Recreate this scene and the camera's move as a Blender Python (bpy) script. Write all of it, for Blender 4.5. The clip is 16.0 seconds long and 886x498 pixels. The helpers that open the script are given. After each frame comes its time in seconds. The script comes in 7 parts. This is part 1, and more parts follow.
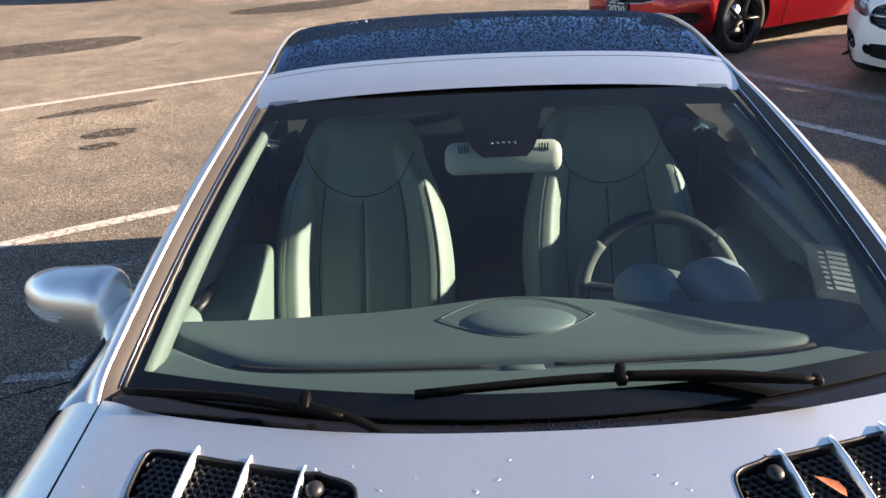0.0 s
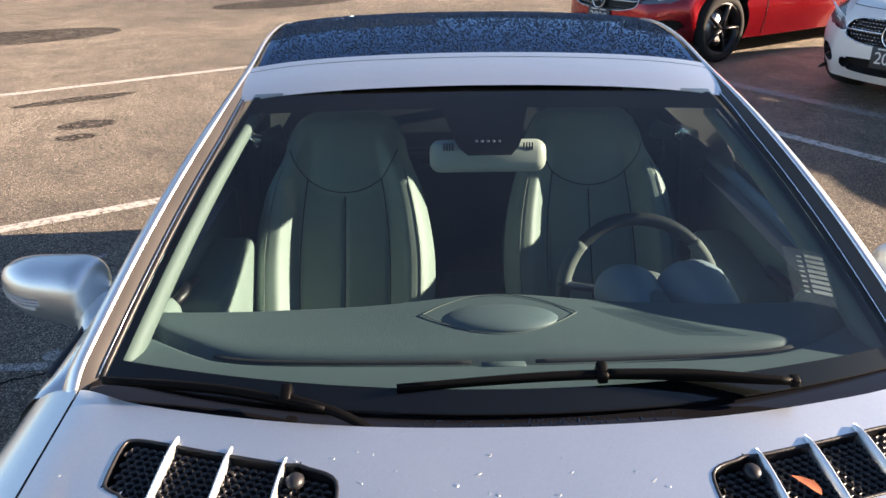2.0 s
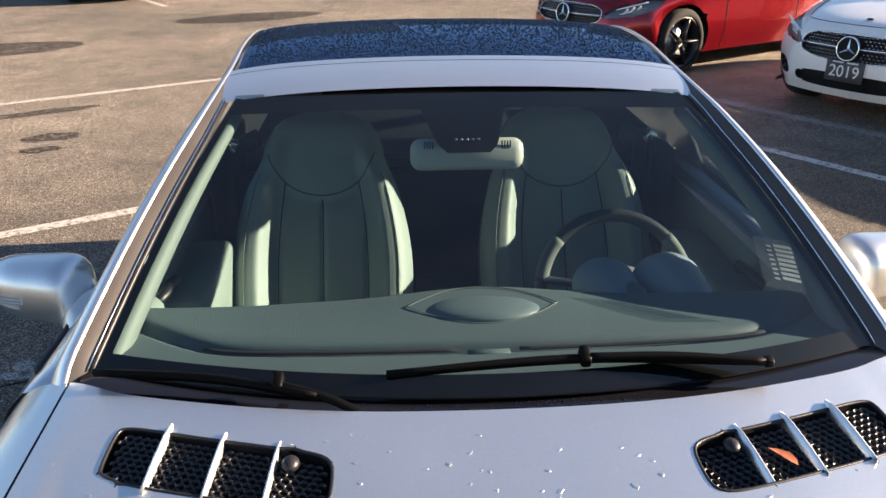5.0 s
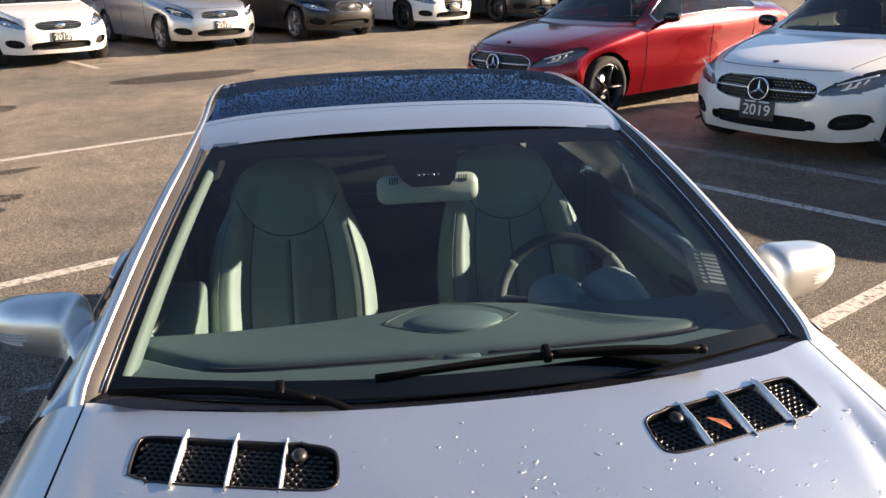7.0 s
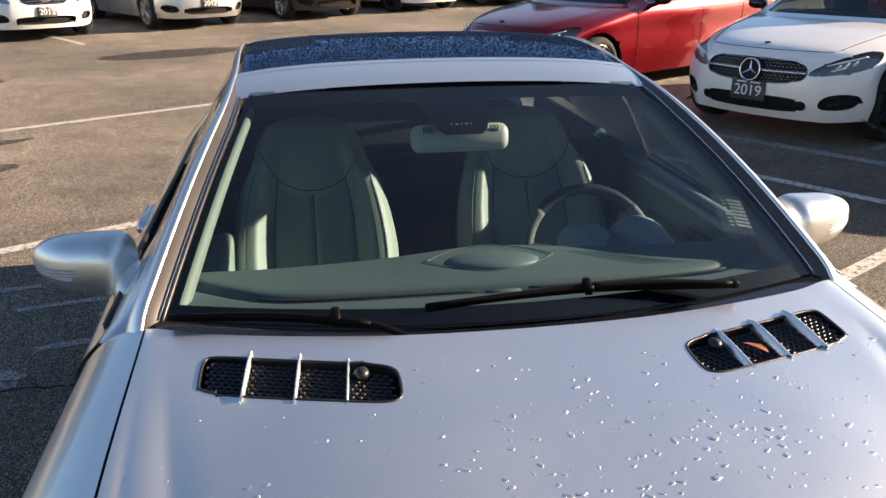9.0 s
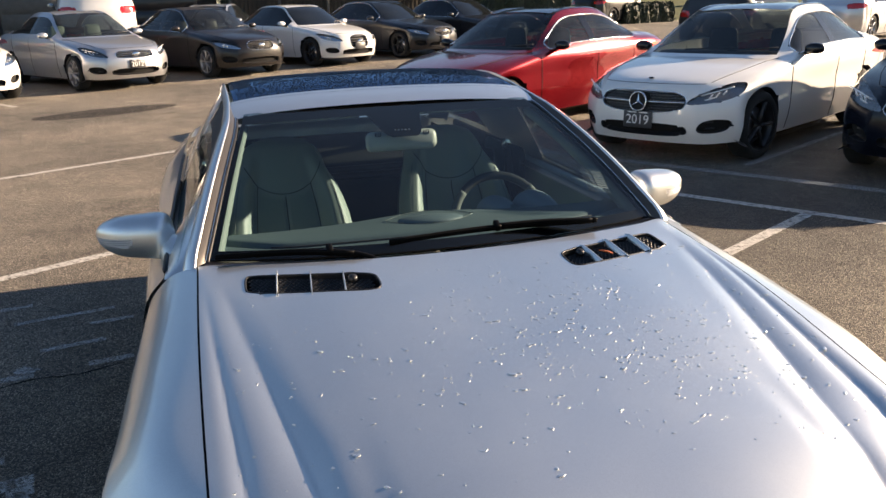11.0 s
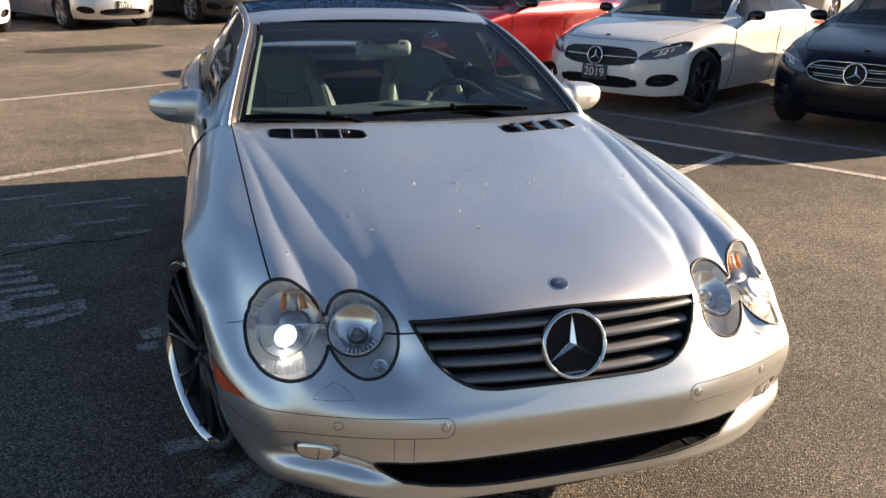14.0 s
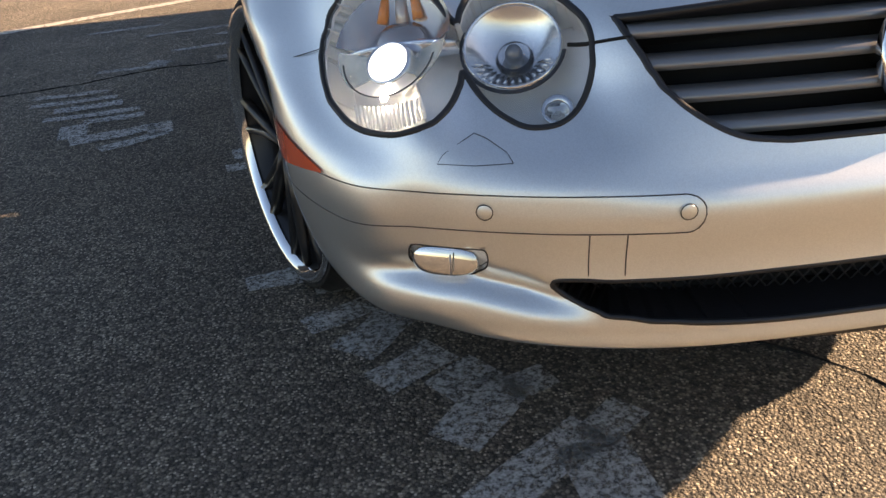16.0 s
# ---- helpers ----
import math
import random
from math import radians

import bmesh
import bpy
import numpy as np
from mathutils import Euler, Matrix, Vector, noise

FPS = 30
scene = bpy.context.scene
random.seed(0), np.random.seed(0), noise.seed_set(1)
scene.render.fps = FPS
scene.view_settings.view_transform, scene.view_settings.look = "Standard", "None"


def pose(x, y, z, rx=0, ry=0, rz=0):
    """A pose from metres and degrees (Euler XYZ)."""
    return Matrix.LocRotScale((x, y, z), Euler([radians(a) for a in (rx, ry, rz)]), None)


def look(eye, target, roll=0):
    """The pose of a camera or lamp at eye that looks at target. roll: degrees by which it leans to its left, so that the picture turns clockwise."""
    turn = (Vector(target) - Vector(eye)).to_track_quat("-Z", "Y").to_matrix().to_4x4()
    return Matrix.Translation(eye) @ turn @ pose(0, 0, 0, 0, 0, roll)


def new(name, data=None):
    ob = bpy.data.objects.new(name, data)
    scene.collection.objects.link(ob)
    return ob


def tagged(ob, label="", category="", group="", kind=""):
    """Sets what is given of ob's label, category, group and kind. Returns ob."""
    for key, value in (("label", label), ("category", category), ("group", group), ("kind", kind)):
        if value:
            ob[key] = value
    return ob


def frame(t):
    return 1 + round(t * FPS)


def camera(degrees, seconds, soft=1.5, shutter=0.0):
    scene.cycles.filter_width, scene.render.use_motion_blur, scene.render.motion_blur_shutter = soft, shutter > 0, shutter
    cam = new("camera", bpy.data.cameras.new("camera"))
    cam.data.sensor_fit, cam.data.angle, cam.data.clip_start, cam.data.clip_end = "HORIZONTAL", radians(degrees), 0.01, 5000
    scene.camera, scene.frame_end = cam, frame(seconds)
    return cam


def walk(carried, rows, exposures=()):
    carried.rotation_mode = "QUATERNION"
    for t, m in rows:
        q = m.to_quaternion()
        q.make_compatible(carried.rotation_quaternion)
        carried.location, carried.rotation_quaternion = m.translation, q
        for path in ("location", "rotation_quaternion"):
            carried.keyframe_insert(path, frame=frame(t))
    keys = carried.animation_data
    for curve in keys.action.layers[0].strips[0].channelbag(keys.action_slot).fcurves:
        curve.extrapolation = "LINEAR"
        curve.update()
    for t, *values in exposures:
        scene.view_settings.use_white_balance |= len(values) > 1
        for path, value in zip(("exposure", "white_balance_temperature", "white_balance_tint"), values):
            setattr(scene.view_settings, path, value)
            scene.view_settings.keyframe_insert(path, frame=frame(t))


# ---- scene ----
cam = camera(56.1, 16.0)
PATH = [
    (0, (-0.113, 0.406, 1.668), (-0.138, 2.234, 0.859), -2.5),
    (0.5, (-0.095, 0.419, 1.673), (-0.105, 2.25, 0.867), -2.5),
    (1, (-0.1, 0.424, 1.67), (-0.098, 2.254, 0.863), -2.1),
    (1.5, (-0.108, 0.418, 1.665), (-0.093, 2.245, 0.852), -1.4),
    (2, (-0.127, 0.399, 1.66), (-0.095, 2.229, 0.853), -0.5),
    (2.5, (-0.132, 0.382, 1.659), (-0.097, 2.222, 0.874), -0.2),
    (3, (-0.126, 0.39, 1.651), (-0.074, 2.229, 0.866), -0.2),
    (5.5, (-0.173, 0.333, 1.636), (-0.003, 2.175, 0.875), 0.2),
    (6, (-0.184, 0.273, 1.636), (0.045, 2.124, 0.914), 0.3),
    (6.5, (-0.217, 0.131, 1.641), (0.014, 2.001, 0.971), -0.3),
    (7, (-0.249, 0.152, 1.654), (0.022, 2.02, 0.993), -1.1),
    (7.5, (-0.332, 0.322, 1.64), (0.017, 2.177, 0.98), 0.2),
    (8, (-0.349, 0.417, 1.601), (0.001, 2.266, 0.924), 1.0),
    (8.5, (-0.366, 0.304, 1.573), (-0.039, 2.148, 0.87), 0.5),
    (9, (-0.393, 0.08, 1.583), (-0.075, 1.93, 0.892), -0.1),
    (9.5, (-0.44, -0.12, 1.587), (-0.072, 1.735, 0.938), -0.7),
    (9.7, (-0.482, -0.202, 1.59), (-0.073, 1.649, 0.951), -0.5),
    (11.8, (-0.698, -1.016, 1.579), (-0.168, 0.832, 1.026), -1.2),
    (12, (-0.725, -1.099, 1.573), (-0.181, 0.745, 1.023), -0.7),
    (12.5, (-0.739, -1.269, 1.569), (-0.144, 0.561, 1.02), -0.3),
    (13, (-0.728, -1.429, 1.546), (-0.128, 0.391, 0.975), -0.3),
    (13.5, (-0.776, -1.535, 1.538), (-0.206, 0.286, 0.941), -0.0),
    (14, (-0.851, -1.595, 1.487), (-0.291, 0.211, 0.835), 1.3),
    (14.5, (-0.827, -1.551, 1.357), (-0.327, 0.199, 0.528), 2.6),
    (15, (-0.766, -1.381, 1.254), (-0.339, 0.35, 0.347), 0.1),
    (15.5, (-0.778, -1.046, 1.047), (-0.421, 0.705, 0.148), -2.0),
    (16, (-0.734, -0.862, 0.904), (-0.541, 0.911, 0.0), -4.3),
]
walk(cam, [(t, look(eye, target, roll)) for t, eye, target, roll in PATH], [(0, 2.36, 6250, 18), (5.5, 2.18, 6280, 17), (7, 2.06, 6350, 17), (9.5, 1.95, 6350, 16), (12.5, 1.66, 6400, 15), (14.5, 1.68, 6500, 15), (15.5, 2.0, 6800, 17), (16, 2.42, 7600, 20)])

# ---- light ----
SUN_EL, SUN_AZ = 17.2, 3.6          # degrees above the ground; degrees from +x towards +y
world = bpy.data.worlds.new("sky")
scene.world = world
world.use_nodes = True
wn = world.node_tree
wn.nodes.clear()
w_out = wn.nodes.new("ShaderNodeOutputWorld")
w_bg = wn.nodes.new("ShaderNodeBackground")
w_sky = wn.nodes.new("ShaderNodeTexSky")
w_sky.sky_type = "NISHITA"
w_sky.sun_disc = False
w_sky.sun_elevation = radians(SUN_EL)
w_sky.sun_rotation = radians(90.0 - SUN_AZ)
w_sky.air_density, w_sky.dust_density, w_sky.ozone_density = 1.0, 0.35, 1.7
w_bg.inputs["Strength"].default_value = 0.043
wn.links.new(w_sky.outputs[0], w_bg.inputs["Color"])
wn.links.new(w_bg.outputs[0], w_out.inputs["Surface"])

sun_data = bpy.data.lights.new("sun", "SUN")
sun_data.energy, sun_data.angle, sun_data.color = 5.0, radians(0.6), (1.0, 0.77, 0.51)
sun = new("sun", sun_data)
_d = Vector((math.cos(radians(SUN_EL)) * math.cos(radians(SUN_AZ)), math.cos(radians(SUN_EL)) * math.sin(radians(SUN_AZ)), math.sin(radians(SUN_EL))))
sun.matrix_world = look(_d * 60, (0, 0, 0))

# ---- materials ----
def nodes_of(name):
    m = bpy.data.materials.new(name)
    m.use_nodes = True
    nt = m.node_tree
    return m, nt, nt.nodes["Principled BSDF"]


def setp(b, **kw):
    for k, v in kw.items():
        key = k.replace("_", " ").replace("IOR level", "IOR Level")
        b.inputs[key].default_value = v


def rgba(c):
    return (c[0], c[1], c[2], 1.0)


def plain(name, col, rough=0.5, metal=0.0, var=0.12, scale=6.0, bump=0.0, bscale=200.0, coat=0.0, emit=0.0):
    """A principled surface with two scales of colour change and fine relief."""
    m, nt, b = nodes_of(name)
    N, L = nt.nodes, nt.links
    tc = N.new("ShaderNodeTexCoord")
    n1 = N.new("ShaderNodeTexNoise")
    n1.inputs["Scale"].default_value = scale
    n1.inputs["Detail"].default_value = 6.0
    L.new(tc.outputs["Object"], n1.inputs["Vector"])
    ramp = N.new("ShaderNodeValToRGB")
    ramp.color_ramp.elements[0].position, ramp.color_ramp.elements[1].position = 0.3, 0.7
    ramp.color_ramp.elements[0].color = rgba([c * (1 - var) for c in col])
    ramp.color_ramp.elements[1].color = rgba([min(1, c * (1 + var)) for c in col])
    L.new(n1.outputs["Fac"], ramp.inputs["Fac"])
    L.new(ramp.outputs["Color"], b.inputs["Base Color"])
    setp(b, Roughness=rough, Metallic=metal, Coat_Weight=coat, Coat_Roughness=0.04)
    if bump > 0:
        n2 = N.new("ShaderNodeTexNoise")
        n2.inputs["Scale"].default_value = bscale
        n2.inputs["Detail"].default_value = 3.0
        L.new(tc.outputs["Object"], n2.inputs["Vector"])
        bp = N.new("ShaderNodeBump")
        bp.inputs["Strength"].default_value = bump
        bp.inputs["Distance"].default_value = 0.004
        L.new(n2.outputs["Fac"], bp.inputs["Height"])
        L.new(bp.outputs["Normal"], b.inputs["Normal"])
    if emit > 0:
        b.inputs["Emission Color"].default_value = rgba(col)
        b.inputs["Emission Strength"].default_value = emit
    return m


def paint(name, col, metal=0.0, rough=0.3, flake=0.0, coat=1.0):
    """Car paint: a pigmented or metallic base under a clear coat, with dust, flakes and, where wet, beads of water."""
    m, nt, b = nodes_of(name)
    N, L = nt.nodes, nt.links
    tc = N.new("ShaderNodeTexCoord")
    n1 = N.new("ShaderNodeTexNoise")
    n1.inputs["Scale"].default_value = 3.0
    n1.inputs["Detail"].default_value = 8.0
    L.new(tc.outputs["Object"], n1.inputs["Vector"])
    mp = N.new("ShaderNodeMapRange")
    mp.inputs["To Min"].default_value, mp.inputs["To Max"].default_value = rough * 0.85, rough * 1.2
    L.new(n1.outputs["Fac"], mp.inputs["Value"])
    L.new(mp.outputs["Result"], b.inputs["Roughness"])
    b.inputs["Base Color"].default_value = rgba(col)
    setp(b, Metallic=metal, Coat_Weight=coat, Coat_Roughness=0.03)
    if flake > 0:
        v = N.new("ShaderNodeTexVoronoi")
        v.inputs["Scale"].default_value = 900.0
        L.new(tc.outputs["Object"], v.inputs["Vector"])
        hs = N.new("ShaderNodeHueSaturation")
        hs.inputs["Color"].default_value = rgba(col)
        mr = N.new("ShaderNodeMapRange")
        mr.inputs["To Min"].default_value, mr.inputs["To Max"].default_value = 1 - flake, 1 + flake
        sp = N.new("ShaderNodeSeparateColor")
        L.new(v.outputs["Color"], sp.inputs["Color"])
        L.new(sp.outputs[0], mr.inputs["Value"])
        L.new(mr.outputs["Result"], hs.inputs["Value"])
        L.new(hs.outputs["Color"], b.inputs["Base Color"])
    n3 = N.new("ShaderNodeTexNoise")
    n3.inputs["Scale"].default_value = 260.0
    L.new(tc.outputs["Object"], n3.inputs["Vector"])
    bp = N.new("ShaderNodeBump")
    bp.inputs["Strength"].default_value = 0.02
    bp.inputs["Distance"].default_value = 0.002
    L.new(n3.outputs["Fac"], bp.inputs["Height"])
    L.new(bp.outputs["Normal"], b.inputs["Coat Normal"])
    return m


def clear_glass(name, tint=(0.86, 0.93, 0.90), haze=0.0, rough=0.0):
    """A thin pane: it lets light straight through with a tint and mirrors by its angle; haze is a pale film: dust, and
    on the windscreen a painted sky veil.
    """
    m, nt, b = nodes_of(name)
    N, L = nt.nodes, nt.links
    N.remove(b)
    out = N["Material Output"]
    tr = N.new("ShaderNodeBsdfTransparent")
    tr.inputs["Color"].default_value = rgba(tint)
    gl = N.new("ShaderNodeBsdfGlossy")
    gl.inputs["Roughness"].default_value = rough
    lw = N.new("ShaderNodeLayerWeight")
    lw.inputs["Blend"].default_value = 0.5
    p5 = N.new("ShaderNodeMath")
    p5.operation = "POWER"
    p5.inputs[1].default_value = 5.0
    L.new(lw.outputs["Facing"], p5.inputs[0])
    fr = N.new("ShaderNodeMath")
    fr.operation = "MULTIPLY_ADD"
    fr.inputs[1].default_value, fr.inputs[2].default_value = 0.89, 0.060
    L.new(p5.outputs[0], fr.inputs[0])
    mix = N.new("ShaderNodeMixShader")
    L.new(fr.outputs[0], mix.inputs[0])
    L.new(tr.outputs[0], mix.inputs[1])
    L.new(gl.outputs[0], mix.inputs[2])
    last = mix
    if haze > 0:
        df = N.new("ShaderNodeBsdfDiffuse")
        df.inputs["Color"].default_value = (0.55, 0.6, 0.62, 1)
        tc = N.new("ShaderNodeTexCoord")
        n1 = N.new("ShaderNodeTexNoise")
        n1.inputs["Scale"].default_value = 7.0
        n1.inputs["Detail"].default_value = 8.0
        L.new(tc.outputs["Object"], n1.inputs["Vector"])
        mr = N.new("ShaderNodeMapRange")
        mr.inputs["From Min"].default_value, mr.inputs["From Max"].default_value = 0.35, 0.75
        mr.inputs["To Min"].default_value, mr.inputs["To Max"].default_value = haze * 0.5, haze * 1.6
        L.new(n1.outputs["Fac"], mr.inputs["Value"])
        mix2 = N.new("ShaderNodeMixShader")
        L.new(mr.outputs["Result"], mix2.inputs[0])
        L.new(mix.outputs[0], mix2.inputs[1])
        L.new(df.outputs[0], mix2.inputs[2])
        last = mix2
    L.new(last.outputs[0], out.inputs["Surface"])
    return m


def asphalt_mat(name):
    m, nt, b = nodes_of(name)
    N, L = nt.nodes, nt.links
    tc = N.new("ShaderNodeTexCoord")

    def tex(kind, scale, detail=4.0):
        t = N.new(kind)
        t.inputs["Scale"].default_value = scale
        if kind == "ShaderNodeTexNoise":
            t.inputs["Detail"].default_value = detail
        L.new(tc.outputs["Object"], t.inputs["Vector"])
        return t

    def mixc(a, bb, fac, mode="MIX"):
        x = N.new("ShaderNodeMixRGB")
        x.blend_type = mode
        for s, v in ((x.inputs[1], a), (x.inputs[2], bb), (x.inputs[0], fac)):
            if isinstance(v, (tuple, float)):
                s.default_value = v
            else:
                L.new(v, s)
        return x.outputs[0]

    stones = tex("ShaderNodeTexVoronoi", 165.0)
    sp = N.new("ShaderNodeSeparateColor")
    L.new(stones.outputs["Color"], sp.inputs["Color"])
    r1 = N.new("ShaderNodeValToRGB")
    r1.color_ramp.elements[0].color, r1.color_ramp.elements[1].color = (0.036, 0.034, 0.031, 1), (0.34, 0.31, 0.265, 1)
    for at, c in ((0.40, (0.094, 0.087, 0.077, 1)), (0.72, (0.165, 0.151, 0.131, 1)), (0.88, (0.25, 0.228, 0.196, 1))):
        r1.color_ramp.elements.new(at).color = c
    L.new(sp.outputs[0], r1.inputs["Fac"])
    # dark binder between the stones
    r2 = N.new("ShaderNodeValToRGB")
    r2.color_ramp.elements[0].position, r2.color_ramp.elements[1].position = 0.25, 0.75
    r2.color_ramp.elements[0].color, r2.color_ramp.elements[1].color = (1, 1, 1, 1), (0.45, 0.44, 0.43, 1)
    L.new(stones.outputs["Distance"], r2.inputs["Fac"])
    col = mixc(r1.outputs["Color"], r2.outputs["Color"], 1.0, "MULTIPLY")
    specks = tex("ShaderNodeTexVoronoi", 135.0)
    sp2 = N.new("ShaderNodeSeparateColor")
    L.new(specks.outputs["Color"], sp2.inputs["Color"])
    r5 = N.new("ShaderNodeValToRGB")
    r5.color_ramp.elements[0].position, r5.color_ramp.elements[1].position = 0.68, 0.82
    L.new(sp2.outputs[1], r5.inputs["Fac"])
    r6 = N.new("ShaderNodeValToRGB")
    r6.color_ramp.elements[0].position, r6.color_ramp.elements[1].position = 0.28, 0.42
    r6.color_ramp.elements[0].color, r6.color_ramp.elements[1].color = (1, 1, 1, 1), (0, 0, 0, 1)
    L.new(specks.outputs["Distance"], r6.inputs["Fac"])
    col = mixc(col, (0.43, 0.395, 0.345, 1), mixc(r5.outputs["Color"], r6.outputs["Color"], 1.0, "MULTIPLY"))
    # large stains and worn, paler lanes
    big = tex("ShaderNodeTexNoise", 0.35, 8.0)
    r3 = N.new("ShaderNodeValToRGB")
    r3.color_ramp.elements[0].position, r3.color_ramp.elements[1].position = 0.36, 0.66
    r3.color_ramp.elements[0].color, r3.color_ramp.elements[1].color = (0.62, 0.60, 0.58, 1), (1.25, 1.2, 1.12, 1)
    L.new(big.outputs["Fac"], r3.inputs["Fac"])
    col = mixc(col, r3.outputs["Color"], 1.0, "MULTIPLY")
    mid = tex("ShaderNodeTexNoise", 3.2, 8.0)
    r4 = N.new("ShaderNodeValToRGB")
    r4.color_ramp.elements[0].position, r4.color_ramp.elements[1].position = 0.35, 0.6
    r4.color_ramp.elements[0].color, r4.color_ramp.elements[1].color = (0.78, 0.77, 0.76, 1), (1.06, 1.05, 1.03, 1)
    L.new(mid.outputs["Fac"], r4.inputs["Fac"])
    col = mixc(col, r4.outputs["Color"], 1.0, "MULTIPLY")
    # asphalt lightened behind the bays, putting stronger sunlight into its colour
    sx = N.new("ShaderNodeSeparateXYZ")
    L.new(tc.outputs["Object"], sx.inputs[0])
    m1, m2 = N.new("ShaderNodeMath"), N.new("ShaderNodeMath")
    m1.operation, m2.operation = "MULTIPLY", "MULTIPLY_ADD"
    m1.inputs[1].default_value, m2.inputs[1].default_value = -0.5, 0.866
    L.new(sx.outputs["X"], m1.inputs[0])
    L.new(sx.outputs["Y"], m2.inputs[0])
    L.new(m1.outputs[0], m2.inputs[2])
    lit_lane = N.new("ShaderNodeMapRange")
    lit_lane.interpolation_type = "SMOOTHSTEP"
    for k, v in (("From Min", 2.3), ("From Max", 5.0), ("To Min", 1.14), ("To Max", 1.85)):
        lit_lane.inputs[k].default_value = v
    L.new(m2.outputs[0], lit_lane.inputs["Value"])
    sc = N.new("ShaderNodeVectorMath")
    sc.operation = "SCALE"
    L.new(col, sc.inputs[0])
    L.new(lit_lane.outputs["Result"], sc.inputs["Scale"])
    L.new(sc.outputs[0], b.inputs["Base Color"])
    setp(b, Roughness=0.82)
    fine = tex("ShaderNodeTexNoise", 380.0, 2.0)
    add = N.new("ShaderNodeMath")
    add.operation = "ADD"
    inv = N.new("ShaderNodeMath")
    inv.operation = "MULTIPLY"
    inv.inputs[1].default_value = -1.4
    L.new(stones.outputs["Distance"], inv.inputs[0])
    L.new(inv.outputs[0], add.inputs[0])
    L.new(fine.outputs["Fac"], add.inputs[1])
    bp = N.new("ShaderNodeBump")
    bp.inputs["Strength"].default_value = 0.75
    bp.inputs["Distance"].default_value = 0.007
    L.new(add.outputs[0], bp.inputs["Height"])
    L.new(bp.outputs["Normal"], b.inputs["Normal"])
    return m


def worn_line_mat(name, col, keep, scale=26.0):
    """Road paint: worn through to the asphalt by a noise, so that keep of it stays."""
    m, nt, b = nodes_of(name)
    N, L = nt.nodes, nt.links
    out = N["Material Output"]
    tc = N.new("ShaderNodeTexCoord")
    n1 = N.new("ShaderNodeTexNoise")
    n1.inputs["Scale"].default_value, n1.inputs["Detail"].default_value = scale, 9.0
    n1.inputs["Roughness"].default_value = 0.75
    L.new(tc.outputs["Object"], n1.inputs["Vector"])
    r = N.new("ShaderNodeValToRGB")
    r.color_ramp.elements[0].position, r.color_ramp.elements[1].position = 0.5 - keep * 0.3, 0.72 - keep * 0.3
    L.new(n1.outputs["Fac"], r.inputs["Fac"])
    b.inputs["Base Color"].default_value = rgba(col)
    setp(b, Roughness=0.75)
    tr = N.new("ShaderNodeBsdfTransparent")
    mix = N.new("ShaderNodeMixShader")
    L.new(r.outputs["Color"], mix.inputs[0])
    L.new(tr.outputs[0], mix.inputs[1])
    L.new(b.outputs[0], mix.inputs[2])
    L.new(mix.outputs[0], out.inputs["Surface"])
    return m


def beaded_glass(name):
    """Black roof glass covered with rain beads; sky blue is put into its body and gloss colours."""
    m, nt, b = nodes_of(name)
    N, L = nt.nodes, nt.links
    tc = N.new("ShaderNodeTexCoord")
    warp = N.new("ShaderNodeTexNoise")
    warp.inputs["Scale"].default_value = 40.0
    L.new(tc.outputs["Object"], warp.inputs["Vector"])
    mixv = N.new("ShaderNodeMixRGB")
    mixv.blend_type = "LINEAR_LIGHT"
    mixv.inputs[0].default_value = 0.012
    L.new(tc.outputs["Object"], mixv.inputs[1])
    L.new(warp.outputs["Color"], mixv.inputs[2])
    v = N.new("ShaderNodeTexVoronoi")
    v.inputs["Scale"].default_value = 95.0
    L.new(mixv.outputs[0], v.inputs["Vector"])
    r = N.new("ShaderNodeValToRGB")
    r.color_ramp.elements[0].position, r.color_ramp.elements[1].position = 0.22, 0.36
    r.color_ramp.elements[0].color, r.color_ramp.elements[1].color = (1, 1, 1, 1), (0, 0, 0, 1)
    L.new(v.outputs["Distance"], r.inputs["Fac"])
    bp = N.new("ShaderNodeBump")
    bp.inputs["Strength"].default_value, bp.inputs["Distance"].default_value = 1.0, 0.006
    L.new(r.outputs["Color"], bp.inputs["Height"])
    N.remove(b)
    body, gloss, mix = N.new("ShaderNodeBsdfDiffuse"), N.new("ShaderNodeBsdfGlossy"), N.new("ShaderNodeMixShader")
    # blue body and gloss stand for a deeper blue sky in the reflection
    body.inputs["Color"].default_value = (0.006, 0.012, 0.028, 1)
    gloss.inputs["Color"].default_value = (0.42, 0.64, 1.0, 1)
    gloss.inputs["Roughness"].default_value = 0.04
    fr = N.new("ShaderNodeFresnel")
    fr.inputs["IOR"].default_value = 1.5
    for s_ in (gloss.inputs["Normal"], fr.inputs["Normal"]):
        L.new(bp.outputs["Normal"], s_)
    L.new(fr.outputs[0], mix.inputs[0])
    L.new(body.outputs[0], mix.inputs[1])
    L.new(gloss.outputs[0], mix.inputs[2])
    L.new(mix.outputs[0], N["Material Output"].inputs["Surface"])
    return m


M_SILVER = paint("silver_paint", (0.84, 0.855, 0.84), metal=0.95, rough=0.37, flake=0.05)
M_ASPHALT = asphalt_mat("asphalt")
M_LINE = worn_line_mat("road_line", (0.50, 0.48, 0.44), 0.64)
M_FADED = worn_line_mat("faded_road_paint", (0.42, 0.415, 0.40), 0.41, 90.0)
# the haze adds a faint pale veil in place of reflected sky
M_GLASS = clear_glass("windscreen_glass", (0.39, 0.495, 0.53), haze=0.004)
M_SIDEGLASS = clear_glass("side_glass", (0.78, 0.86, 0.84), haze=0.02)
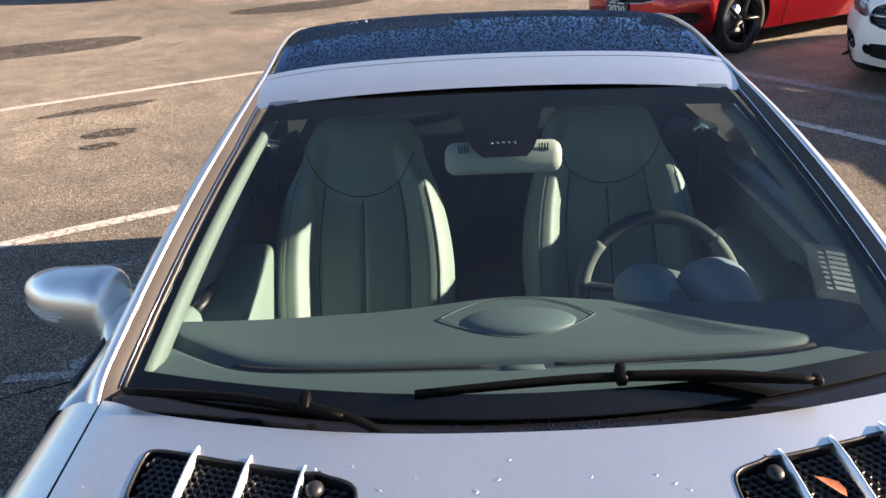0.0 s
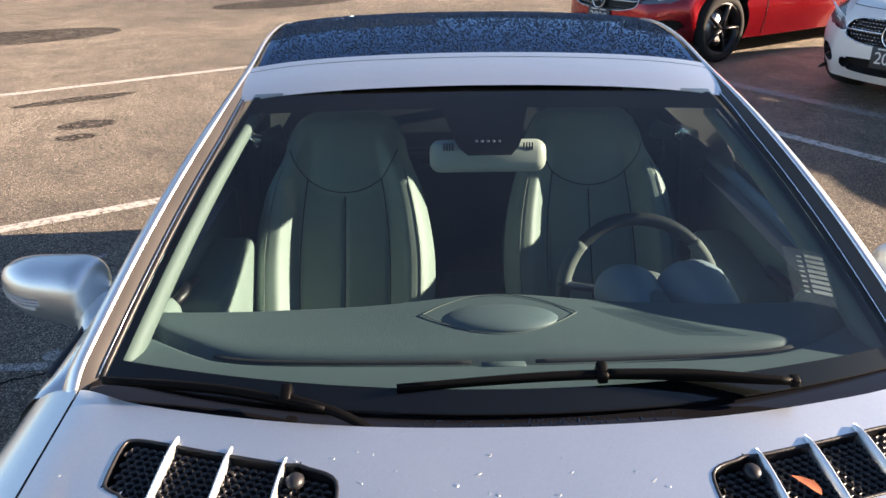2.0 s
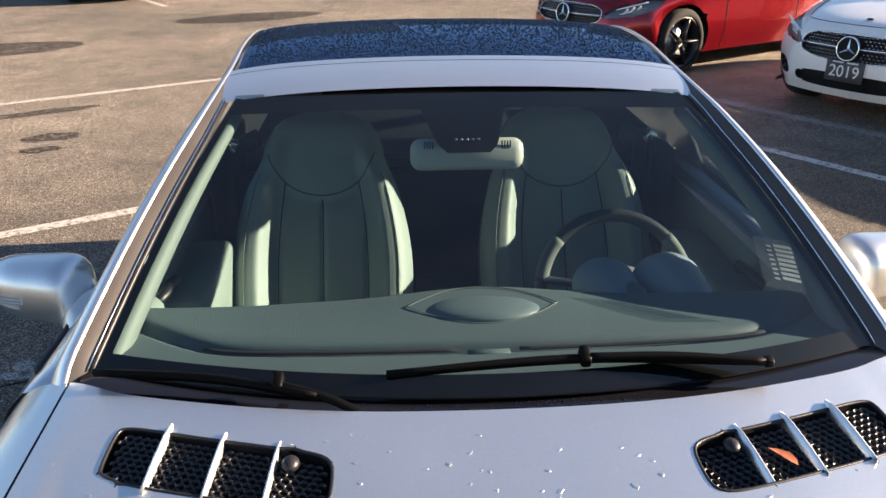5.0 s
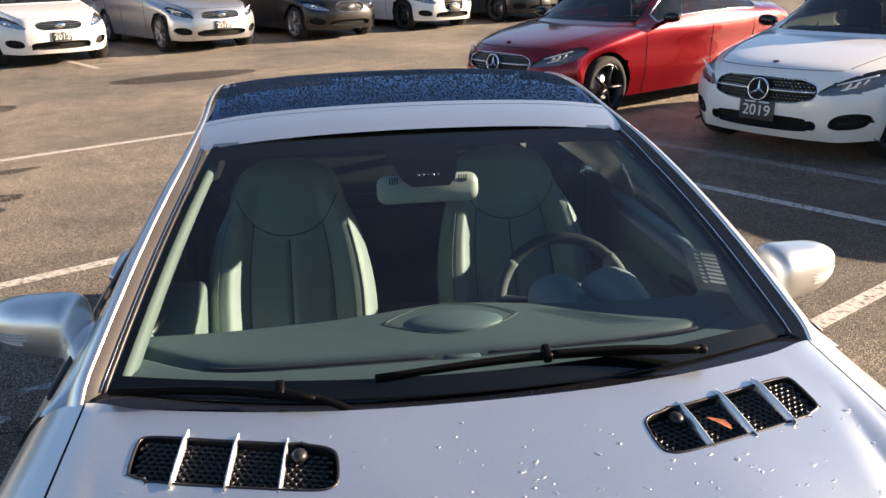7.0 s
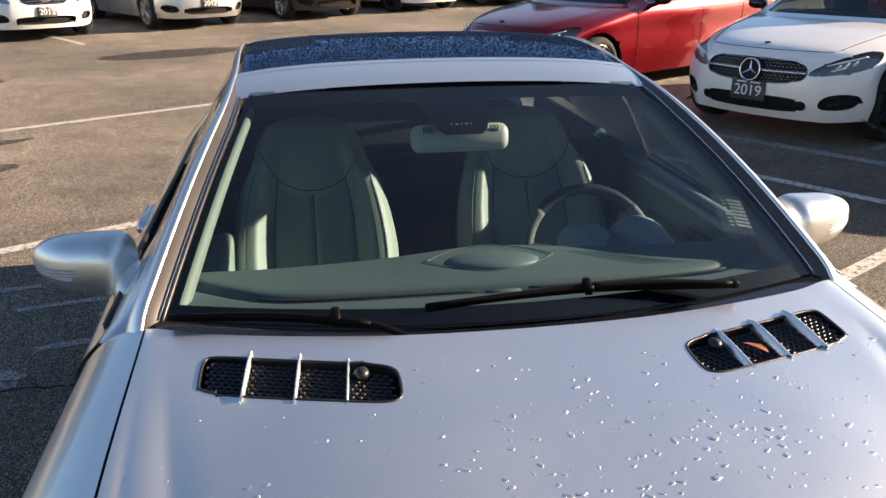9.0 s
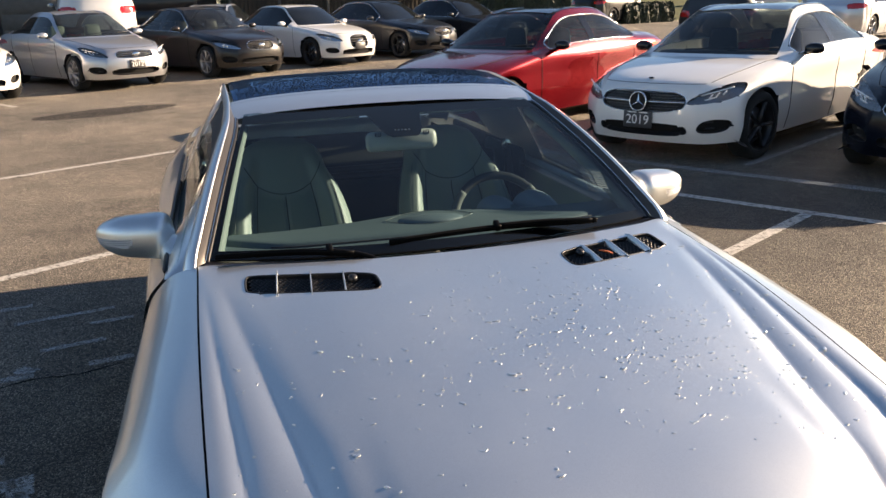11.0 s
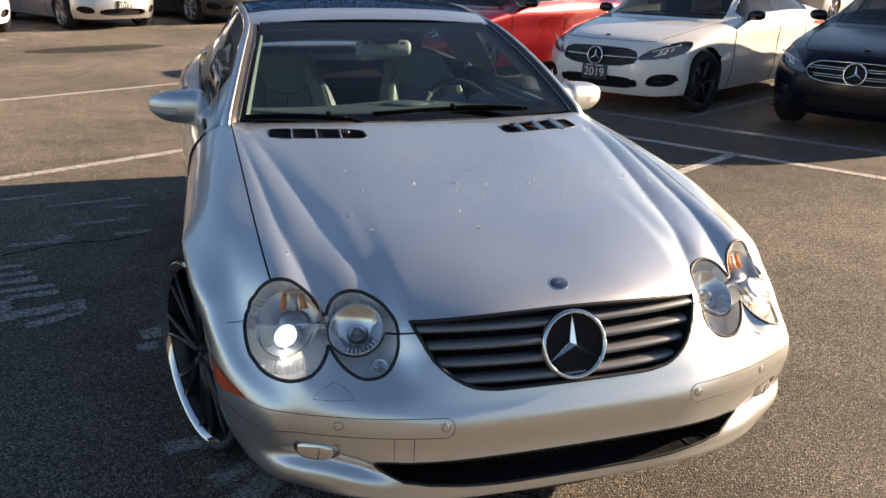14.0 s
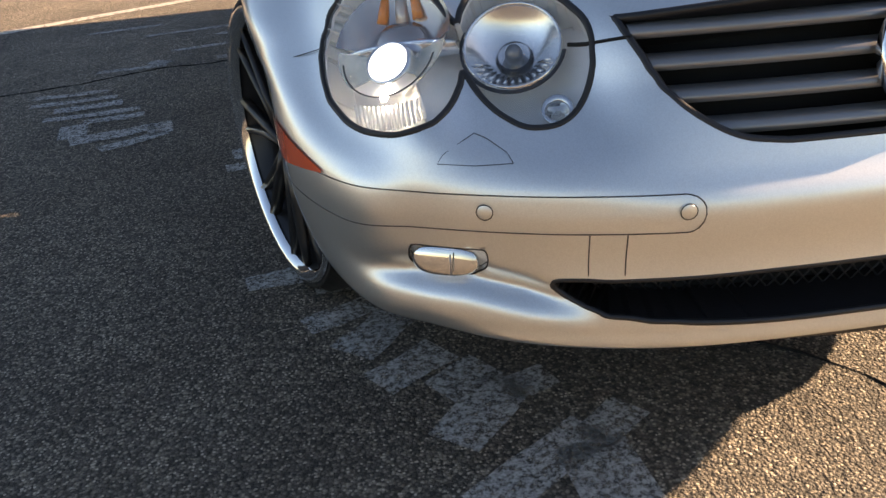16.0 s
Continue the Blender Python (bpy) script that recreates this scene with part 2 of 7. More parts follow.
M_REARGLASS = clear_glass("dark_rear_glass", (0.055, 0.065, 0.068), haze=0.01)
M_LENS = clear_glass("lamp_lens", (0.97, 0.97, 0.97), haze=0.010)
M_ROOFGLASS = beaded_glass("sky_tinted_roof_glass")
M_RUBBER = plain("black_rubber", (0.012, 0.012, 0.013), rough=0.55, bump=0.1)
M_TYRE = plain("tyre_rubber", (0.010, 0.010, 0.010), rough=0.9, bump=0.3, bscale=90)
M_BLACK = plain("satin_black_plastic", (0.014, 0.014, 0.016), rough=0.42, bump=0.1)
M_GLOSSBLACK = plain("gloss_black", (0.008, 0.008, 0.01), rough=0.08)
M_DARK = plain("dark_cavity", (0.006, 0.006, 0.006), rough=0.9)
M_CHROME = plain("chrome", (0.78, 0.79, 0.80), rough=0.07, metal=1.0, var=0.03)
M_REFLECTOR = plain("lamp_reflector", (0.80, 0.80, 0.80), rough=0.16, metal=1.0, var=0.05)
M_ALLOY = plain("grey_alloy", (0.34, 0.34, 0.35), rough=0.3, metal=0.9)
M_DARKALLOY = plain("dark_alloy", (0.03, 0.03, 0.032), rough=0.3, metal=0.5)
M_AMBER = plain("amber_lens", (0.75, 0.10, 0.02), rough=0.15, coat=1.0)
M_REDLENS = plain("red_lens", (0.45, 0.01, 0.01), rough=0.15, coat=1.0)
M_TINT = plain("dark_tinted_glass", (0.010, 0.012, 0.014), rough=0.03, var=0.3, scale=2.0)
M_STONE = plain("stone_grey_leather", (0.255, 0.32, 0.285), rough=0.5, var=0.06, bump=0.25, bscale=420)
M_DASH = plain("grey_green_dashboard", (0.098, 0.142, 0.150), rough=0.62, var=0.05, bump=0.2, bscale=500)
M_SEAM = plain("dark_stitching", (0.05, 0.055, 0.05), rough=0.8)
M_CARPET = plain("dark_grey_carpet", (0.03, 0.033, 0.035), rough=0.95, bump=0.5, bscale=600)
M_SLAT = plain("grey_grille_slat", (0.26, 0.265, 0.275), rough=0.34, metal=0.6, var=0.08)
M_WHITE_TXT = plain("white_lettering", (0.75, 0.75, 0.73), rough=0.5)
M_PLATE = plain("dark_grey_plate", (0.05, 0.05, 0.052), rough=0.5)
M_WIPER = plain("black_wiper", (0.0022, 0.0022, 0.0024), rough=0.5)
M_TURN = plain("orange_bulb", (0.85, 0.26, 0.03), rough=0.2, coat=0.6)
M_WIPER.node_tree.nodes["Principled BSDF"].inputs["Specular IOR Level"].default_value = 0.08
M_SHUT = plain("shut_line", (0.035, 0.036, 0.04), rough=0.7)
# blue base puts the mirrored sky into the beads' own colour
M_BEAD = plain("sky_blue_bead", (0.006, 0.014, 0.034), rough=0.03, var=0.1)
M_BEAD.node_tree.nodes["Principled BSDF"].inputs["Specular IOR Level"].default_value = 0.22

# ---- building helpers ----
def mesh_of(name, verts, faces, smooth=True):
    me = bpy.data.meshes.new(name)
    me.from_pydata([tuple(map(float, v)) for v in verts], [], [tuple(int(i) for i in f) for f in faces])
    if smooth:
        me.shade_smooth()
    me.update()
    return me


def part(name, data, material, parent=None, label="", smooth=True):
    """Links a mesh, a bmesh or (verts, faces) as one object under a thing or a part."""
    if isinstance(data, bmesh.types.BMesh):
        me = bpy.data.meshes.new(name)
        data.to_mesh(me)
        data.free()
        if smooth:
            me.shade_smooth()
    elif isinstance(data, tuple):
        me = mesh_of(name, data[0], data[1], smooth)
    else:
        me = data
    if material is not None and not me.materials:
        me.materials.append(material)
    ob = new(name, me)
    if parent is not None:
        ob.parent = parent
    if label:
        ob["label"] = label
    return ob


def thing(name, label, category, m=None, group="", kind=""):
    ob = new(name, None)
    ob.empty_display_size = 0.1
    if m is not None:
        ob.matrix_basis = m
    return tagged(ob, label, category, group, kind)


def cr_weights(t):
    return np.stack([-0.5 * t + t * t - 0.5 * t ** 3, 1 - 2.5 * t * t + 1.5 * t ** 3, 0.5 * t + 2 * t * t - 1.5 * t ** 3, -0.5 * t * t + 0.5 * t ** 3], -1)


def ease(keys, t):
    """A smooth curve through keys (t, value)."""
    k = np.array(keys, float)
    t = np.asarray(t, float)
    xs, ys = k[:, 0], k[:, 1]
    tt = np.clip(t, xs[0], xs[-1])
    i = np.clip(np.searchsorted(xs, tt, side="right") - 1, 0, len(xs) - 2)
    h = xs[i + 1] - xs[i]
    s = (tt - xs[i]) / h
    g = np.gradient(ys, xs)
    return (2 * s ** 3 - 3 * s ** 2 + 1) * ys[i] + (s ** 3 - 2 * s ** 2 + s) * h * g[i] + (3 * s ** 2 - 2 * s ** 3) * ys[i + 1] + (s ** 3 - s ** 2) * h * g[i + 1]


class Net:
    """A smooth, mirror-symmetric surface through a net of ribs; u runs from the centre line outwards, v from rib to rib."""

    def __init__(self, ribs):
        n = np.array(ribs, float)
        left = n[:, 1:2] * np.array((-1, 1, 1))
        right = 2 * n[:, -1:] - n[:, -2:-1]
        n = np.concatenate([left, n, right], 1)
        n = np.concatenate([2 * n[:1] - n[1:2], n, 2 * n[-1:] - n[-2:-1]], 0)
        self.n, self.nv, self.nu = n, n.shape[0] - 2, n.shape[1] - 2

    def __call__(self, u, v):
        sign = np.where(np.asarray(u) < 0, -1.0, 1.0)
        u = np.clip(np.abs(u), 0, self.nu - 1)
        v = np.clip(v, 0, self.nv - 1)
        i = np.clip(np.floor(u).astype(int), 0, self.nu - 2)
        j = np.clip(np.floor(v).astype(int), 0, self.nv - 2)
        wu, wv = cr_weights(u - i), cr_weights(v - j)
        p = 0
        for a in range(4):
            for b in range(4):
                p = p + (wv[..., a] * wu[..., b])[..., None] * self.n[j + a, i + b]
        p = p.copy()
        p[..., 0] *= sign
        return p


def lattice(P, us, vs, cuts=()):
    """Points of P on a grid, drawn onto the outlines of the cuts; with each cell's label: 0, or 1 + the cut that it lies in."""
    V, U = np.meshgrid(vs, us, indexing="ij")
    U, V = U.astype(float), V.astype(float)
    du, dv = np.gradient(us)[None, :] + 0 * U, np.gradient(vs)[:, None] + 0 * V
    free = np.ones(U.shape, bool)
    edge_u = np.zeros(U.shape, bool)
    edge_v = np.zeros(U.shape, bool)
    edge_u[:, 0] = edge_u[:, -1] = True
    edge_v[0, :] = edge_v[-1, :] = True
    for f in cuts:
        for turn in range(2):
            X = P(U, V)
            g0 = f(X)
            gu = (f(P(U + 0.2 * du, V)) - g0) / 0.2
            gv = (f(P(U, V + 0.2 * dv)) - g0) / 0.2
            gu[edge_u] = 0
            gv[edge_v] = 0
            n2 = gu * gu + gv * gv + 1e-14
            su, sv = -g0 * gu / n2, -g0 * gv / n2
            near = (np.maximum(np.abs(su), np.abs(sv)) < 0.52) & free
            U = np.where(near, U + su * du, U)
            V = np.where(near, V + sv * dv, V)
        free &= ~near
    X = P(U, V)
    C = 0.25 * (X[:-1, :-1] + X[1:, :-1] + X[:-1, 1:] + X[1:, 1:])
    lab = np.zeros(C.shape[:2], int)
    for k, f in enumerate(cuts):
        lab[(f(C) < 0) & (lab == 0)] = k + 1
    return X, lab, U, V


def normals_of(X):
    a = np.gradient(X, axis=1)
    b = np.gradient(X, axis=0)
    n = np.cross(a, b)
    return n / (np.linalg.norm(n, axis=-1, keepdims=True) + 1e-12)


def cells(X, mask, offset=0.0, flip=False):
    """(verts, faces) of the cells in the mask."""
    Y = X + normals_of(X) * offset if offset else X
    h, w = X.shape[:2]
    idx = np.full(h * w, -1)
    jj, ii = np.nonzero(mask)
    q = np.stack([jj * w + ii, jj * w + ii + 1, (jj + 1) * w + ii + 1, (jj + 1) * w + ii], 1)
    if flip:
        q = q[:, ::-1]
    used = np.unique(q)
    idx[used] = np.arange(len(used))
    return Y.reshape(-1, 3)[used], idx[q]


def rim_edges(mask):
    """Directed edges round the cells of a mask, as pairs of (row, column)."""
    h, w = mask.shape
    e = []
    m = np.pad(mask, 1)
    for j, i in zip(*np.nonzero(mask)):
        if not m[j, i + 1]:
            e.append(((j, i), (j, i + 1)))
        if not m[j + 1, i + 2]:
            e.append(((j, i + 1), (j + 1, i + 1)))
        if not m[j + 2, i + 1]:
            e.append(((j + 1, i + 1), (j + 1, i)))
        if not m[j + 1, i]:
            e.append(((j + 1, i), (j, i)))
    return e


def rim_loops(X, mask):
    nxt = {}
    for a, b in rim_edges(mask):
        nxt.setdefault(a, []).append(b)
    loops = []
    while nxt:
        a = next(iter(nxt))
        loop = [a]
        while a in nxt:
            b = nxt[a].pop()
            if not nxt[a]:
                del nxt[a]
            loop.append(b)
            a = b
        loops.append(loop)
    return loops


def flange(X, mask, depth, flip=False):
    """A wall from the rim of a mask into the surface."""
    N = normals_of(X)
    verts, faces = [], []
    for a, b in rim_edges(mask):
        k = len(verts)
        verts += [X[a], X[b], X[b] - N[b] * depth, X[a] - N[a] * depth]
        faces.append((k, k + 1, k + 2, k + 3) if not flip else (k + 3, k + 2, k + 1, k))
    return verts, faces


def tube(points, r, n=6, closed=False, flat=1.0):
    """A round bar along points."""
    p = [Vector(q) for q in points]
    if closed and (p[0] - p[-1]).length < 1e-6:
        p = p[:-1]
    m = len(p)
    verts, faces = [], []
    up = Vector((0.13, 0.21, 1)).normalized()
    for i in range(m):
        a, b = p[(i - 1) % m if closed else max(i - 1, 0)], p[(i + 1) % m if closed else min(i + 1, m - 1)]
        d = (b - a)
        d = d.normalized() if d.length > 1e-9 else Vector((1, 0, 0))
        s = d.cross(up)
        s = s.normalized() if s.length > 1e-4 else Vector((1, 0, 0))
        t = s.cross(d)
        rr = r(i / max(m - 1, 1)) if callable(r) else r
        for k in range(n):
            w = 2 * math.pi * k / n
            verts.append(p[i] + s * (math.cos(w) * rr) + t * (math.sin(w) * rr * flat))
    for i in range(m if closed else m - 1):
        for k in range(n):
            a, b = i * n + k, i * n + (k + 1) % n
            c, d = ((i + 1) % m) * n + (k + 1) % n, ((i + 1) % m) * n + k
            faces.append((a, b, c, d))
    if not closed:
        faces.append(tuple(range(n))[::-1])
        faces.append(tuple((m - 1) * n + k for k in range(n)))
    return verts, faces


def loop_points(X, loop, lift=0.0, smooth=2):
    N = normals_of(X)
    q = np.array([X[a] + N[a] * lift for a in loop[:-1]])
    for _ in range(smooth):
        q = 0.25 * np.roll(q, 1, 0) + 0.5 * q + 0.25 * np.roll(q, -1, 0)
    return q


def lathe(profile, n=32, axis="x", centre=(0, 0, 0), sign=1.0):
    """A turned body; profile: (along the axis, radius)."""
    verts, faces = [], []
    m = len(profile)
    for k in range(n):
        w = 2 * math.pi * k / n
        c, s = math.cos(w), math.sin(w)
        for a, r in profile:
            a = a * sign
            v = (a, r * c, r * s) if axis == "x" else (r * c, a, r * s) if axis == "y" else (r * c, r * s, a)
            verts.append(tuple(v[i] + centre[i] for i in range(3)))
    for k in range(n):
        for i in range(m - 1):
            a, b = k * m + i, k * m + i + 1
            c, d = ((k + 1) % n) * m + i + 1, ((k + 1) % n) * m + i
            faces.append((a, b, c, d))
    return verts, faces


def rbox(sx, sy, sz, bevel=0.01, seg=2, centre=(0, 0, 0), taper=None):
    """A box with rounded edges; taper: (x, y) scale of its top."""
    bm = bmesh.new()
    bmesh.ops.create_cube(bm, size=1.0)
    for v in bm.verts:
        k = (1, 1) if taper is None or v.co.z < 0 else taper
        v.co = Vector((v.co.x * sx * k[0] + centre[0], v.co.y * sy * k[1] + centre[1], v.co.z * sz + centre[2]))
    if bevel > 0:
        bmesh.ops.bevel(bm, geom=list(bm.edges), offset=bevel, segments=seg, profile=0.5, affect="EDGES")
    return bm


def ellipsoid(rx, ry, rz, centre=(0, 0, 0), n=20, m=12, power=1.0):
    verts, faces = [], []
    for j in range(m + 1):
        f = -math.pi / 2 + math.pi * j / m
        for k in range(n):
            w = 2 * math.pi * k / n
            c = lambda q: math.copysign(abs(q) ** power, q)
            verts.append((centre[0] + rx * c(math.cos(f)) * c(math.cos(w)), centre[1] + ry * c(math.cos(f)) * c(math.sin(w)), centre[2] + rz * c(math.sin(f))))
    for j in range(m):
        for k in range(n):
            a, b = j * n + k, j * n + (k + 1) % n
            faces.append((a, b, b + n, a + n))
    return verts, faces


def moved(data, m):
    if isinstance(data, bmesh.types.BMesh):
        bmesh.ops.transform(data, matrix=m, verts=data.verts)
        return data
    return [tuple(m @ Vector(v)) for v in data[0]], data[1]


def joined(*many):
    verts, faces = [], []
    for v, f in many:
        k = len(verts)
        verts += list(v)
        faces += [tuple(int(i) + k for i in q) for q in f]
    return verts, faces


def words(text, size, material, parent, m, name="lettering", depth=0.0015):
    cu = bpy.data.curves.new(name, "FONT")
    cu.body, cu.size, cu.extrude = text, size, depth
    cu.align_x, cu.align_y = "CENTER", "CENTER"
    cu.materials.append(material)
    ob = new(name, cu)
    ob.parent = parent
    ob.matrix_basis = m
    return ob

# ---- ground ----
def ground_z(x, y):
    return 0.010 * np.maximum(np.asarray(y, float) - 9.0, 0.0) * (np.asarray(y) < 60)


def build_ground():
    xs = np.concatenate([np.linspace(-300, -30, 10)[:-1], np.linspace(-30, 40, 71), np.linspace(40, 300, 10)[1:]])
    ys = np.concatenate([np.linspace(-300, -20, 10)[:-1], np.linspace(-20, 59, 80), np.linspace(60, 700, 12)])
    X, Y = np.meshgrid(xs, ys)
    Z = np.where(Y < 60, ground_z(X, Y), 0.5)
    P = np.stack([X, Y, Z], -1)
    ob = part("ground", cells(P, np.ones((len(ys) - 1, len(xs) - 1), bool), flip=False), M_ASPHALT)
    tagged(ob, "worn sunlit asphalt of a parking lot with stains", "ground", kind="structure")


build_ground()
BAY = np.array((math.cos(radians(30.0)), math.sin(radians(30.0))))      # the way the bays run


def strip(p, q, width, z=0.004, steps=8):
    p, q = np.array(p, float), np.array(q, float)
    d = (q - p) / np.linalg.norm(q - p)
    s = np.array((-d[1], d[0])) * width / 2
    verts, faces = [], []
    for i in range(steps + 1):
        c = p + (q - p) * i / steps
        for e in (-1, 1):
            a = c + s * e
            verts.append((a[0], a[1], float(ground_z(a[0], a[1])) + z))
    for i in range(steps):
        faces.append((2 * i, 2 * i + 2, 2 * i + 3, 2 * i + 1))
    return verts, faces


def road_line(p, q, width=0.10, mat=None, label="worn white painted parking line on asphalt"):
    ob = part("parking_line", strip(p, q, width), mat or M_LINE)
    return tagged(ob, label, "parking line", group="parking lines", kind="structure")


def along(p, d, a, b):
    p = np.array(p, float)
    return p + d * a, p + d * b


ROW_R = np.array((math.cos(radians(-57.0)), math.sin(radians(-57.0))))
road_line(*along((-1.73, 4.88), BAY, -4.5, 1.2))
road_line(*along((-2.0, 8.65), BAY, -6.0, 4.4))
road_line(*along((3.54, 4.31), ROW_R, -4.6, 9.0))
road_line(*along((3.54, 4.31), BAY, -1.95, 0.0), width=0.09)
road_line(*along((3.41, 6.41), ROW_R, -3.4, 8.0), width=0.14, mat=M_FADED)
road_line(*along((5.26, 7.19), BAY, -0.4, 4.5), width=0.09, mat=M_FADED)
road_line(*along((4.17, 6.0), BAY, 0.0, 5.0), width=0.08, mat=M_FADED)
road_line(*along((3.30, 9.6), BAY, -0.5, 4.5), width=0.09, mat=M_FADED)
road_line(*along((-3.0, 13.4), ROW_R, -3.3, -1.4), width=0.10)

# ---- parked cars ----
def car_rows(front, mid, tail):
    """Ribs of a car from (yc, zc, w3, y3, z3, w4, y4, z4, ys) rows, from the lip under the nose to the tail."""
    ribs = []
    for k, (yc, zc, w3, y3, z3, w4, y4, z4, ys) in enumerate(list(front) + list(mid) + list(tail)):
        low = 0.20
        h = max(z4 - low, 0.0)
        z5, z6, z7 = low + h * 0.62, low + h * 0.32, low
        if z4 > 0.62:
            z5, z6 = min(0.66, z4 - 0.10), 0.42
        w = max(w4 + 0.012, w4 * 1.005)
        ribs.append([(0, yc, zc), (w3 * 0.45, yc + (y3 - yc) * 0.12, zc + (z3 - zc) * 0.12), (w3 * 0.80, yc + (y3 - yc) * 0.5, zc + (z3 - zc) * 0.5), (w3, y3, z3),
                     (w4, y4, z4), (w, ys, z5), (w - 0.005, ys, z6), (w - 0.05, ys, z7)])
    return ribs


SEDAN_FRONT = [
    (0.10, 0.20, 0.62, 0.22, 0.20, 0.80, 0.44, 0.21, 0.50),
    (0.01, 0.34, 0.62, 0.16, 0.34, 0.83, 0.40, 0.34, 0.51),
    (0.00, 0.50, 0.60, 0.14, 0.50, 0.83, 0.37, 0.50, 0.52),
    (0.02, 0.62, 0.58, 0.17, 0.62, 0.82, 0.39, 0.61, 0.54),
    (0.07, 0.72, 0.58, 0.27, 0.715, 0.82, 0.46, 0.68, 0.58),
    (0.22, 0.79, 0.62, 0.42, 0.775, 0.84, 0.62, 0.735, 0.70),
    (0.60, 0.86, 0.69, 0.74, 0.845, 0.87, 0.85, 0.79, 0.95),
    (1.05, 0.92, 0.72, 1.16, 0.905, 0.88, 1.25, 0.86, 1.30),
]
SEDAN_MID = [
    (1.28, 0.955, 0.73, 1.46, 0.945, 0.885, 1.50, 0.90, 1.50),
    (1.70, 1.19, 0.665, 1.82, 1.15, 0.885, 1.75, 0.925, 1.75),
    (2.10, 1.385, 0.58, 2.17, 1.345, 0.89, 2.10, 0.94, 2.10),
    (2.65, 1.44, 0.575, 2.65, 1.39, 0.895, 2.65, 0.95, 2.65),
    (3.20, 1.40, 0.56, 3.20, 1.345, 0.89, 3.20, 0.96, 3.20),
    (3.85, 1.11, 0.63, 3.78, 1.08, 0.88, 3.75, 0.965, 3.75),
]
SEDAN_TAIL = [
    (4.20, 1.07, 0.66, 4.15, 1.04, 0.865, 4.10, 0.95, 4.10),
    (4.58, 1.02, 0.62, 4.50, 0.99, 0.83, 4.40, 0.90, 4.25),
    (4.68, 0.80, 0.62, 4.60, 0.78, 0.83, 4.46, 0.75, 4.30),
    (4.69, 0.50, 0.62, 4.61, 0.50, 0.82, 4.47, 0.48, 4.31),
    (4.58, 0.22, 0.60, 4.52, 0.22, 0.78, 4.42, 0.22, 4.30),
]
SUV_MID = [
    (1.25, 1.06, 0.74, 1.42, 1.05, 0.90, 1.50, 1.00, 1.50),
    (1.60, 1.34, 0.70, 1.72, 1.30, 0.905, 1.72, 1.03, 1.75),
    (1.98, 1.60, 0.63, 2.05, 1.56, 0.91, 2.05, 1.04, 2.10),
    (2.75, 1.68, 0.63, 2.75, 1.63, 0.915, 2.75, 1.05, 2.75),
    (3.75, 1.66, 0.62, 3.75, 1.60, 0.91, 3.75, 1.07, 3.70),
    (4.45, 1.58, 0.58, 4.36, 1.53, 0.88, 4.25, 1.08, 4.15),
]
SUV_TAIL = [
    (4.66, 1.10, 0.66, 4.55, 1.08, 0.86, 4.40, 1.02, 4.25),
    (4.72, 0.95, 0.66, 4.60, 0.93, 0.86, 4.46, 0.90, 4.28),
    (4.74, 0.75, 0.66, 4.62, 0.74, 0.86, 4.48, 0.72, 4.30),
    (4.72, 0.50, 0.64, 4.60, 0.50, 0.84, 4.46, 0.48, 4.31),
    (4.60, 0.26, 0.60, 4.52, 0.26, 0.80, 4.42, 0.26, 4.30),
]


def ell(cx, cz, rx, rz, p=2.0, ymax=None, ymin=None, lean=0.0):
    """Outline of a rounded shape in the front view, both sides of the car."""
    def f(X):
        x, z = np.abs(X[..., 0]), X[..., 2]
        g = (np.abs((x - cx - lean * (z - cz)) / rx) ** p + np.abs((z - cz) / rz) ** p) ** (1 / p) - 1
        g = g * min(rx, rz)
        if ymax is not None:
            g = np.maximum(g, X[..., 1] - ymax)
        if ymin is not None:
            g = np.maximum(g, ymin - X[..., 1])
        return g
    return f


def wedge(cx, cz, rx, rz, deg, ymax):
    """A swept-back lamp outline in the front view, its outer end higher."""
    c, s = math.cos(radians(deg)), math.sin(radians(deg))

    def f(X):
        a, b = np.abs(X[..., 0]) - cx, X[..., 2] - cz
        p, q = a * c + b * s, -a * s + b * c
        g = (np.abs(p / rx) ** 2.4 + np.abs(q / (rz * (0.75 + 0.35 * np.clip(p / rx, -1, 1)))) ** 2.4) ** (1 / 2.4) - 1
        return np.maximum(g * rz, X[..., 1] - ymax)
    return f


def arch(yc, r, zc=0.32):
    def f(X):
        g = np.hypot(X[..., 1] - yc, X[..., 2] - zc) - r
        return np.maximum(g, 0.6 - np.abs(X[..., 0]))
    return f


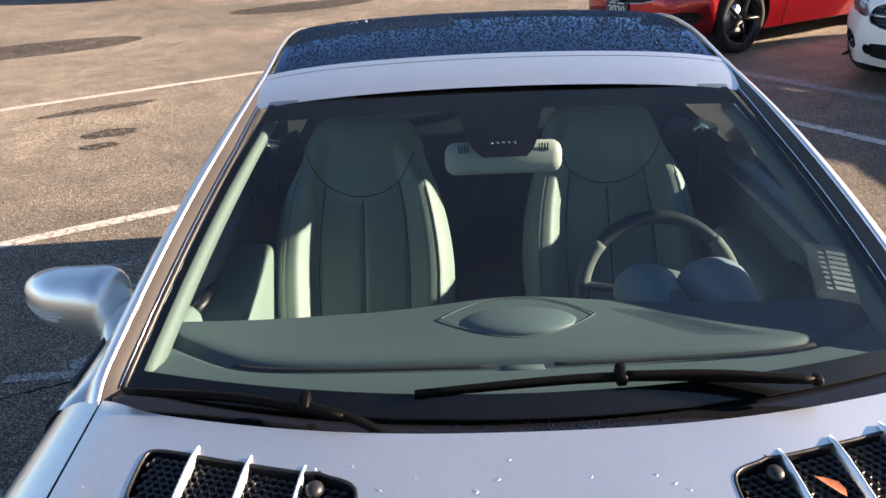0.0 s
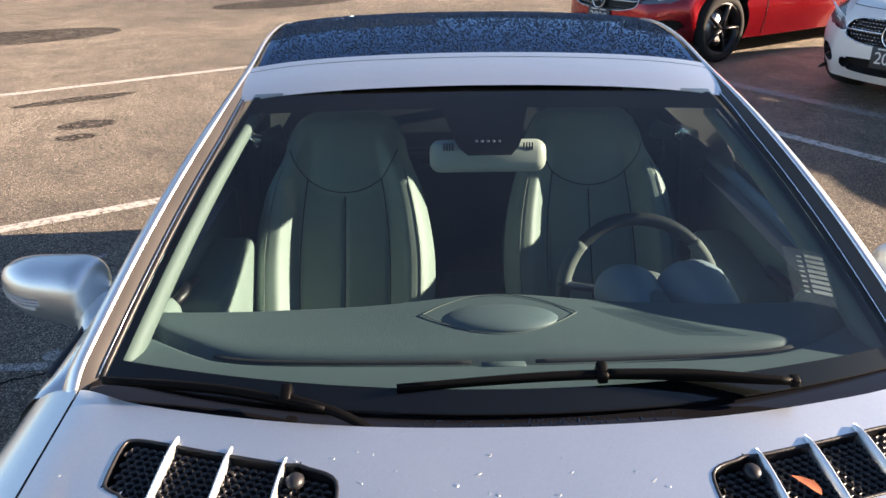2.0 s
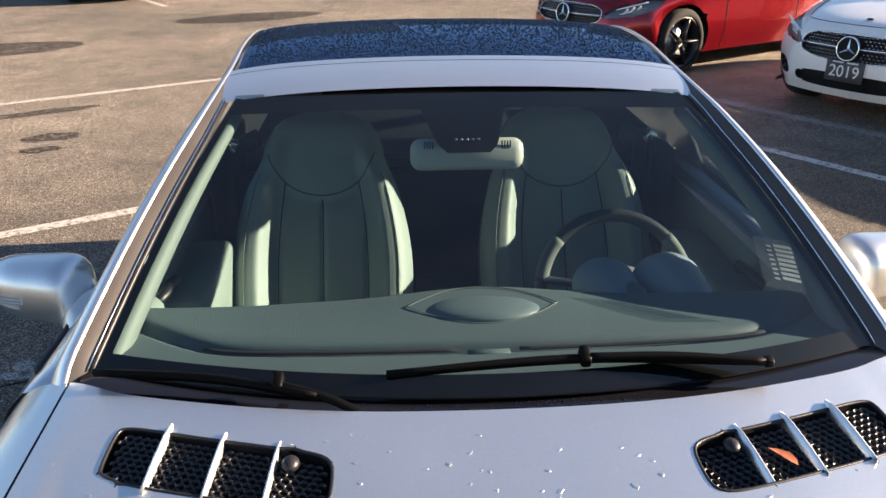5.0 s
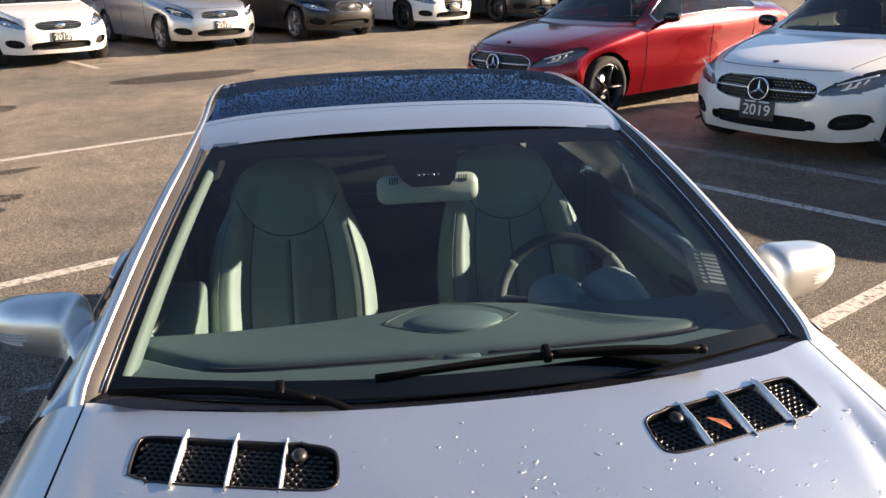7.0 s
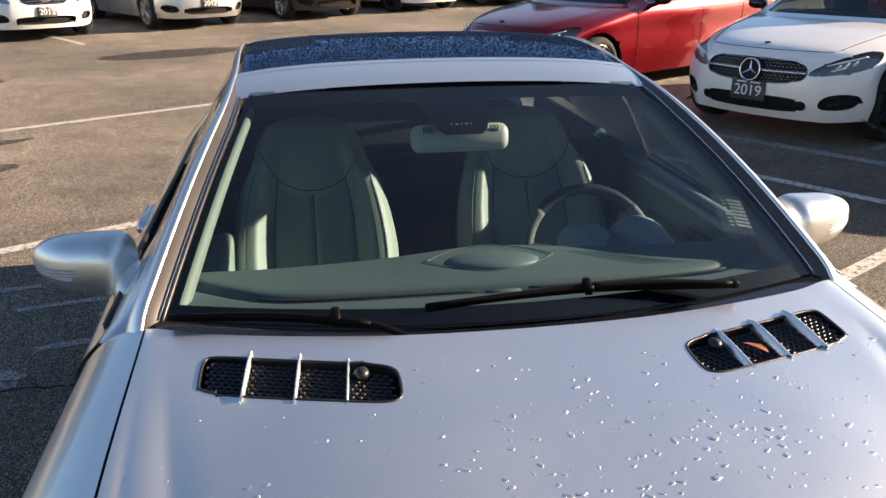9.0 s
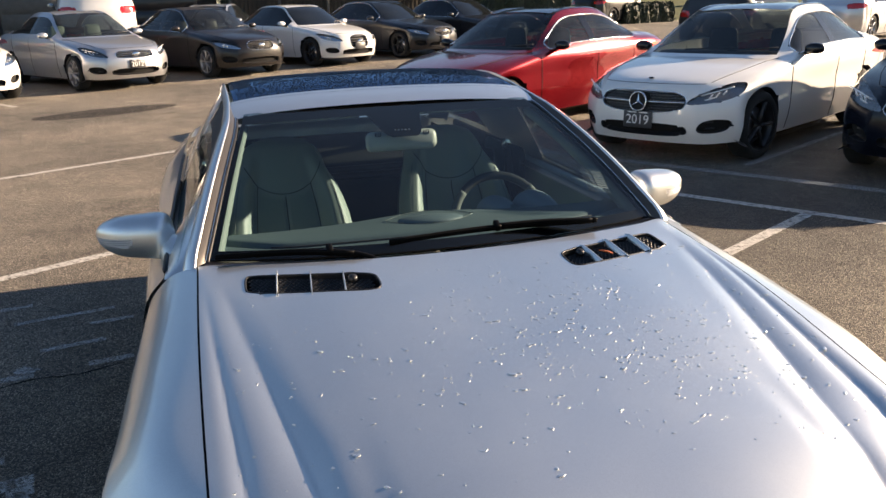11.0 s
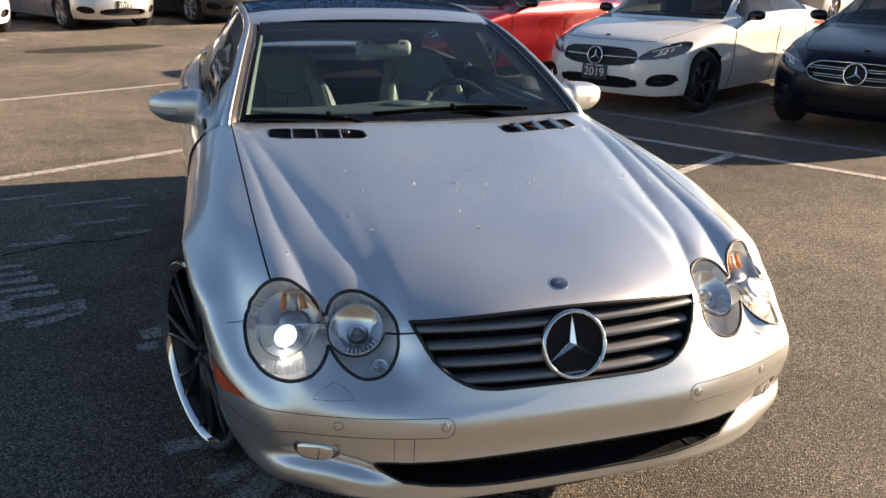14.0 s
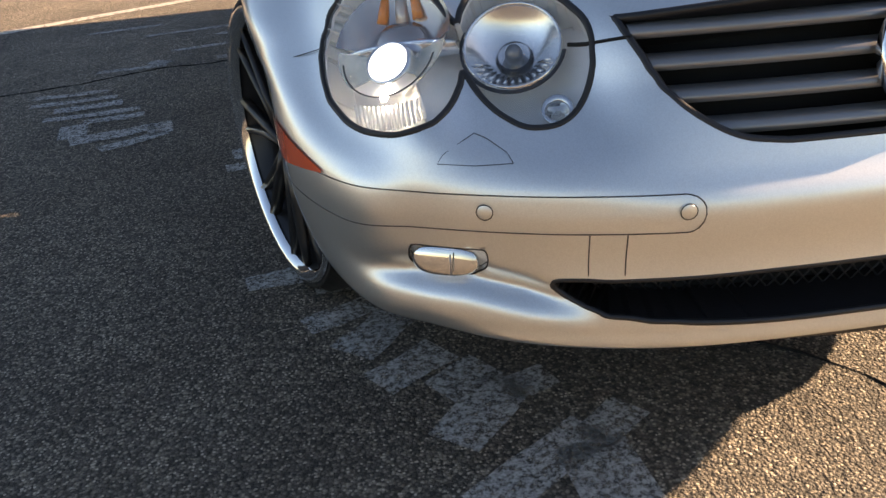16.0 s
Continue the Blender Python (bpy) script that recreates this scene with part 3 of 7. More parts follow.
def wheel_unit(parent, x, y, radius, spokes, rim_mat, name="wheel", width=0.22, steer=0.0, lip_mat=None, twin=False, profile=0.74):
    """A wheel with tyre, rim, spokes and hub, its outer face towards the sign of x."""
    sg = 1.0 if x > 0 else -1.0
    w = new(name, None)
    w.parent = parent
    w.matrix_basis = pose(x, y, radius, 0, 0, steer)
    rr = radius * profile
    h = width / 2
    tw = 0.86 if lip_mat else 1.0
    tyre = [(-h * 0.8, rr), (-h, rr + 0.02), (-h, radius - 0.03), (-h + 0.03, radius), (h * tw - 0.03, radius), (h * tw, radius - 0.03), (h * tw, rr + 0.02), (h * 0.85 * tw, rr)]
    part("tyre", lathe(tyre, 40, "x", sign=sg), M_TYRE, w)
    rim = [(-h * 0.8, rr), (-h * 0.5, rr - 0.03), (h * 0.4, rr - 0.035), (h * 0.82, rr - 0.012), (h * 0.9, rr + 0.004), (h * 0.84, rr + 0.006)]
    part("rim", lathe(rim, 40, "x", sign=sg), rim_mat, w)
    if lip_mat:
        part("rim_lip", lathe([(h * 0.78, rr - 0.020), (h * 0.90, rr - 0.012), (h * 0.94, rr - 0.002), (h * 0.95, rr + 0.004), (h * 0.88, rr + 0.008)], 40, "x", sign=sg), lip_mat, w)
    part("brake_disc", lathe([(0.0, 0.02), (0.0, rr * 0.72), (0.02, rr * 0.72), (0.02, 0.02)], 28, "x", sign=sg), M_ALLOY, w)
    for k in range(spokes):
        a0 = 2 * math.pi * k / spokes
        bars = (-0.13, 0.13) if twin else (0.0,)
        vs, fs = [], []
        for off in bars:
            pts = []
            for q in (0.10, 0.45, 0.8, 1.0):
                rad = rr * q * 0.97
                aa = a0 + off * (0.35 + 0.65 * q)
                pts.append((sg * (h * (0.72 - 0.12 * (1 - q))), rad * math.cos(aa), rad * math.sin(aa)))
            t = tube(pts, (lambda s: 0.020 - 0.006 * s) if twin else (lambda s: 0.034 - 0.010 * s), 6, flat=0.55)
            vs, fs = joined((vs, fs), t)
        part("spoke", (vs, fs), rim_mat, w)
    part("hub_cap", lathe([(h * 0.74, 0.0001), (h * 0.74, 0.03), (h * 0.6, 0.05), (h * 0.5, 0.055)], 18, "x", sign=sg), rim_mat, w)
    return w


def star_badge(parent, m, r, name="badge", back=None):
    """A three-pointed star in a ring, facing -y before m."""
    b = part(name, moved(lathe([(0.0, r * 0.93), (-0.012, r * 0.93), (-0.018, r), (-0.012, r * 1.07), (0.0, r * 1.07)], 36, "y"), m), M_CHROME, parent)
    vs, fs = [(0, -0.022, 0)], []
    for k in range(6):
        a = math.pi / 2 + k * math.pi / 3
        rad = r * (0.97 if k % 2 == 0 else 0.16)
        vs.append((rad * math.cos(a), -0.006, rad * math.sin(a)))
    for k in range(6):
        fs.append((0, 1 + (k + 1) % 6, 1 + k))
    part("star", moved((vs, fs), m), M_CHROME, b, smooth=False)
    if back is not None:
        part("disc", moved(lathe([(-0.002, 0.0001), (-0.002, r * 0.96)], 30, "y"), m), back, b)
    return b


def year_plate(parent, m, text):
    p = part("year_plate", moved(rbox(0.31, 0.012, 0.16, 0.004, 1), m), M_PLATE, parent, "dark plate with white year figures" if text else "small pale plate")
    if text:
        words(text, 0.125, M_WHITE_TXT, p, m @ pose(0, -0.008, -0.005, 90, 0, 0), "year_figures")
    for k in (-0.1, 0.1):
        part("plate_text_bar", moved(rbox(0.09, 0.004, 0.012, 0, 1, (k * 0.6, -0.008, 0.066)), m), M_WHITE_TXT, p)
    return p


def build_car(name, label, place, heading, colour, rows, scale=(1, 1, 1), grille="star", text="", alloy=None, lamp="slim", roof=None, group="parked cars", glass=None, chrome_trim=False, far=False, steer=0.0, spokes=5, twin=False):
    x, y, z = place
    car = thing(name, label, "car", pose(x, y, z, 0, 0, heading + 90), group)
    S = np.array(scale)
    net = Net(car_rows(*rows))
    P = lambda u, v: net(u, v) * S
    nf, nm = len(rows[0]), len(rows[1])
    L = rows[2][-2][0] * S[1]
    fw, rw, R = 0.82 * S[1], 3.66 * S[1], 0.325 if S[2] < 1.1 and rows[1] is SEDAN_MID else 0.36
    suv = rows[1] is SUV_MID
    sz, sx = S[2], S[0]
    cuts = [arch(fw, R + 0.045, R), arch(rw, R + 0.045, R)]
    if lamp == "slim":
        cuts.append(wedge(0.640 * sx, 0.652 * sz, 0.195 * sx, 0.084 * sz, 20, 0.80))
    else:
        cuts.append(wedge(0.655 * sx, 0.675 * sz, 0.175 * sx, 0.078 * sz, 26, 0.88))
    gw, gz, gh = {"star": (0.45, 0.592, 0.100), "bars": (0.44, 0.60, 0.092), "slats": (0.36, 0.64, 0.068), "mesh": (0.33, 0.64, 0.095), "frame": (0.27, 0.56, 0.155), "none": (0.3, 0.62, 0.07)}[grille]
    cuts.append(ell(0, gz * sz, gw * sx, gh * sz, 3.2, ymax=0.5))
    cuts.append(ell(0, 0.33 * sz, 0.47 * sx, 0.064 * sz, 3.4, ymax=0.5))
    cuts.append(ell(0.672 * sx, 0.372 * sz, 0.112 * sx, 0.066 * sz, 2.6, ymax=0.40, lean=0.5))
    tail_z = 0.86 if not suv else 0.98
    cuts.append(ell(0.70 * sx, tail_z * sz, 0.20 * sx, 0.075 * sz, 3.0, ymin=L * 0.8))
    du = 6 if not far else 4
    us = np.linspace(-7, 7, 14 * du + 1)
    nrow = nf + nm + len(rows[2])
    vs = np.concatenate([np.linspace(0, nf - 1, (nf - 1) * (6 if not far else 4) + 1)[:-1], np.linspace(nf - 1, nrow - 1, (nrow - nf) * 4 + 1)])
    X, lab, U, V = lattice(P, us, vs, cuts)
    uc = np.abs(0.25 * (U[:-1, :-1] + U[1:, :-1] + U[:-1, 1:] + U[1:, 1:]))
    vc = 0.25 * (V[:-1, :-1] + V[1:, :-1] + V[:-1, 1:] + V[1:, 1:])
    cowl, header, rear0, rear1 = nf, nf + 2, nf + 4, nf + 5
    screen = (vc > cowl + 0.05) & (vc < header - 0.02) & (uc < 2.85)
    backlight = (vc > rear0 + 0.08) & (vc < rear1 - 0.02) & (uc < 2.7)
    side = (uc > 3.12) & (uc < 3.90) & (vc > cowl + 0.55) & (vc < rear1 - 0.3)
    pillar = side & (np.abs(vc - (nf + 2.95)) < 0.10)
    third = side & (vc > nf + 2.95)
    side_f, side_r = side & ~pillar & ~third, side & ~pillar & third
    lab[screen], lab[backlight], lab[side_f], lab[side_r], lab[pillar] = 20, 21, 22, 23, 24
    body = part("body", cells(X, lab == 0), colour, car)
    top = (vc > header) & (vc < rear0) & (uc < 2.9) & (lab == 0)
    if roof is not None:
        part("roof_panel", cells(X, top, 0.004), roof, car, "dark roof panel")
    glass = glass or M_TINT
    part("windscreen", cells(X, lab == 20, -0.006), glass, car)
    part("rear_window", cells(X, lab == 21, -0.006), glass, car)
    half = np.broadcast_to(np.arange(lab.shape[1])[None, :] < lab.shape[1] // 2, lab.shape)
    for h in (half, ~half):
        for k in (22, 23):
            part("side_window", cells(X, (lab == k) & h, -0.006), glass, car)
        part("door_pillar", cells(X, (lab == 24) & h, -0.003), M_GLOSSBLACK, car)
        if chrome_trim:
            for lp in rim_loops(X, ((lab >= 22) & (lab <= 24)) & h)[:1]:
                part("window_trim", tube(loop_points(X, lp, 0.002, 1), 0.008, 5, True), M_CHROME, car)
        hl = part("headlight", cells(X, (lab == 3) & h, -0.001), M_LENS, car)
        part("housing", cells(X, (lab == 3) & h, -0.035), M_LAMPBED if not far else M_REFLECTOR, hl)
        sgn = -1 if h is half else 1
        hp = X[:-1, :-1][(lab == 3) & h]
        if len(hp):
            c = hp.mean(0)
            if far:
                for o in (-0.028, 0.028):
                    part("lamp_unit", ellipsoid(0.024, 0.024, 0.036, (c[0] + o * sgn, c[1] + 0.006 + o * 0.75, c[2] + o * 0.3), 10, 6), M_REFLECTOR, hl)
            else:
                # a curved light strip along the upper edge, three slanted blades and a round unit
                for o0, o1, dz in ((-0.10, 0.14, 0.030), (-0.07, 0.02, -0.022)):
                    part("light_strip", tube([(c[0] + o * sgn, c[1] - 0.002 + o * 0.72 + 0.5 * o * o, c[2] + dz + o * 0.34) for o in np.linspace(o0, o1, 9)], 0.0095, 6, flat=0.7), M_LED, hl)
                for o in (-0.03, 0.02, 0.07):
                    part("lamp_blade", tube([(c[0] + (o - 0.012) * sgn, c[1] + 0.004 + o * 0.72, c[2] - 0.022 + o * 0.34), (c[0] + (o + 0.016) * sgn, c[1] + 0.006 + (o + 0.02) * 0.72, c[2] + 0.020 + o * 0.34)], 0.008, 6), M_LED, hl)
        tl = part("tail_light", cells(X, (lab == 7) & h, 0.002), M_REDLENS, car)
        part("side_intake", cells(X, (lab == 6) & h, -0.05), M_DARK, car)
        part("intake_wall", flange(X, (lab == 6) & h, 0.05), M_BLACK, car)
        for k in (1, 2):
            part("wheel_arch", flange(X, (lab == k) & h, 0.10), M_BLACK, car)
    gm = lab == 4
    g = part("grille", cells(X, gm, -0.05), M_DARK, car)
    part("grille_wall", flange(X, gm, 0.05), M_BLACK, g)
    for lp in rim_loops(X, gm)[:1]:
        part("grille_frame", tube(loop_points(X, lp, 0.0, 2), 0.0055, 6, True), M_CHROME, g)
    part("lower_intake", cells(X, lab == 5, -0.06), M_DARK, car)
    part("intake_wall", flange(X, lab == 5, 0.06), M_BLACK, car)
    gp = X[:-1, :-1][gm]
    y0 = float(gp[:, 1].min())
    if grille == "bars":
        for dz in (-0.030, -0.016, 0.016, 0.030):
            hw_ = gw * sx * (0.97 - 0.05 * abs(dz) / 0.03)
            part("slat", tube([(k * hw_, y0 + 0.012 + 0.35 * (k * hw_) ** 2, gz * sz + dz * 1.5) for k in np.linspace(-1, 1, 13)], 0.007, 6, flat=0.7), M_CHROME, g)
        star_badge(car, pose(0, y0 - 0.012, gz * sz, -6), 0.095, back=M_DARK)
    elif grille == "star":
        nx, nz = (28, 8) if not far else (14, 4)
        vs_, fs_ = [], []
        for a in range(nx):
            for b in range(nz):
                px = (a + 0.5 * (b % 2) - nx / 2 + 0.25) * (2 * gw * sx / nx)
                pz = (b - nz / 2 + 0.5) * (2 * gh * sz / nz)
                if abs(px / (gw * sx)) ** 3.2 + abs(pz / (gh * sz)) ** 3.2 > 0.86 or math.hypot(px, pz) < 0.1:
                    continue
                py = y0 + 0.03 + 0.35 * px * px
                vs_, fs_ = joined((vs_, fs_), ellipsoid(0.0075, 0.006, 0.0055, (px, py, gz * sz + pz), 6, 4))
        tagged(part("grille_mesh", (vs_, fs_), M_CHROME, g), kind="stuff")
        part("grille_bar", tube([(k * gw * sx, y0 + 0.01 + 0.35 * (k * gw * sx) ** 2, gz * sz) for k in np.linspace(-0.97, 0.97, 13)], 0.014, 6, flat=0.6), M_CHROME, g)
        star_badge(car, pose(0, y0 - 0.012, gz * sz + 0.0, -6), 0.088, back=M_DARK)
    else:
        n = {"slats": 4, "mesh": 7, "frame": 5, "none": 3}[grille]
        for k in range(n):
            dz = (k - (n - 1) / 2) / n * 2 * gh * sz
            half_w = gw * sx * max(0.1, 1 - abs(dz / (gh * sz)) ** 3.2) ** (1 / 3.2) * 0.98
            part("slat", tube([(q * half_w, y0 + 0.015 + 0.32 * (q * half_w) ** 2, gz * sz + dz) for q in np.linspace(-1, 1, 9)], 0.009 if grille != "mesh" else 0.004, 6, flat=0.6), M_CHROME if grille == "slats" else M_ALLOY, g)
        part("badge", moved(lathe([(-0.01, 0.0001), (-0.012, 0.035), (0, 0.05)], 18, "y"), Matrix.Translation((0, y0 - 0.002, gz * sz)) @ Matrix.Diagonal((1.5, 1, 0.8, 1))), M_CHROME, car)
    if grille in ("star", "bars"):
        part("hood_badge", ellipsoid(0.028, 0.028, 0.008, (0, 0.22 * S[1], 0.795 * sz), 14, 6), M_GLOSSBLACK, car)
    if text is not None:
        zz = 0.42 if grille in ("star", "bars") else 0.46
        year_plate(car, pose(0, -0.012, zz * sz, -3), text)
    # mirrors, handles, wheels
    for sg in (-1, 1):
        mb = part("door_mirror", moved(ellipsoid(0.098, 0.060, 0.056, (0, 0, 0), 16, 10, 0.85), pose(sg * 0.980 * sx, 1.72 * S[1], (1.0 if not suv else 1.10) * sz, 0, 0, sg * 8)), M_GLOSSBLACK if roof is not None else colour, car)
        part("stalk", tube([(sg * 0.84 * sx, 1.76 * S[1], 0.945 * sz), (sg * 0.95 * sx, 1.74 * S[1], (0.97 if not suv else 1.06) * sz)], 0.025, 6), M_BLACK, mb)
        part("mirror_glass", moved(ellipsoid(0.084, 0.006, 0.045, (0, 0.058, 0), 14, 8, 0.85), pose(sg * 0.980 * sx, 1.72 * S[1], (1.0 if not suv else 1.10) * sz, 0, 0, sg * 8)), M_CHROME, mb)
        for yy in (2.48, 3.28):
            part("door_handle", tube([(sg * 0.902 * sx, (yy + k) * S[1], 0.86 * sz + (0.012 if abs(k) < 0.08 else 0.0)) for k in (-0.1, -0.05, 0.05, 0.1)], 0.014, 6), colour, car)
        for yy in (1.42, 2.62, 3.5):
            pts = [P(np.array(sg * u), np.array(float(np.interp(yy, [1.30, 1.50, 1.75, 2.10, 2.65, 3.20, 3.75], np.arange(nf - 1, nf + 6))))) + np.array((sg * 0.001, 0, 0)) for u in np.linspace(4.02, 6.9, 10)]
            part("door_gap", tube(pts, 0.0045, 4), M_DARK, car)
        for wy in (fw, rw):
            wheel_unit(car, sg * (0.90 * sx - 0.125), wy, R, spokes, alloy or M_DARKALLOY, steer=steer if wy == fw else 0.0, twin=twin)
    # shut lines of the hood
    vh = 4.45
    part("hood_gap", tube([P(np.array(float(u)), np.array(vh + 0.10 * abs(u / 2.6) ** 2)) for u in np.linspace(-2.6, 2.6, 27)], 0.0035, 4), M_DARK, car)
    for sg in (-1, 1):
        part("hood_gap", tube([P(np.array(sg * (2.75 + 0.35 * q)), np.array(4.75 + (nf - 0.15 - 4.75) * q)) for q in np.linspace(0, 1, 14)], 0.0035, 4), M_DARK, car)
        if not far:
            for k in range(2):
                part("intake_fin", tube([P(np.array(sg * u), np.array(1.10 + 0.34 * k)) + np.array((0, 0.02, 0)) for u in (2.95, 3.1, 3.25)], 0.008, 6), M_BLACK, car)
    for sg, yy in ((-0.18, 1.36), (0.30, 1.36)):
        part("wiper", tube([(sg + k * 0.5 - 0.1, (yy + 0.03 + 0.10 * k) * S[1], (0.965 + 0.03 * k) * sz + 0.02) for k in (0, 0.33, 0.66, 1.0)], 0.009, 5), M_BLACK, car)
    # floor and cabin, so that the body is closed
    part("underbody", rbox(1.5 * sx, L * 0.76, 0.16, 0.03, 1, (0, L * 0.52, 0.24)), M_DARK, car)
    part("dashboard", rbox(1.35 * sx, 0.35, 0.25, 0.05, 1, (0, 1.62 * S[1], 0.84 * sz)), M_BLACK, car)
    for sg in (-1, 1):
        part("seat", rbox(0.46, 0.14, 0.62, 0.06, 2, (sg * 0.37 * sx, 2.5 * S[1], 0.86 * sz), (0.7, 0.7)), M_BLACK if colour is not M_SILVER2 else M_STONE, car)
    return car


M_LED = plain("lamp_crystal", (0.92, 0.93, 0.94), rough=0.25, metal=0.0, coat=1.0)
M_LAMPBED = plain("grey_lamp_bed", (0.20, 0.21, 0.225), rough=0.25, metal=0.7)
M_RED = paint("red_metallic_paint", (0.30, 0.003, 0.010), metal=0.72, rough=0.24, flake=0.1)
M_WHITE = paint("white_paint", (0.80, 0.80, 0.78), rough=0.35)
M_BLUEBLACK = paint("blue_black_paint", (0.003, 0.005, 0.012), rough=0.2, coat=0.0)
M_BLUEBLACK.node_tree.nodes["Principled BSDF"].inputs["Specular IOR Level"].default_value = 0.3
M_SILVER2 = paint("pale_silver_paint", (0.62, 0.63, 0.65), metal=0.8, rough=0.34)
M_BROWN = paint("dark_brown_grey_paint", (0.012, 0.010, 0.010), metal=0.0, rough=0.3, coat=0.35)
M_SLATE = paint("dark_slate_paint", (0.010, 0.012, 0.017), metal=0.0, rough=0.3, coat=0.35)
M_BLACKPAINT = paint("black_paint", (0.006, 0.006, 0.007), rough=0.35, coat=0.4)
M_ROOFBLACK = paint("black_roof_paint", (0.01, 0.01, 0.012), rough=0.2)
M_SEETHRU = clear_glass("car_glass", (0.30, 0.34, 0.34), haze=0.02)

SEDAN = (SEDAN_FRONT, SEDAN_MID, SEDAN_TAIL)
SUV = (SEDAN_FRONT, SUV_MID, SUV_TAIL)
build_car("parked_sedan", "white four-door sedan with black roof and 2019 plate", (3.34, 6.58, 0.0), 211, M_WHITE, SEDAN, text="2019", roof=M_ROOFBLACK, glass=M_SEETHRU, steer=-6, chrome_trim=True)
build_car("parked_sedan", "glossy red metallic four-door sedan with 2020 plate", (1.62, 8.98, 0.0), 211, M_RED, SEDAN, text="2020", roof=M_ROOFBLACK, glass=M_SEETHRU, alloy=M_DARKALLOY, chrome_trim=True)
build_car("parked_sedan", "dark blue-black sedan with large chrome grille", (4.87, 4.54, 0.0), 211, M_BLUEBLACK, SEDAN, scale=(1.03, 1.05, 1.03), text=None, grille="bars", glass=M_SEETHRU, chrome_trim=True)
STEP = np.array((math.cos(radians(31)), math.sin(radians(31)))) * 2.85


def bay(k, off=0.0):
    p = np.array((-1.91, 16.45)) + STEP * k + np.array((0.515, -0.857)) * off
    return (float(p[0]), float(p[1]), float(ground_z(p[0], p[1] + 1.5)))


build_car("parked_sedan", "pale silver four-door sedan with 2012 plate", bay(0), -59, M_SILVER2, SEDAN, scale=(1.01, 1.02, 1.02), grille="slats", text="2012", alloy=M_ALLOY, lamp="big", glass=M_SEETHRU, spokes=10)
build_car("parked_sedan", "white four-door sedan with 2012 plate", bay(-1), -59, M_WHITE, SEDAN, scale=(1.01, 1.02, 1.02), grille="slats", text="2012", alloy=M_ALLOY, lamp="big", glass=M_SEETHRU, spokes=10, far=True)
build_car("parked_sedan", "dark brown-grey sedan with chrome-framed grille", bay(1), -59, M_BROWN, SEDAN, scale=(1.01, 1.02, 1.01), grille="mesh", text=None, alloy=M_ALLOY, glass=M_SEETHRU, far=True, chrome_trim=True, spokes=8)
build_car("parked_sedan", "white sedan with tall dark grille and sunroof", bay(2, -0.1), -59, M_WHITE, SEDAN, scale=(1.0, 1.0, 0.99), grille="frame", text="", far=True)
build_car("parked_sedan", "dark slate sedan beside a white sedan", bay(3), -59, M_SLATE, SEDAN, scale=(1.01, 1.03, 1.01), grille="mesh", text="", far=True, chrome_trim=True)
build_car("parked_sedan", "dark sedan at the far end of a row", bay(4, 0.2), -59, M_SLATE, SEDAN, grille="mesh", text=None, far=True, chrome_trim=True)


def away(px, py, name, label, colour, scale, rows=SUV, back=4.74, **kw):
    """A car seen from behind, its tail at (px, py)."""
    nose = np.array((px, py)) + BAY * back * scale[1]
    build_car(name, label, (float(nose[0]), float(nose[1]), float(ground_z(px, py))), 30, colour, rows, scale=scale, text=None, far=True, grille="none", **kw)


away(10.7, 17.0, "parked_suv", "black sport utility car seen from behind", M_BLACKPAINT, (1.03, 1.0, 1.02), chrome_trim=True)
away(16.0, 19.5, "parked_suv", "silver sport utility car with red tail lights", M_SILVER2, (1.03, 1.0, 1.0), alloy=M_ALLOY)
away(15.6, 34.5, "parked_suv", "dark sport utility car on a far road", M_BLACKPAINT, (1.0, 1.0, 1.0))
build_car("parked_sedan", "pale silver sedan parked behind a row of cars", (-1.2, 22.4, float(ground_z(0, 24))), -110, M_SILVER2, SEDAN, scale=(1, 1, 1.02), grille="none", text=None, far=True)
build_car("parked_van", "white van with red tail lights behind parked cars", (-4.2, 29.3, 0.19), 100, M_WHITE, SUV, scale=(1.10, 1.1, 1.38), grille="none", text=None, far=True)
build_car("parked_sedan", "dark sedan parked behind a silver sedan", (-5.6, 20.6, float(ground_z(0, 21))), -60, M_SLATE, SEDAN, grille="none", text=None, far=True)

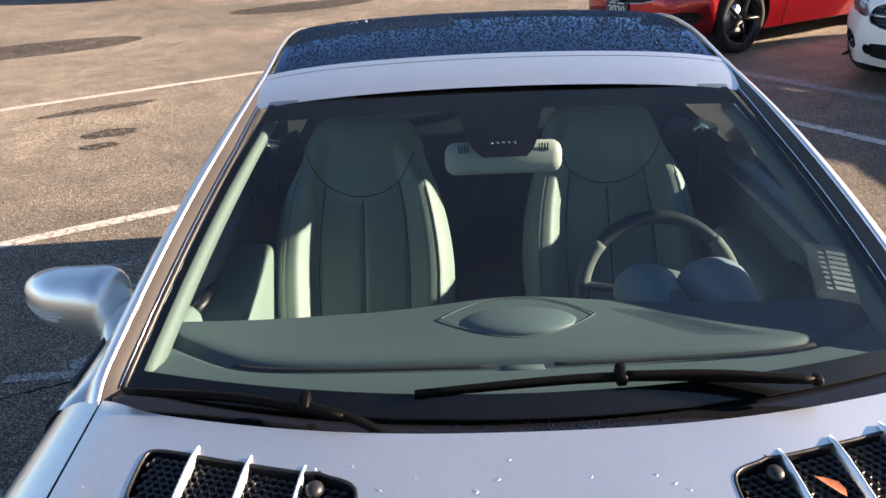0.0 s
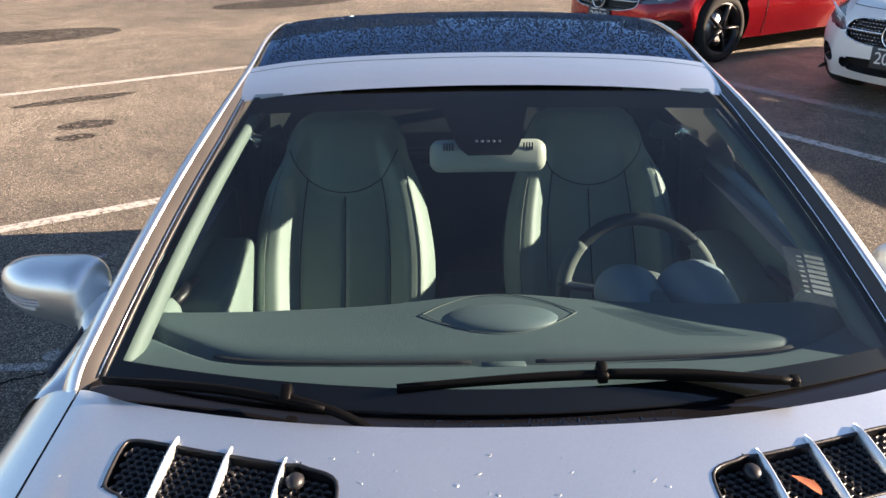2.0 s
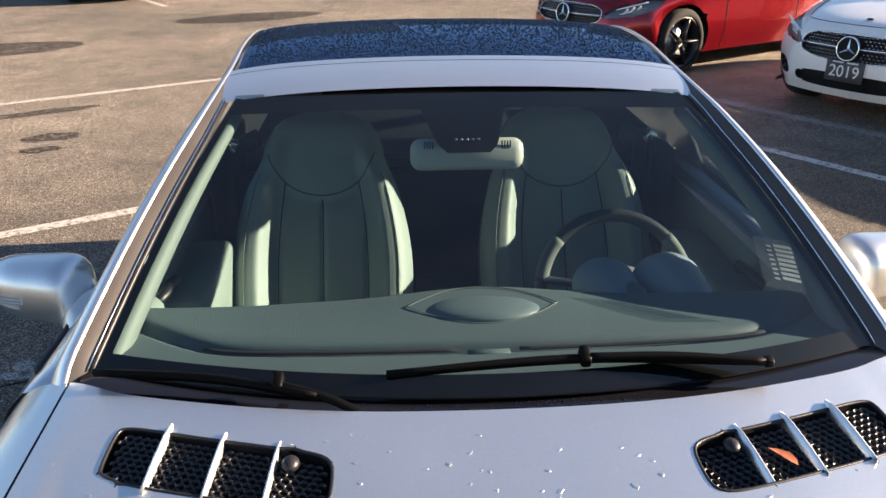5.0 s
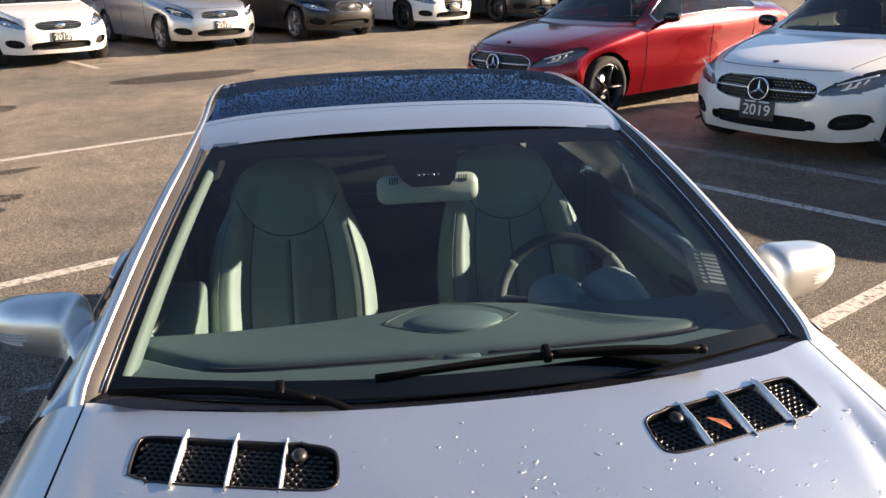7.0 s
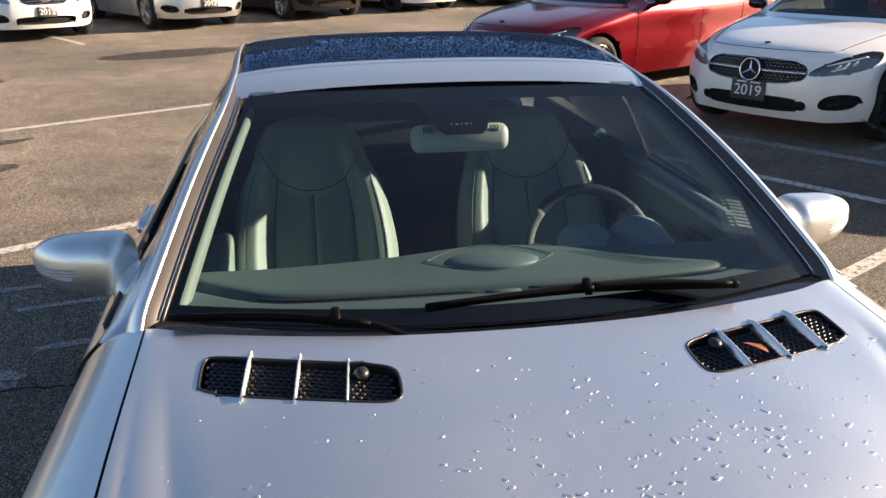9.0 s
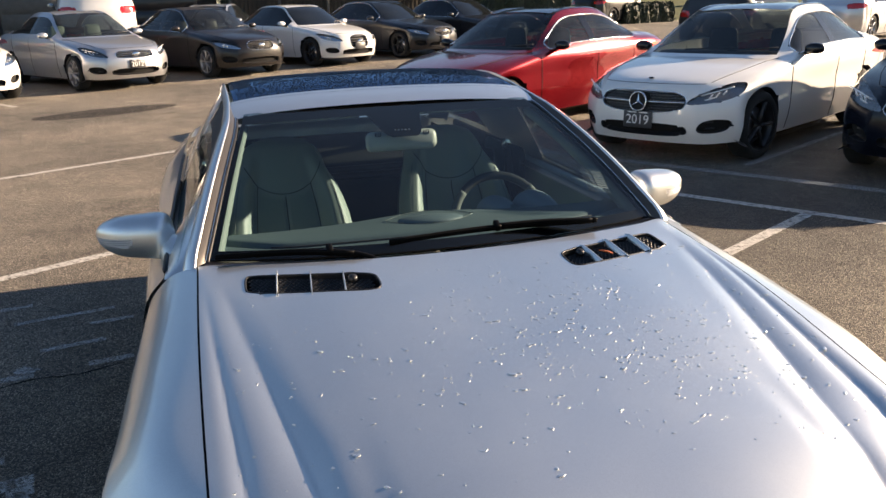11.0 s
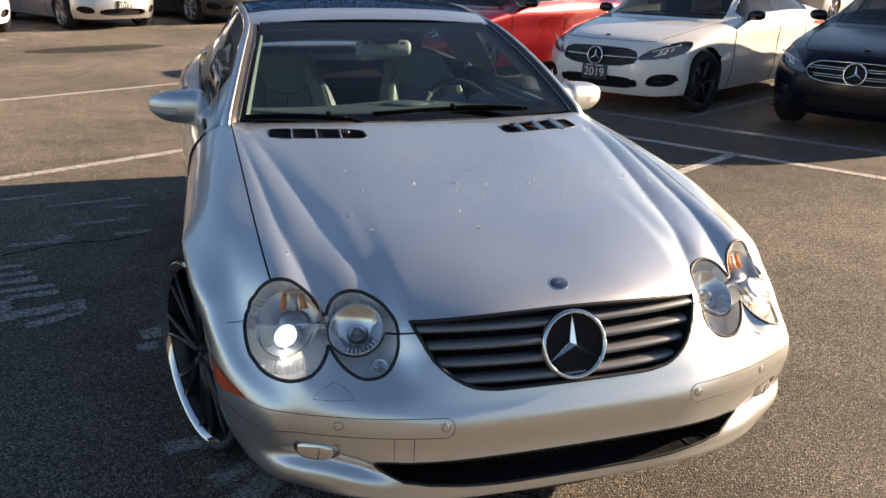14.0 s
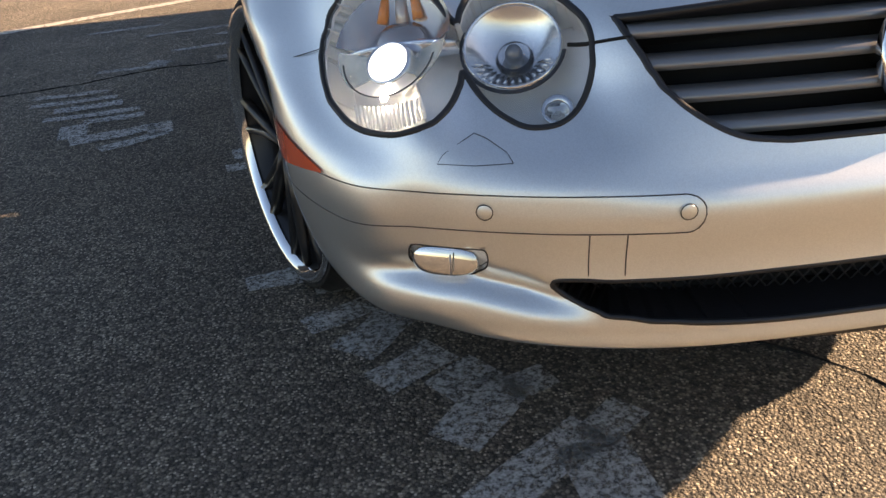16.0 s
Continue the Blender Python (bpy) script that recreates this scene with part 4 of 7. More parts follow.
# ---- the silver roadster ----
RIBS = [
    [(0, 1.425, .915), (.20, 1.43, .916), (.36, 1.448, .917), (.50, 1.48, .915), (.60, 1.512, .912), (.705, 1.565, .904), (.80, 1.60, .858), (.865, 1.62, .73), (.875, 1.62, .40)],
    [(0, 1.06, .885), (.20, 1.065, .886), (.37, 1.08, .884), (.51, 1.10, .876), (.61, 1.11, .870), (.705, 1.12, .864), (.815, 1.13, .815), (.893, 1.14, .69), (.90, 1.20, .46)],
    [(0, .70, .838), (.20, .705, .838), (.37, .715, .833), (.51, .73, .820), (.60, .74, .812), (.70, .75, .803), (.80, .80, .783), (.885, .85, .72), (.90, .86, .695)],
    [(0, .38, .785), (.20, .385, .785), (.36, .39, .775), (.49, .40, .753), (.59, .40, .741), (.69, .415, .733), (.78, .535, .702), (.868, .58, .665), (.89, .68, .64)],
    [(0, .125, .718), (.20, .135, .712), (.37, .17, .69), (.48, .24, .675), (.57, .25, .668), (.67, .275, .664), (.762, .395, .628), (.845, .465, .605), (.872, .60, .585)],
    [(0, .055, .60), (.20, .065, .60), (.35, .09, .598), (.46, .145, .58), (.56, .15, .575), (.66, .165, .574), (.755, .30, .558), (.832, .395, .56), (.860, .57, .55)],
    [(0, .022, .515), (.20, .026, .515), (.34, .036, .515), (.46, .06, .515), (.56, .09, .515), (.66, .130, .515), (.748, .21, .51), (.830, .365, .505), (.853, .535, .50)],
    [(0, 0, .465), (.20, .003, .465), (.335, .012, .466), (.46, .040, .466), (.56, .075, .466), (.66, .122, .466), (.748, .186, .462), (.827, .355, .455), (.846, .515, .45)],
    [(0, .006, .39), (.20, .009, .39), (.335, .018, .39), (.46, .046, .39), (.56, .083, .39), (.66, .132, .388), (.746, .20, .375), (.818, .365, .37), (.836, .503, .37)],
    [(0, -.004, .288), (.20, -.001, .288), (.34, .011, .288), (.46, .038, .285), (.56, .075, .288), (.66, .13, .290), (.738, .20, .288), (.797, .365, .282), (.818, .53, .27)],
    [(0, .012, .246), (.20, .015, .246), (.34, .027, .246), (.46, .055, .248), (.56, .097, .250), (.64, .16, .250), (.715, .235, .248), (.778, .40, .235), (.80, .60, .22)],
    [(0, .15, .230), (.20, .15, .230), (.34, .16, .230), (.46, .19, .232), (.56, .23, .235), (.63, .28, .235), (.695, .35, .230), (.755, .48, .215), (.78, .64, .20)],
]
net = Net(RIBS)
REAR = [    # halfwidth at the belt, belt height, widest, by distance from the nose
    (1.62, 0.80, 0.865, 0.875), (2.1, 0.80, 0.885, 0.888), (2.7, 0.79, 0.90, 0.892), (3.3, 0.775, 0.92, 0.905), (3.8, 0.75, 0.935, 0.90), (4.2, 0.70, 0.93, 0.87), (4.45, 0.62, 0.88, 0.80)]


def flutes(X):
    """The lobes that run back from the four lamps over the hood and die out before the windscreen."""
    x, y, z = np.abs(X[..., 0]), X[..., 1], X[..., 2]
    run = np.clip((1.40 - y) / 1.0, 0, 1.25)
    # two convex lobes on each side, parted by sharp valleys, and the rounded edge of the middle plateau
    seam = 0.712 - 0.022 * run
    v1 = np.interp(run, [0.0, 0.3, 0.6, 0.8, 0.95, 1.08, 1.25], [0.692, 0.672, 0.648, 0.632, 0.610, 0.579, 0.570])
    v2 = np.interp(run, [0.0, 0.27, 0.63, 0.88, 0.97, 1.15, 1.25], [0.648, 0.608, 0.550, 0.505, 0.489, 0.438, 0.415])
    edge = v2 - np.interp(run, [0.0, 0.25, 0.75, 1.0, 1.25], [0.03, 0.062, 0.078, 0.070, 0.045])
    amp = np.interp(run, [0.0, 0.08, 0.35, 0.75, 1.0, 1.10, 1.25], [0.0, 0.003, 0.0105, 0.0165, 0.017, 0.011, 0.0])

    def soft(q):
        q = np.clip(q, 0, 1)
        return q * q * (3 - 2 * q)

    def crown(q):
        return np.sin(0.5 * math.pi * np.clip(q, 0, 1))
    fall = lambda a, b: 1 - np.cos(0.5 * math.pi * np.clip((x - a) / np.maximum(b - a, 1e-3), 0, 1))
    m2, m1 = v2 + 0.62 * (v1 - v2), v1 + 0.70 * (seam - v1)
    saw = -fall(edge, v2) + 0.92 * crown((x - v2) / (m2 - v2)) - 0.62 * fall(m2, v1) + 0.70 * crown((x - v1) / (m1 - v1))
    d = amp * saw * np.clip((z - 0.53) / 0.08, 0, 1)
    # domes over the lamps
    wave = np.cos(2 * math.pi * (x - 0.664) / 0.170)
    fade = soft((x - 0.36) / 0.08) * soft((0.755 - x) / 0.06)
    d = d + np.interp(run, [0.72, 0.98, 1.2], [0.0, 0.006, 0.005]) * fade * wave * np.clip((z - 0.53) / 0.08, 0, 1)
    # hollow round the fog lamps above the chin
    s1 = np.clip((x - 0.43) / 0.10, 0, 1) * np.clip((0.76 - x) / 0.10, 0, 1)
    hollow = 0.020 * s1 * np.exp(-((z - 0.362 + 0.22 * np.clip(0.60 - x, 0, 0.2)) / 0.022) ** 2)
    out = X.copy()
    out[..., 1] += hollow
    out[..., 2] += 0.016 * np.clip((0.36 - z) / 0.09, 0, 1)
    out[..., 0] -= np.sign(X[..., 0]) * hollow * 0.35
    out[..., 2] += d * 0.9
    out[..., 1] -= d * 0.4 * np.clip((0.5 - y) / 0.3, 0, 1)
    return out


SLP = lambda u, v: flutes(net(u, v))


def lampw(X):
    return np.abs(X[..., 0]), 0.64 * X[..., 1] + 0.77 * X[..., 2]


def peanut(grow=0.0):
    def f(X):
        x, w = lampw(X)
        a = np.hypot((x - 0.665 - 0.10 * (w - 0.66)) / (0.093 + grow), (w - 0.666) / (0.139 + grow)) - 1
        b = np.hypot((x - 0.494 - 0.10 * (w - 0.62)) / (0.081 + grow), (w - 0.624) / (0.119 + grow)) - 1
        k = 0.06
        h = np.clip(0.5 + 0.5 * (b - a) / k, 0, 1)
        return (b * (1 - h) + a * h - k * h * (1 - h)) * 0.1
    return f


def grille_cut(X):
    x, z, y = np.abs(X[..., 0]), X[..., 2], X[..., 1]
    top = 0.702 - 0.17 * x * x
    bot = 0.535 + 0.012 * np.clip((x - 0.2) / 0.1, 0, 1)
    half = 0.305 + (z - 0.53) * 0.56
    a = np.maximum(np.maximum(z - top, bot - z), (x - half) * 0.85)
    # rounded lower corners
    cx, cz = half - 0.07, bot + 0.07
    corner = (x > cx) & (z < cz)
    a = np.where(corner, np.maximum(a, np.hypot(x - cx, z - cz) - 0.07), a)
    return np.maximum(a, y - 0.30)


def intake_cut(X):
    x, z, y = np.abs(X[..., 0]), X[..., 2], X[..., 1]
    bot = 0.300 + 0.29 * np.clip(x - 0.16, 0, 1) ** 2
    top = 0.372 - 0.12 * np.clip(x - 0.3, 0, 1) ** 2
    mid, half = 0.5 * (top + bot), np.maximum(0.5 * (top - bot), 0.004)
    tip = np.clip((x - 0.43) / 0.068, 0, 1)
    return np.maximum(np.abs(z - mid - 0.012 * tip) - half * np.sqrt(np.clip(1 - tip * tip, 0, 1)), np.maximum((x - 0.497), y - 0.4))


def fog_cut(X):
    x, z = np.abs(X[..., 0]), X[..., 2]
    g = (np.abs((x - 0.622) / 0.050) ** 2.6 + np.abs((z - 0.392) / 0.034) ** 2.6) ** (1 / 2.6) - 1
    g = np.maximum(g, (z - 0.410) / 0.03)
    return np.maximum(g * 0.03, X[..., 1] - 0.5)


def vent_cut(X):
    x, y = np.abs(X[..., 0]), X[..., 1]
    sk = x - 0.422
    yc = 1.322 + 0.30 * sk + 0.25 * sk * sk
    g = (np.abs(sk / 0.165) ** 7 + np.abs((y - yc) / 0.057) ** 7) ** (1 / 7) - 1
    return np.maximum(g * 0.057, 0.8 - X[..., 2])


def sl_arch(X):
    return np.maximum(np.hypot(X[..., 1] - 0.87, X[..., 2] - 0.325) - 0.372, 0.6 - np.abs(X[..., 0]))


SLCAR = thing("silver_roadster", "silver two-seat roadster with closed hardtop parked on asphalt", "car")
us = np.concatenate([-np.linspace(8, 5.024, 34), -np.linspace(4.976, 0, 84)[:-1], np.linspace(0, 4.976, 84), np.linspace(5.024, 8, 34)])
vs = np.linspace(11, 0, 200)
X, lab, U, V = lattice(SLP, us, vs, [peanut(), grille_cut, intake_cut, fog_cut, vent_cut, sl_arch])
uc = np.abs(0.25 * (U[:-1, :-1] + U[1:, :-1] + U[:-1, 1:] + U[1:, 1:]))
vc = 0.25 * (V[:-1, :-1] + V[1:, :-1] + V[:-1, 1:] + V[1:, 1:])
Cm = 0.25 * (X[:-1, :-1] + X[1:, :-1] + X[:-1, 1:] + X[1:, 1:])
gap = np.abs(uc - 5.0) < 0.02
is_fender = (uc > 5) & (Cm[..., 2] > 0.632 - 0.25 * (Cm[..., 1] - 0.28)) & (Cm[..., 1] > 0.24)
is_hood = (uc < 5) & (vc < 4.35)
HALF = np.broadcast_to(np.arange(lab.shape[1])[None, :] < lab.shape[1] // 2, lab.shape)
body0 = lab == 0
part("hood", cells(X, body0 & is_hood & ~gap), M_SILVER, SLCAR)
part("front_bumper", cells(X, body0 & ~is_hood & ~is_fender & ~(gap & (vc < 4.2))), M_SILVER, SLCAR)
for h in (HALF, ~HALF):
    part("front_fender", cells(X, body0 & is_fender & ~gap & h), M_SILVER, SLCAR)
for h in (HALF, ~HALF):
    part("seam_liner", cells(X, (uc > 4.7) & (uc < 5.3) & (lab == 0) & h, -0.010), M_DARK, SLCAR)

# grille
gm = lab == 2
grl = part("grille", cells(X, gm, -0.075), M_DARK, SLCAR, "grey four-slat radiator grille with large star")
part("surround", flange(X, gm, 0.075), M_BLACK, grl)
for lp in rim_loops(X, gm)[:1]:
    part("edge_trim", tube(loop_points(X, lp, -0.004, 2), 0.006, 6, True), M_BLACK, grl)
for k in range(4):
    zc = 0.664 - 0.0385 * k
    hw = 0.305 + (zc - 0.53) * 0.56 - 0.008
    if k == 3:
        hw -= 0.01
    vs_, fs_ = [], []
    n = 25
    for i, q in enumerate(np.linspace(-hw, hw, n)):
        yy = 0.075 + (0.60 - zc) * -0.42 + 0.36 * q * q
        dz = -0.05 * q * q
        for a, b in ((0.0, 0.010), (-0.012, 0.005), (-0.011, -0.005), (0.015, -0.012), (0.045, -0.011), (0.045, 0.0), (0.02, 0.010)):
            vs_.append((q, yy + a, zc + b + dz))
    for i in range(n - 1):
        for j in range(7):
            fs_.append((i * 7 + j, i * 7 + (j + 1) % 7, (i + 1) * 7 + (j + 1) % 7, (i + 1) * 7 + j))
    part("slat", (vs_, fs_), M_SLAT, grl)
star_badge(grl, pose(0, 0.066, 0.617, -18), 0.080, "star_badge", back=M_DARK)
zb_ = float(Cm[np.unravel_index(np.argmin(np.abs(Cm[..., 0]) + np.abs(Cm[..., 1] - 0.17) + 9 * (Cm[..., 2] < 0.6)), lab.shape)][2])
bm_ = pose(0, 0.17, zb_ - 0.001, 16)
hb = part("hood_badge", moved(lathe([(0.0035, 0.0001), (0.003, 0.020), (0.001, 0.024), (-0.006, 0.025)], 28, "z"), bm_), plain("enamel_badge", (0.03, 0.04, 0.08), rough=0.12, coat=1.0), SLCAR, "small round dark enamel badge")
part("ring", moved(lathe([(0.002, 0.0225), (0.0035, 0.024), (-0.001, 0.0262)], 28, "z"), bm_), M_CHROME, hb)
vs_, fs_ = [(0, 0, 0.005)], []
for k in range(6):
    a = -math.pi / 2 + k * math.pi / 3
    rad = 0.015 if k % 2 else 0.003
    vs_.append((rad * math.cos(a), rad * math.sin(a), 0.0037))
for k in range(6):
    fs_.append((0, 1 + k, 1 + (k + 1) % 6))
part("small_star", moved((vs_, fs_), bm_), M_CHROME, hb, smooth=False)

# lower intake
im = lab == 3
ink = part("lower_intake", cells(X, im, -0.10), M_DARK, SLCAR, "black mesh air intake under the bumper")
part("surround", flange(X, im, 0.10), M_BLACK, ink)
for lp in rim_loops(X, im)[:1]:
    part("edge_trim", tube(loop_points(X, lp, -0.003, 3), 0.0045, 6, True), M_BLACK, ink)
vs_, fs_ = [], []
for k in range(-26, 27):
    for sl in (-1, 1):
        x0 = k * 0.02
        p = [(x0 + sl * (zz - 0.30) * 0.9, 0.075 + 0.28 * x0 * x0, zz) for zz in (0.275, 0.33, 0.385)]
        vs_, fs_ = joined((vs_, fs_), tube(p, 0.0016, 4))
tagged(part("mesh", (vs_, fs_), M_BLACK, ink), kind="stuff")

# lamps
M_BOWL = plain("bright_lamp_bowl", (0.93, 0.92, 0.89), rough=0.18, metal=0.22, var=0.04, scale=60, bump=0.5, bscale=70)
M_PEBBLE = plain("pebbled_reflector", (0.95, 0.90, 0.76), rough=0.16, metal=0.75, var=0.06, scale=200, bump=1.0, bscale=330)
# the shelf's metal carries the blue of the sky it would mirror
M_SHELF = plain("sky_blue_lamp_shelf", (0.62, 0.68, 0.78), rough=0.14, metal=0.9)
M_CAVITY = plain("brown_tinted_lamp_cavity", (0.46, 0.425, 0.41), rough=0.16, metal=0.85)
M_TUBE = plain("pale_lamp_tube", (0.70, 0.62, 0.55), rough=0.2, metal=0.4)
M_BEAM = plain("lit_low_beam", (0.84, 0.93, 1.0), rough=0.06, coat=1.0, emit=0.75)
M_GLOW = plain("bowl_fill_glow", (1.0, 0.93, 0.78), rough=0.2, emit=14.0)


def arc_of(r, a0, a1, n=24, y=0.0):
    return [(r * math.cos(a), y, r * math.sin(a)) for a in np.linspace(radians(a0), radians(a1), n)]


def dish(r, depth, a0, a1, cut=0.0, n=30, m=10, hole=0.2):
    """A concave dish that opens along +y, between two angles; it is cut off level at height cut where cut is not 0."""
    vs_, fs_ = [], []
    for i, a in enumerate(np.linspace(radians(a0), radians(a1), n)):
        for q in np.linspace(hole, 1, m):
            x_, z_ = r * q * math.cos(a), r * q * math.sin(a)
            vs_.append((x_, -depth * (1 - q * q), min(z_, cut) if cut else z_))
    for i in range(n - 1):
        for k in range(m - 1):
            fs_.append((i * m + k, i * m + k + 1, (i + 1) * m + k + 1, (i + 1) * m + k))
    return vs_, fs_


def headlamp(side, mask):
    lamp = part("headlight", cells(X, mask, 0.0), M_LENS, SLCAR, "clear twin-oval headlight with lit low beam")
    for lp in rim_loops(X, mask)[:1]:
        part("gasket", tube(loop_points(X, lp, -0.002, 4), 0.0050, 8, True), M_RUBBER, lamp)
        part("lens_edge", tube(loop_points(X, lp, -0.009, 4), 0.0040, 8, True), M_BOWL, lamp)
    part("housing", flange(X, mask, 0.065), M_BOWL, lamp)
    part("bowl", cells(X, mask, -0.062), M_BOWL, lamp)

    skin = normals_of(X)[:-1, :-1]
    skin = skin * -np.sign((skin * (0, 1, 0)).sum(-1, keepdims=True))

    def facing(near, far_):
        here = mask & (np.abs(Cm[..., 0]) > near) & (np.abs(Cm[..., 0]) < far_)
        fwd = Vector(skin[here].mean(0)).normalized()
        return fwd, fwd.to_track_quat("Y", "Z").to_matrix().to_4x4()

    def at(x, w, fwd, depth):
        # the place behind the lens at (x, w), along the lamp's axis
        xs, ws = lampw(Cm)
        d = np.where(mask, (xs - x) ** 2 + (ws - w) ** 2, 9)
        return Vector(Cm[np.unravel_index(np.argmin(d), d.shape)]) - fwd * depth
    # large oval: a shelf across the middle, the low beam's dish under it, the turn signal's dome above
    fwd, turn = facing(0.59, 0.76)
    t = Matrix.Translation(at(0.694, 0.664, fwd, 0.034) + Vector((-side * 0.016, 0, 0.026))) @ turn @ pose(0, 0, 0, 0, side * -13, 0)
    part("low_beam_bowl", moved(dish(0.083, 0.034, 180, 360), t), M_BOWL, lamp)
    for a0, a1 in ((181, 232), (308, 359)):
        part("pebbled_panel", moved(dish(0.0822, 0.029, a0, a1, n=12, hole=0.42), t), M_PEBBLE, lamp, "pebbled yellowish reflector panel")
    n = 19
    vs_, fs_ = [], []
    for q in np.linspace(-1, 1, n):
        hw = math.sqrt(max(0.0, 1 - (q * 0.96) ** 2))
        for dy, dz in ((-0.045, 0.016), (-0.030 + 0.024 * hw, 0.006), (-0.028 + 0.024 * hw, 0.001), (-0.045, -0.002)):
            vs_.append((q * 0.088, dy, dz))
    for i in range(n - 1):
        for j in range(3):
            fs_.append((i * 4 + j, i * 4 + j + 1, i * 4 + 5 + j, i * 4 + 4 + j))
    part("shelf", moved((vs_, fs_), t), M_SHELF, lamp)
    for sg in (-1, 1):
        part("shelf_lip", moved(tube([(sg * 0.030, -0.004, -0.003), (sg * 0.052, -0.008, -0.0025), (sg * 0.074, -0.016, -0.002)], 0.0018, 5), t), M_CHROME, lamp)
    tp = t @ Matrix.Translation((0, 0, -0.030))
    part("projector_ring", moved(lathe([(0.000, 0.029), (0.004, 0.031), (-0.004, 0.034), (-0.030, 0.037)], 32, "y"), tp), M_CHROME, lamp)
    part("projector_lens", moved(ellipsoid(0.0275, 0.013, 0.0275, (0, 0.000, 0), 24, 12), tp), M_BEAM, lamp)
    # emitter added to brighten the bowl, in place of the beam's reflection
    part("bowl_fill_light", moved(ellipsoid(0.006, 0.006, 0.009, (0, -0.002, -0.050), 12, 8), tp), M_GLOW, lamp, "added warm white glow that lights the lamp bowl")
    part("bezel_line", moved(tube(arc_of(0.070, 190, 350, y=0.003), 0.0013, 5), tp @ Matrix.Translation((0, 0, 0.016))), M_BLACK, lamp)
    part("upper_cavity", moved(dish(0.088, 0.036, 0, 180), t @ Matrix.Translation((0, 0, 0.008))), M_CAVITY, lamp)
    part("bulb_shade", moved(ellipsoid(0.044, 0.020, 0.030, (0, -0.030, 0.022), 24, 12), t), M_CAVITY, lamp, "brown bulb shade")
    part("bulb_tube", moved(tube([(0, -0.026, 0.045), (0, -0.022, 0.066), (0, -0.014, 0.086)], 0.010, 10), t), M_TUBE, lamp)
    for px in (-0.022, 0.024):
        part("turn_signal_bulb", moved(tube([(px * 1.25, -0.022, 0.050), (px * 1.1, -0.016, 0.068), (px * 0.95, -0.010, 0.088)], lambda s: 0.0085 - 0.002 * s, 10), t), M_TURN, lamp, "orange turn signal capsule")
    for k in range(15):
        px = (k - 7) * 0.0072
        part("lower_rib", moved(tube([(px, -0.030, -0.118 + 5.0 * px * px), (px, -0.012, -0.090 + 3.0 * px * px)], 0.0026, 5), t), M_BOWL, lamp)
    # small oval: high beam in a bright ring, a dark seam under it, a side bulb low down
    fwd, turn = facing(0.40, 0.57)
    t = Matrix.Translation(at(0.508, 0.648, fwd, 0.024)) @ turn
    part("high_beam_reflector", moved(dish(0.064, 0.036, 0, 360, n=41, hole=0.12), t), M_REFLECTOR, lamp)
    part("high_beam_ring", moved(lathe([(-0.002, 0.0625), (0.003, 0.064), (0.003, 0.067), (-0.010, 0.069)], 40, "y"), t), M_CHROME, lamp)
    part("ring_seam", moved(tube(arc_of(0.0705, 185, 378, y=-0.004), 0.0022, 6), t), M_BLACK, lamp)
    part("bulb_cap", moved(lathe([(-0.046, 0.012), (-0.020, 0.012), (-0.012, 0.009), (-0.010, 0.0001)], 18, "y"), t), M_SLAT, lamp)
    part("bulb_shade", moved(lathe([(-0.034, 0.022), (-0.030, 0.024), (-0.026, 0.022)], 24, "y"), t), M_GLOSSBLACK, lamp)
    for k in range(13):
        a = radians(200 + 11 * k)
        part("reflector_rib", moved(tube([(0.034 * math.cos(a), -0.028, 0.034 * math.sin(a)), (0.056 * math.cos(a), -0.004, 0.056 * math.sin(a))], 0.0020, 4), t), M_CHROME, lamp)
    t = Matrix.Translation(at(0.462, 0.545, fwd, 0.034)) @ turn
    part("side_bulb", moved(lathe([(-0.014, 0.006), (-0.004, 0.014), (0.004, 0.020), (0.002, 0.022)], 20, "y"), t), M_CHROME, lamp)
    part("side_bulb_glass", moved(ellipsoid(0.009, 0.012, 0.009, (0, 0, 0), 12, 8), t), M_LENS, lamp)
    return lamp


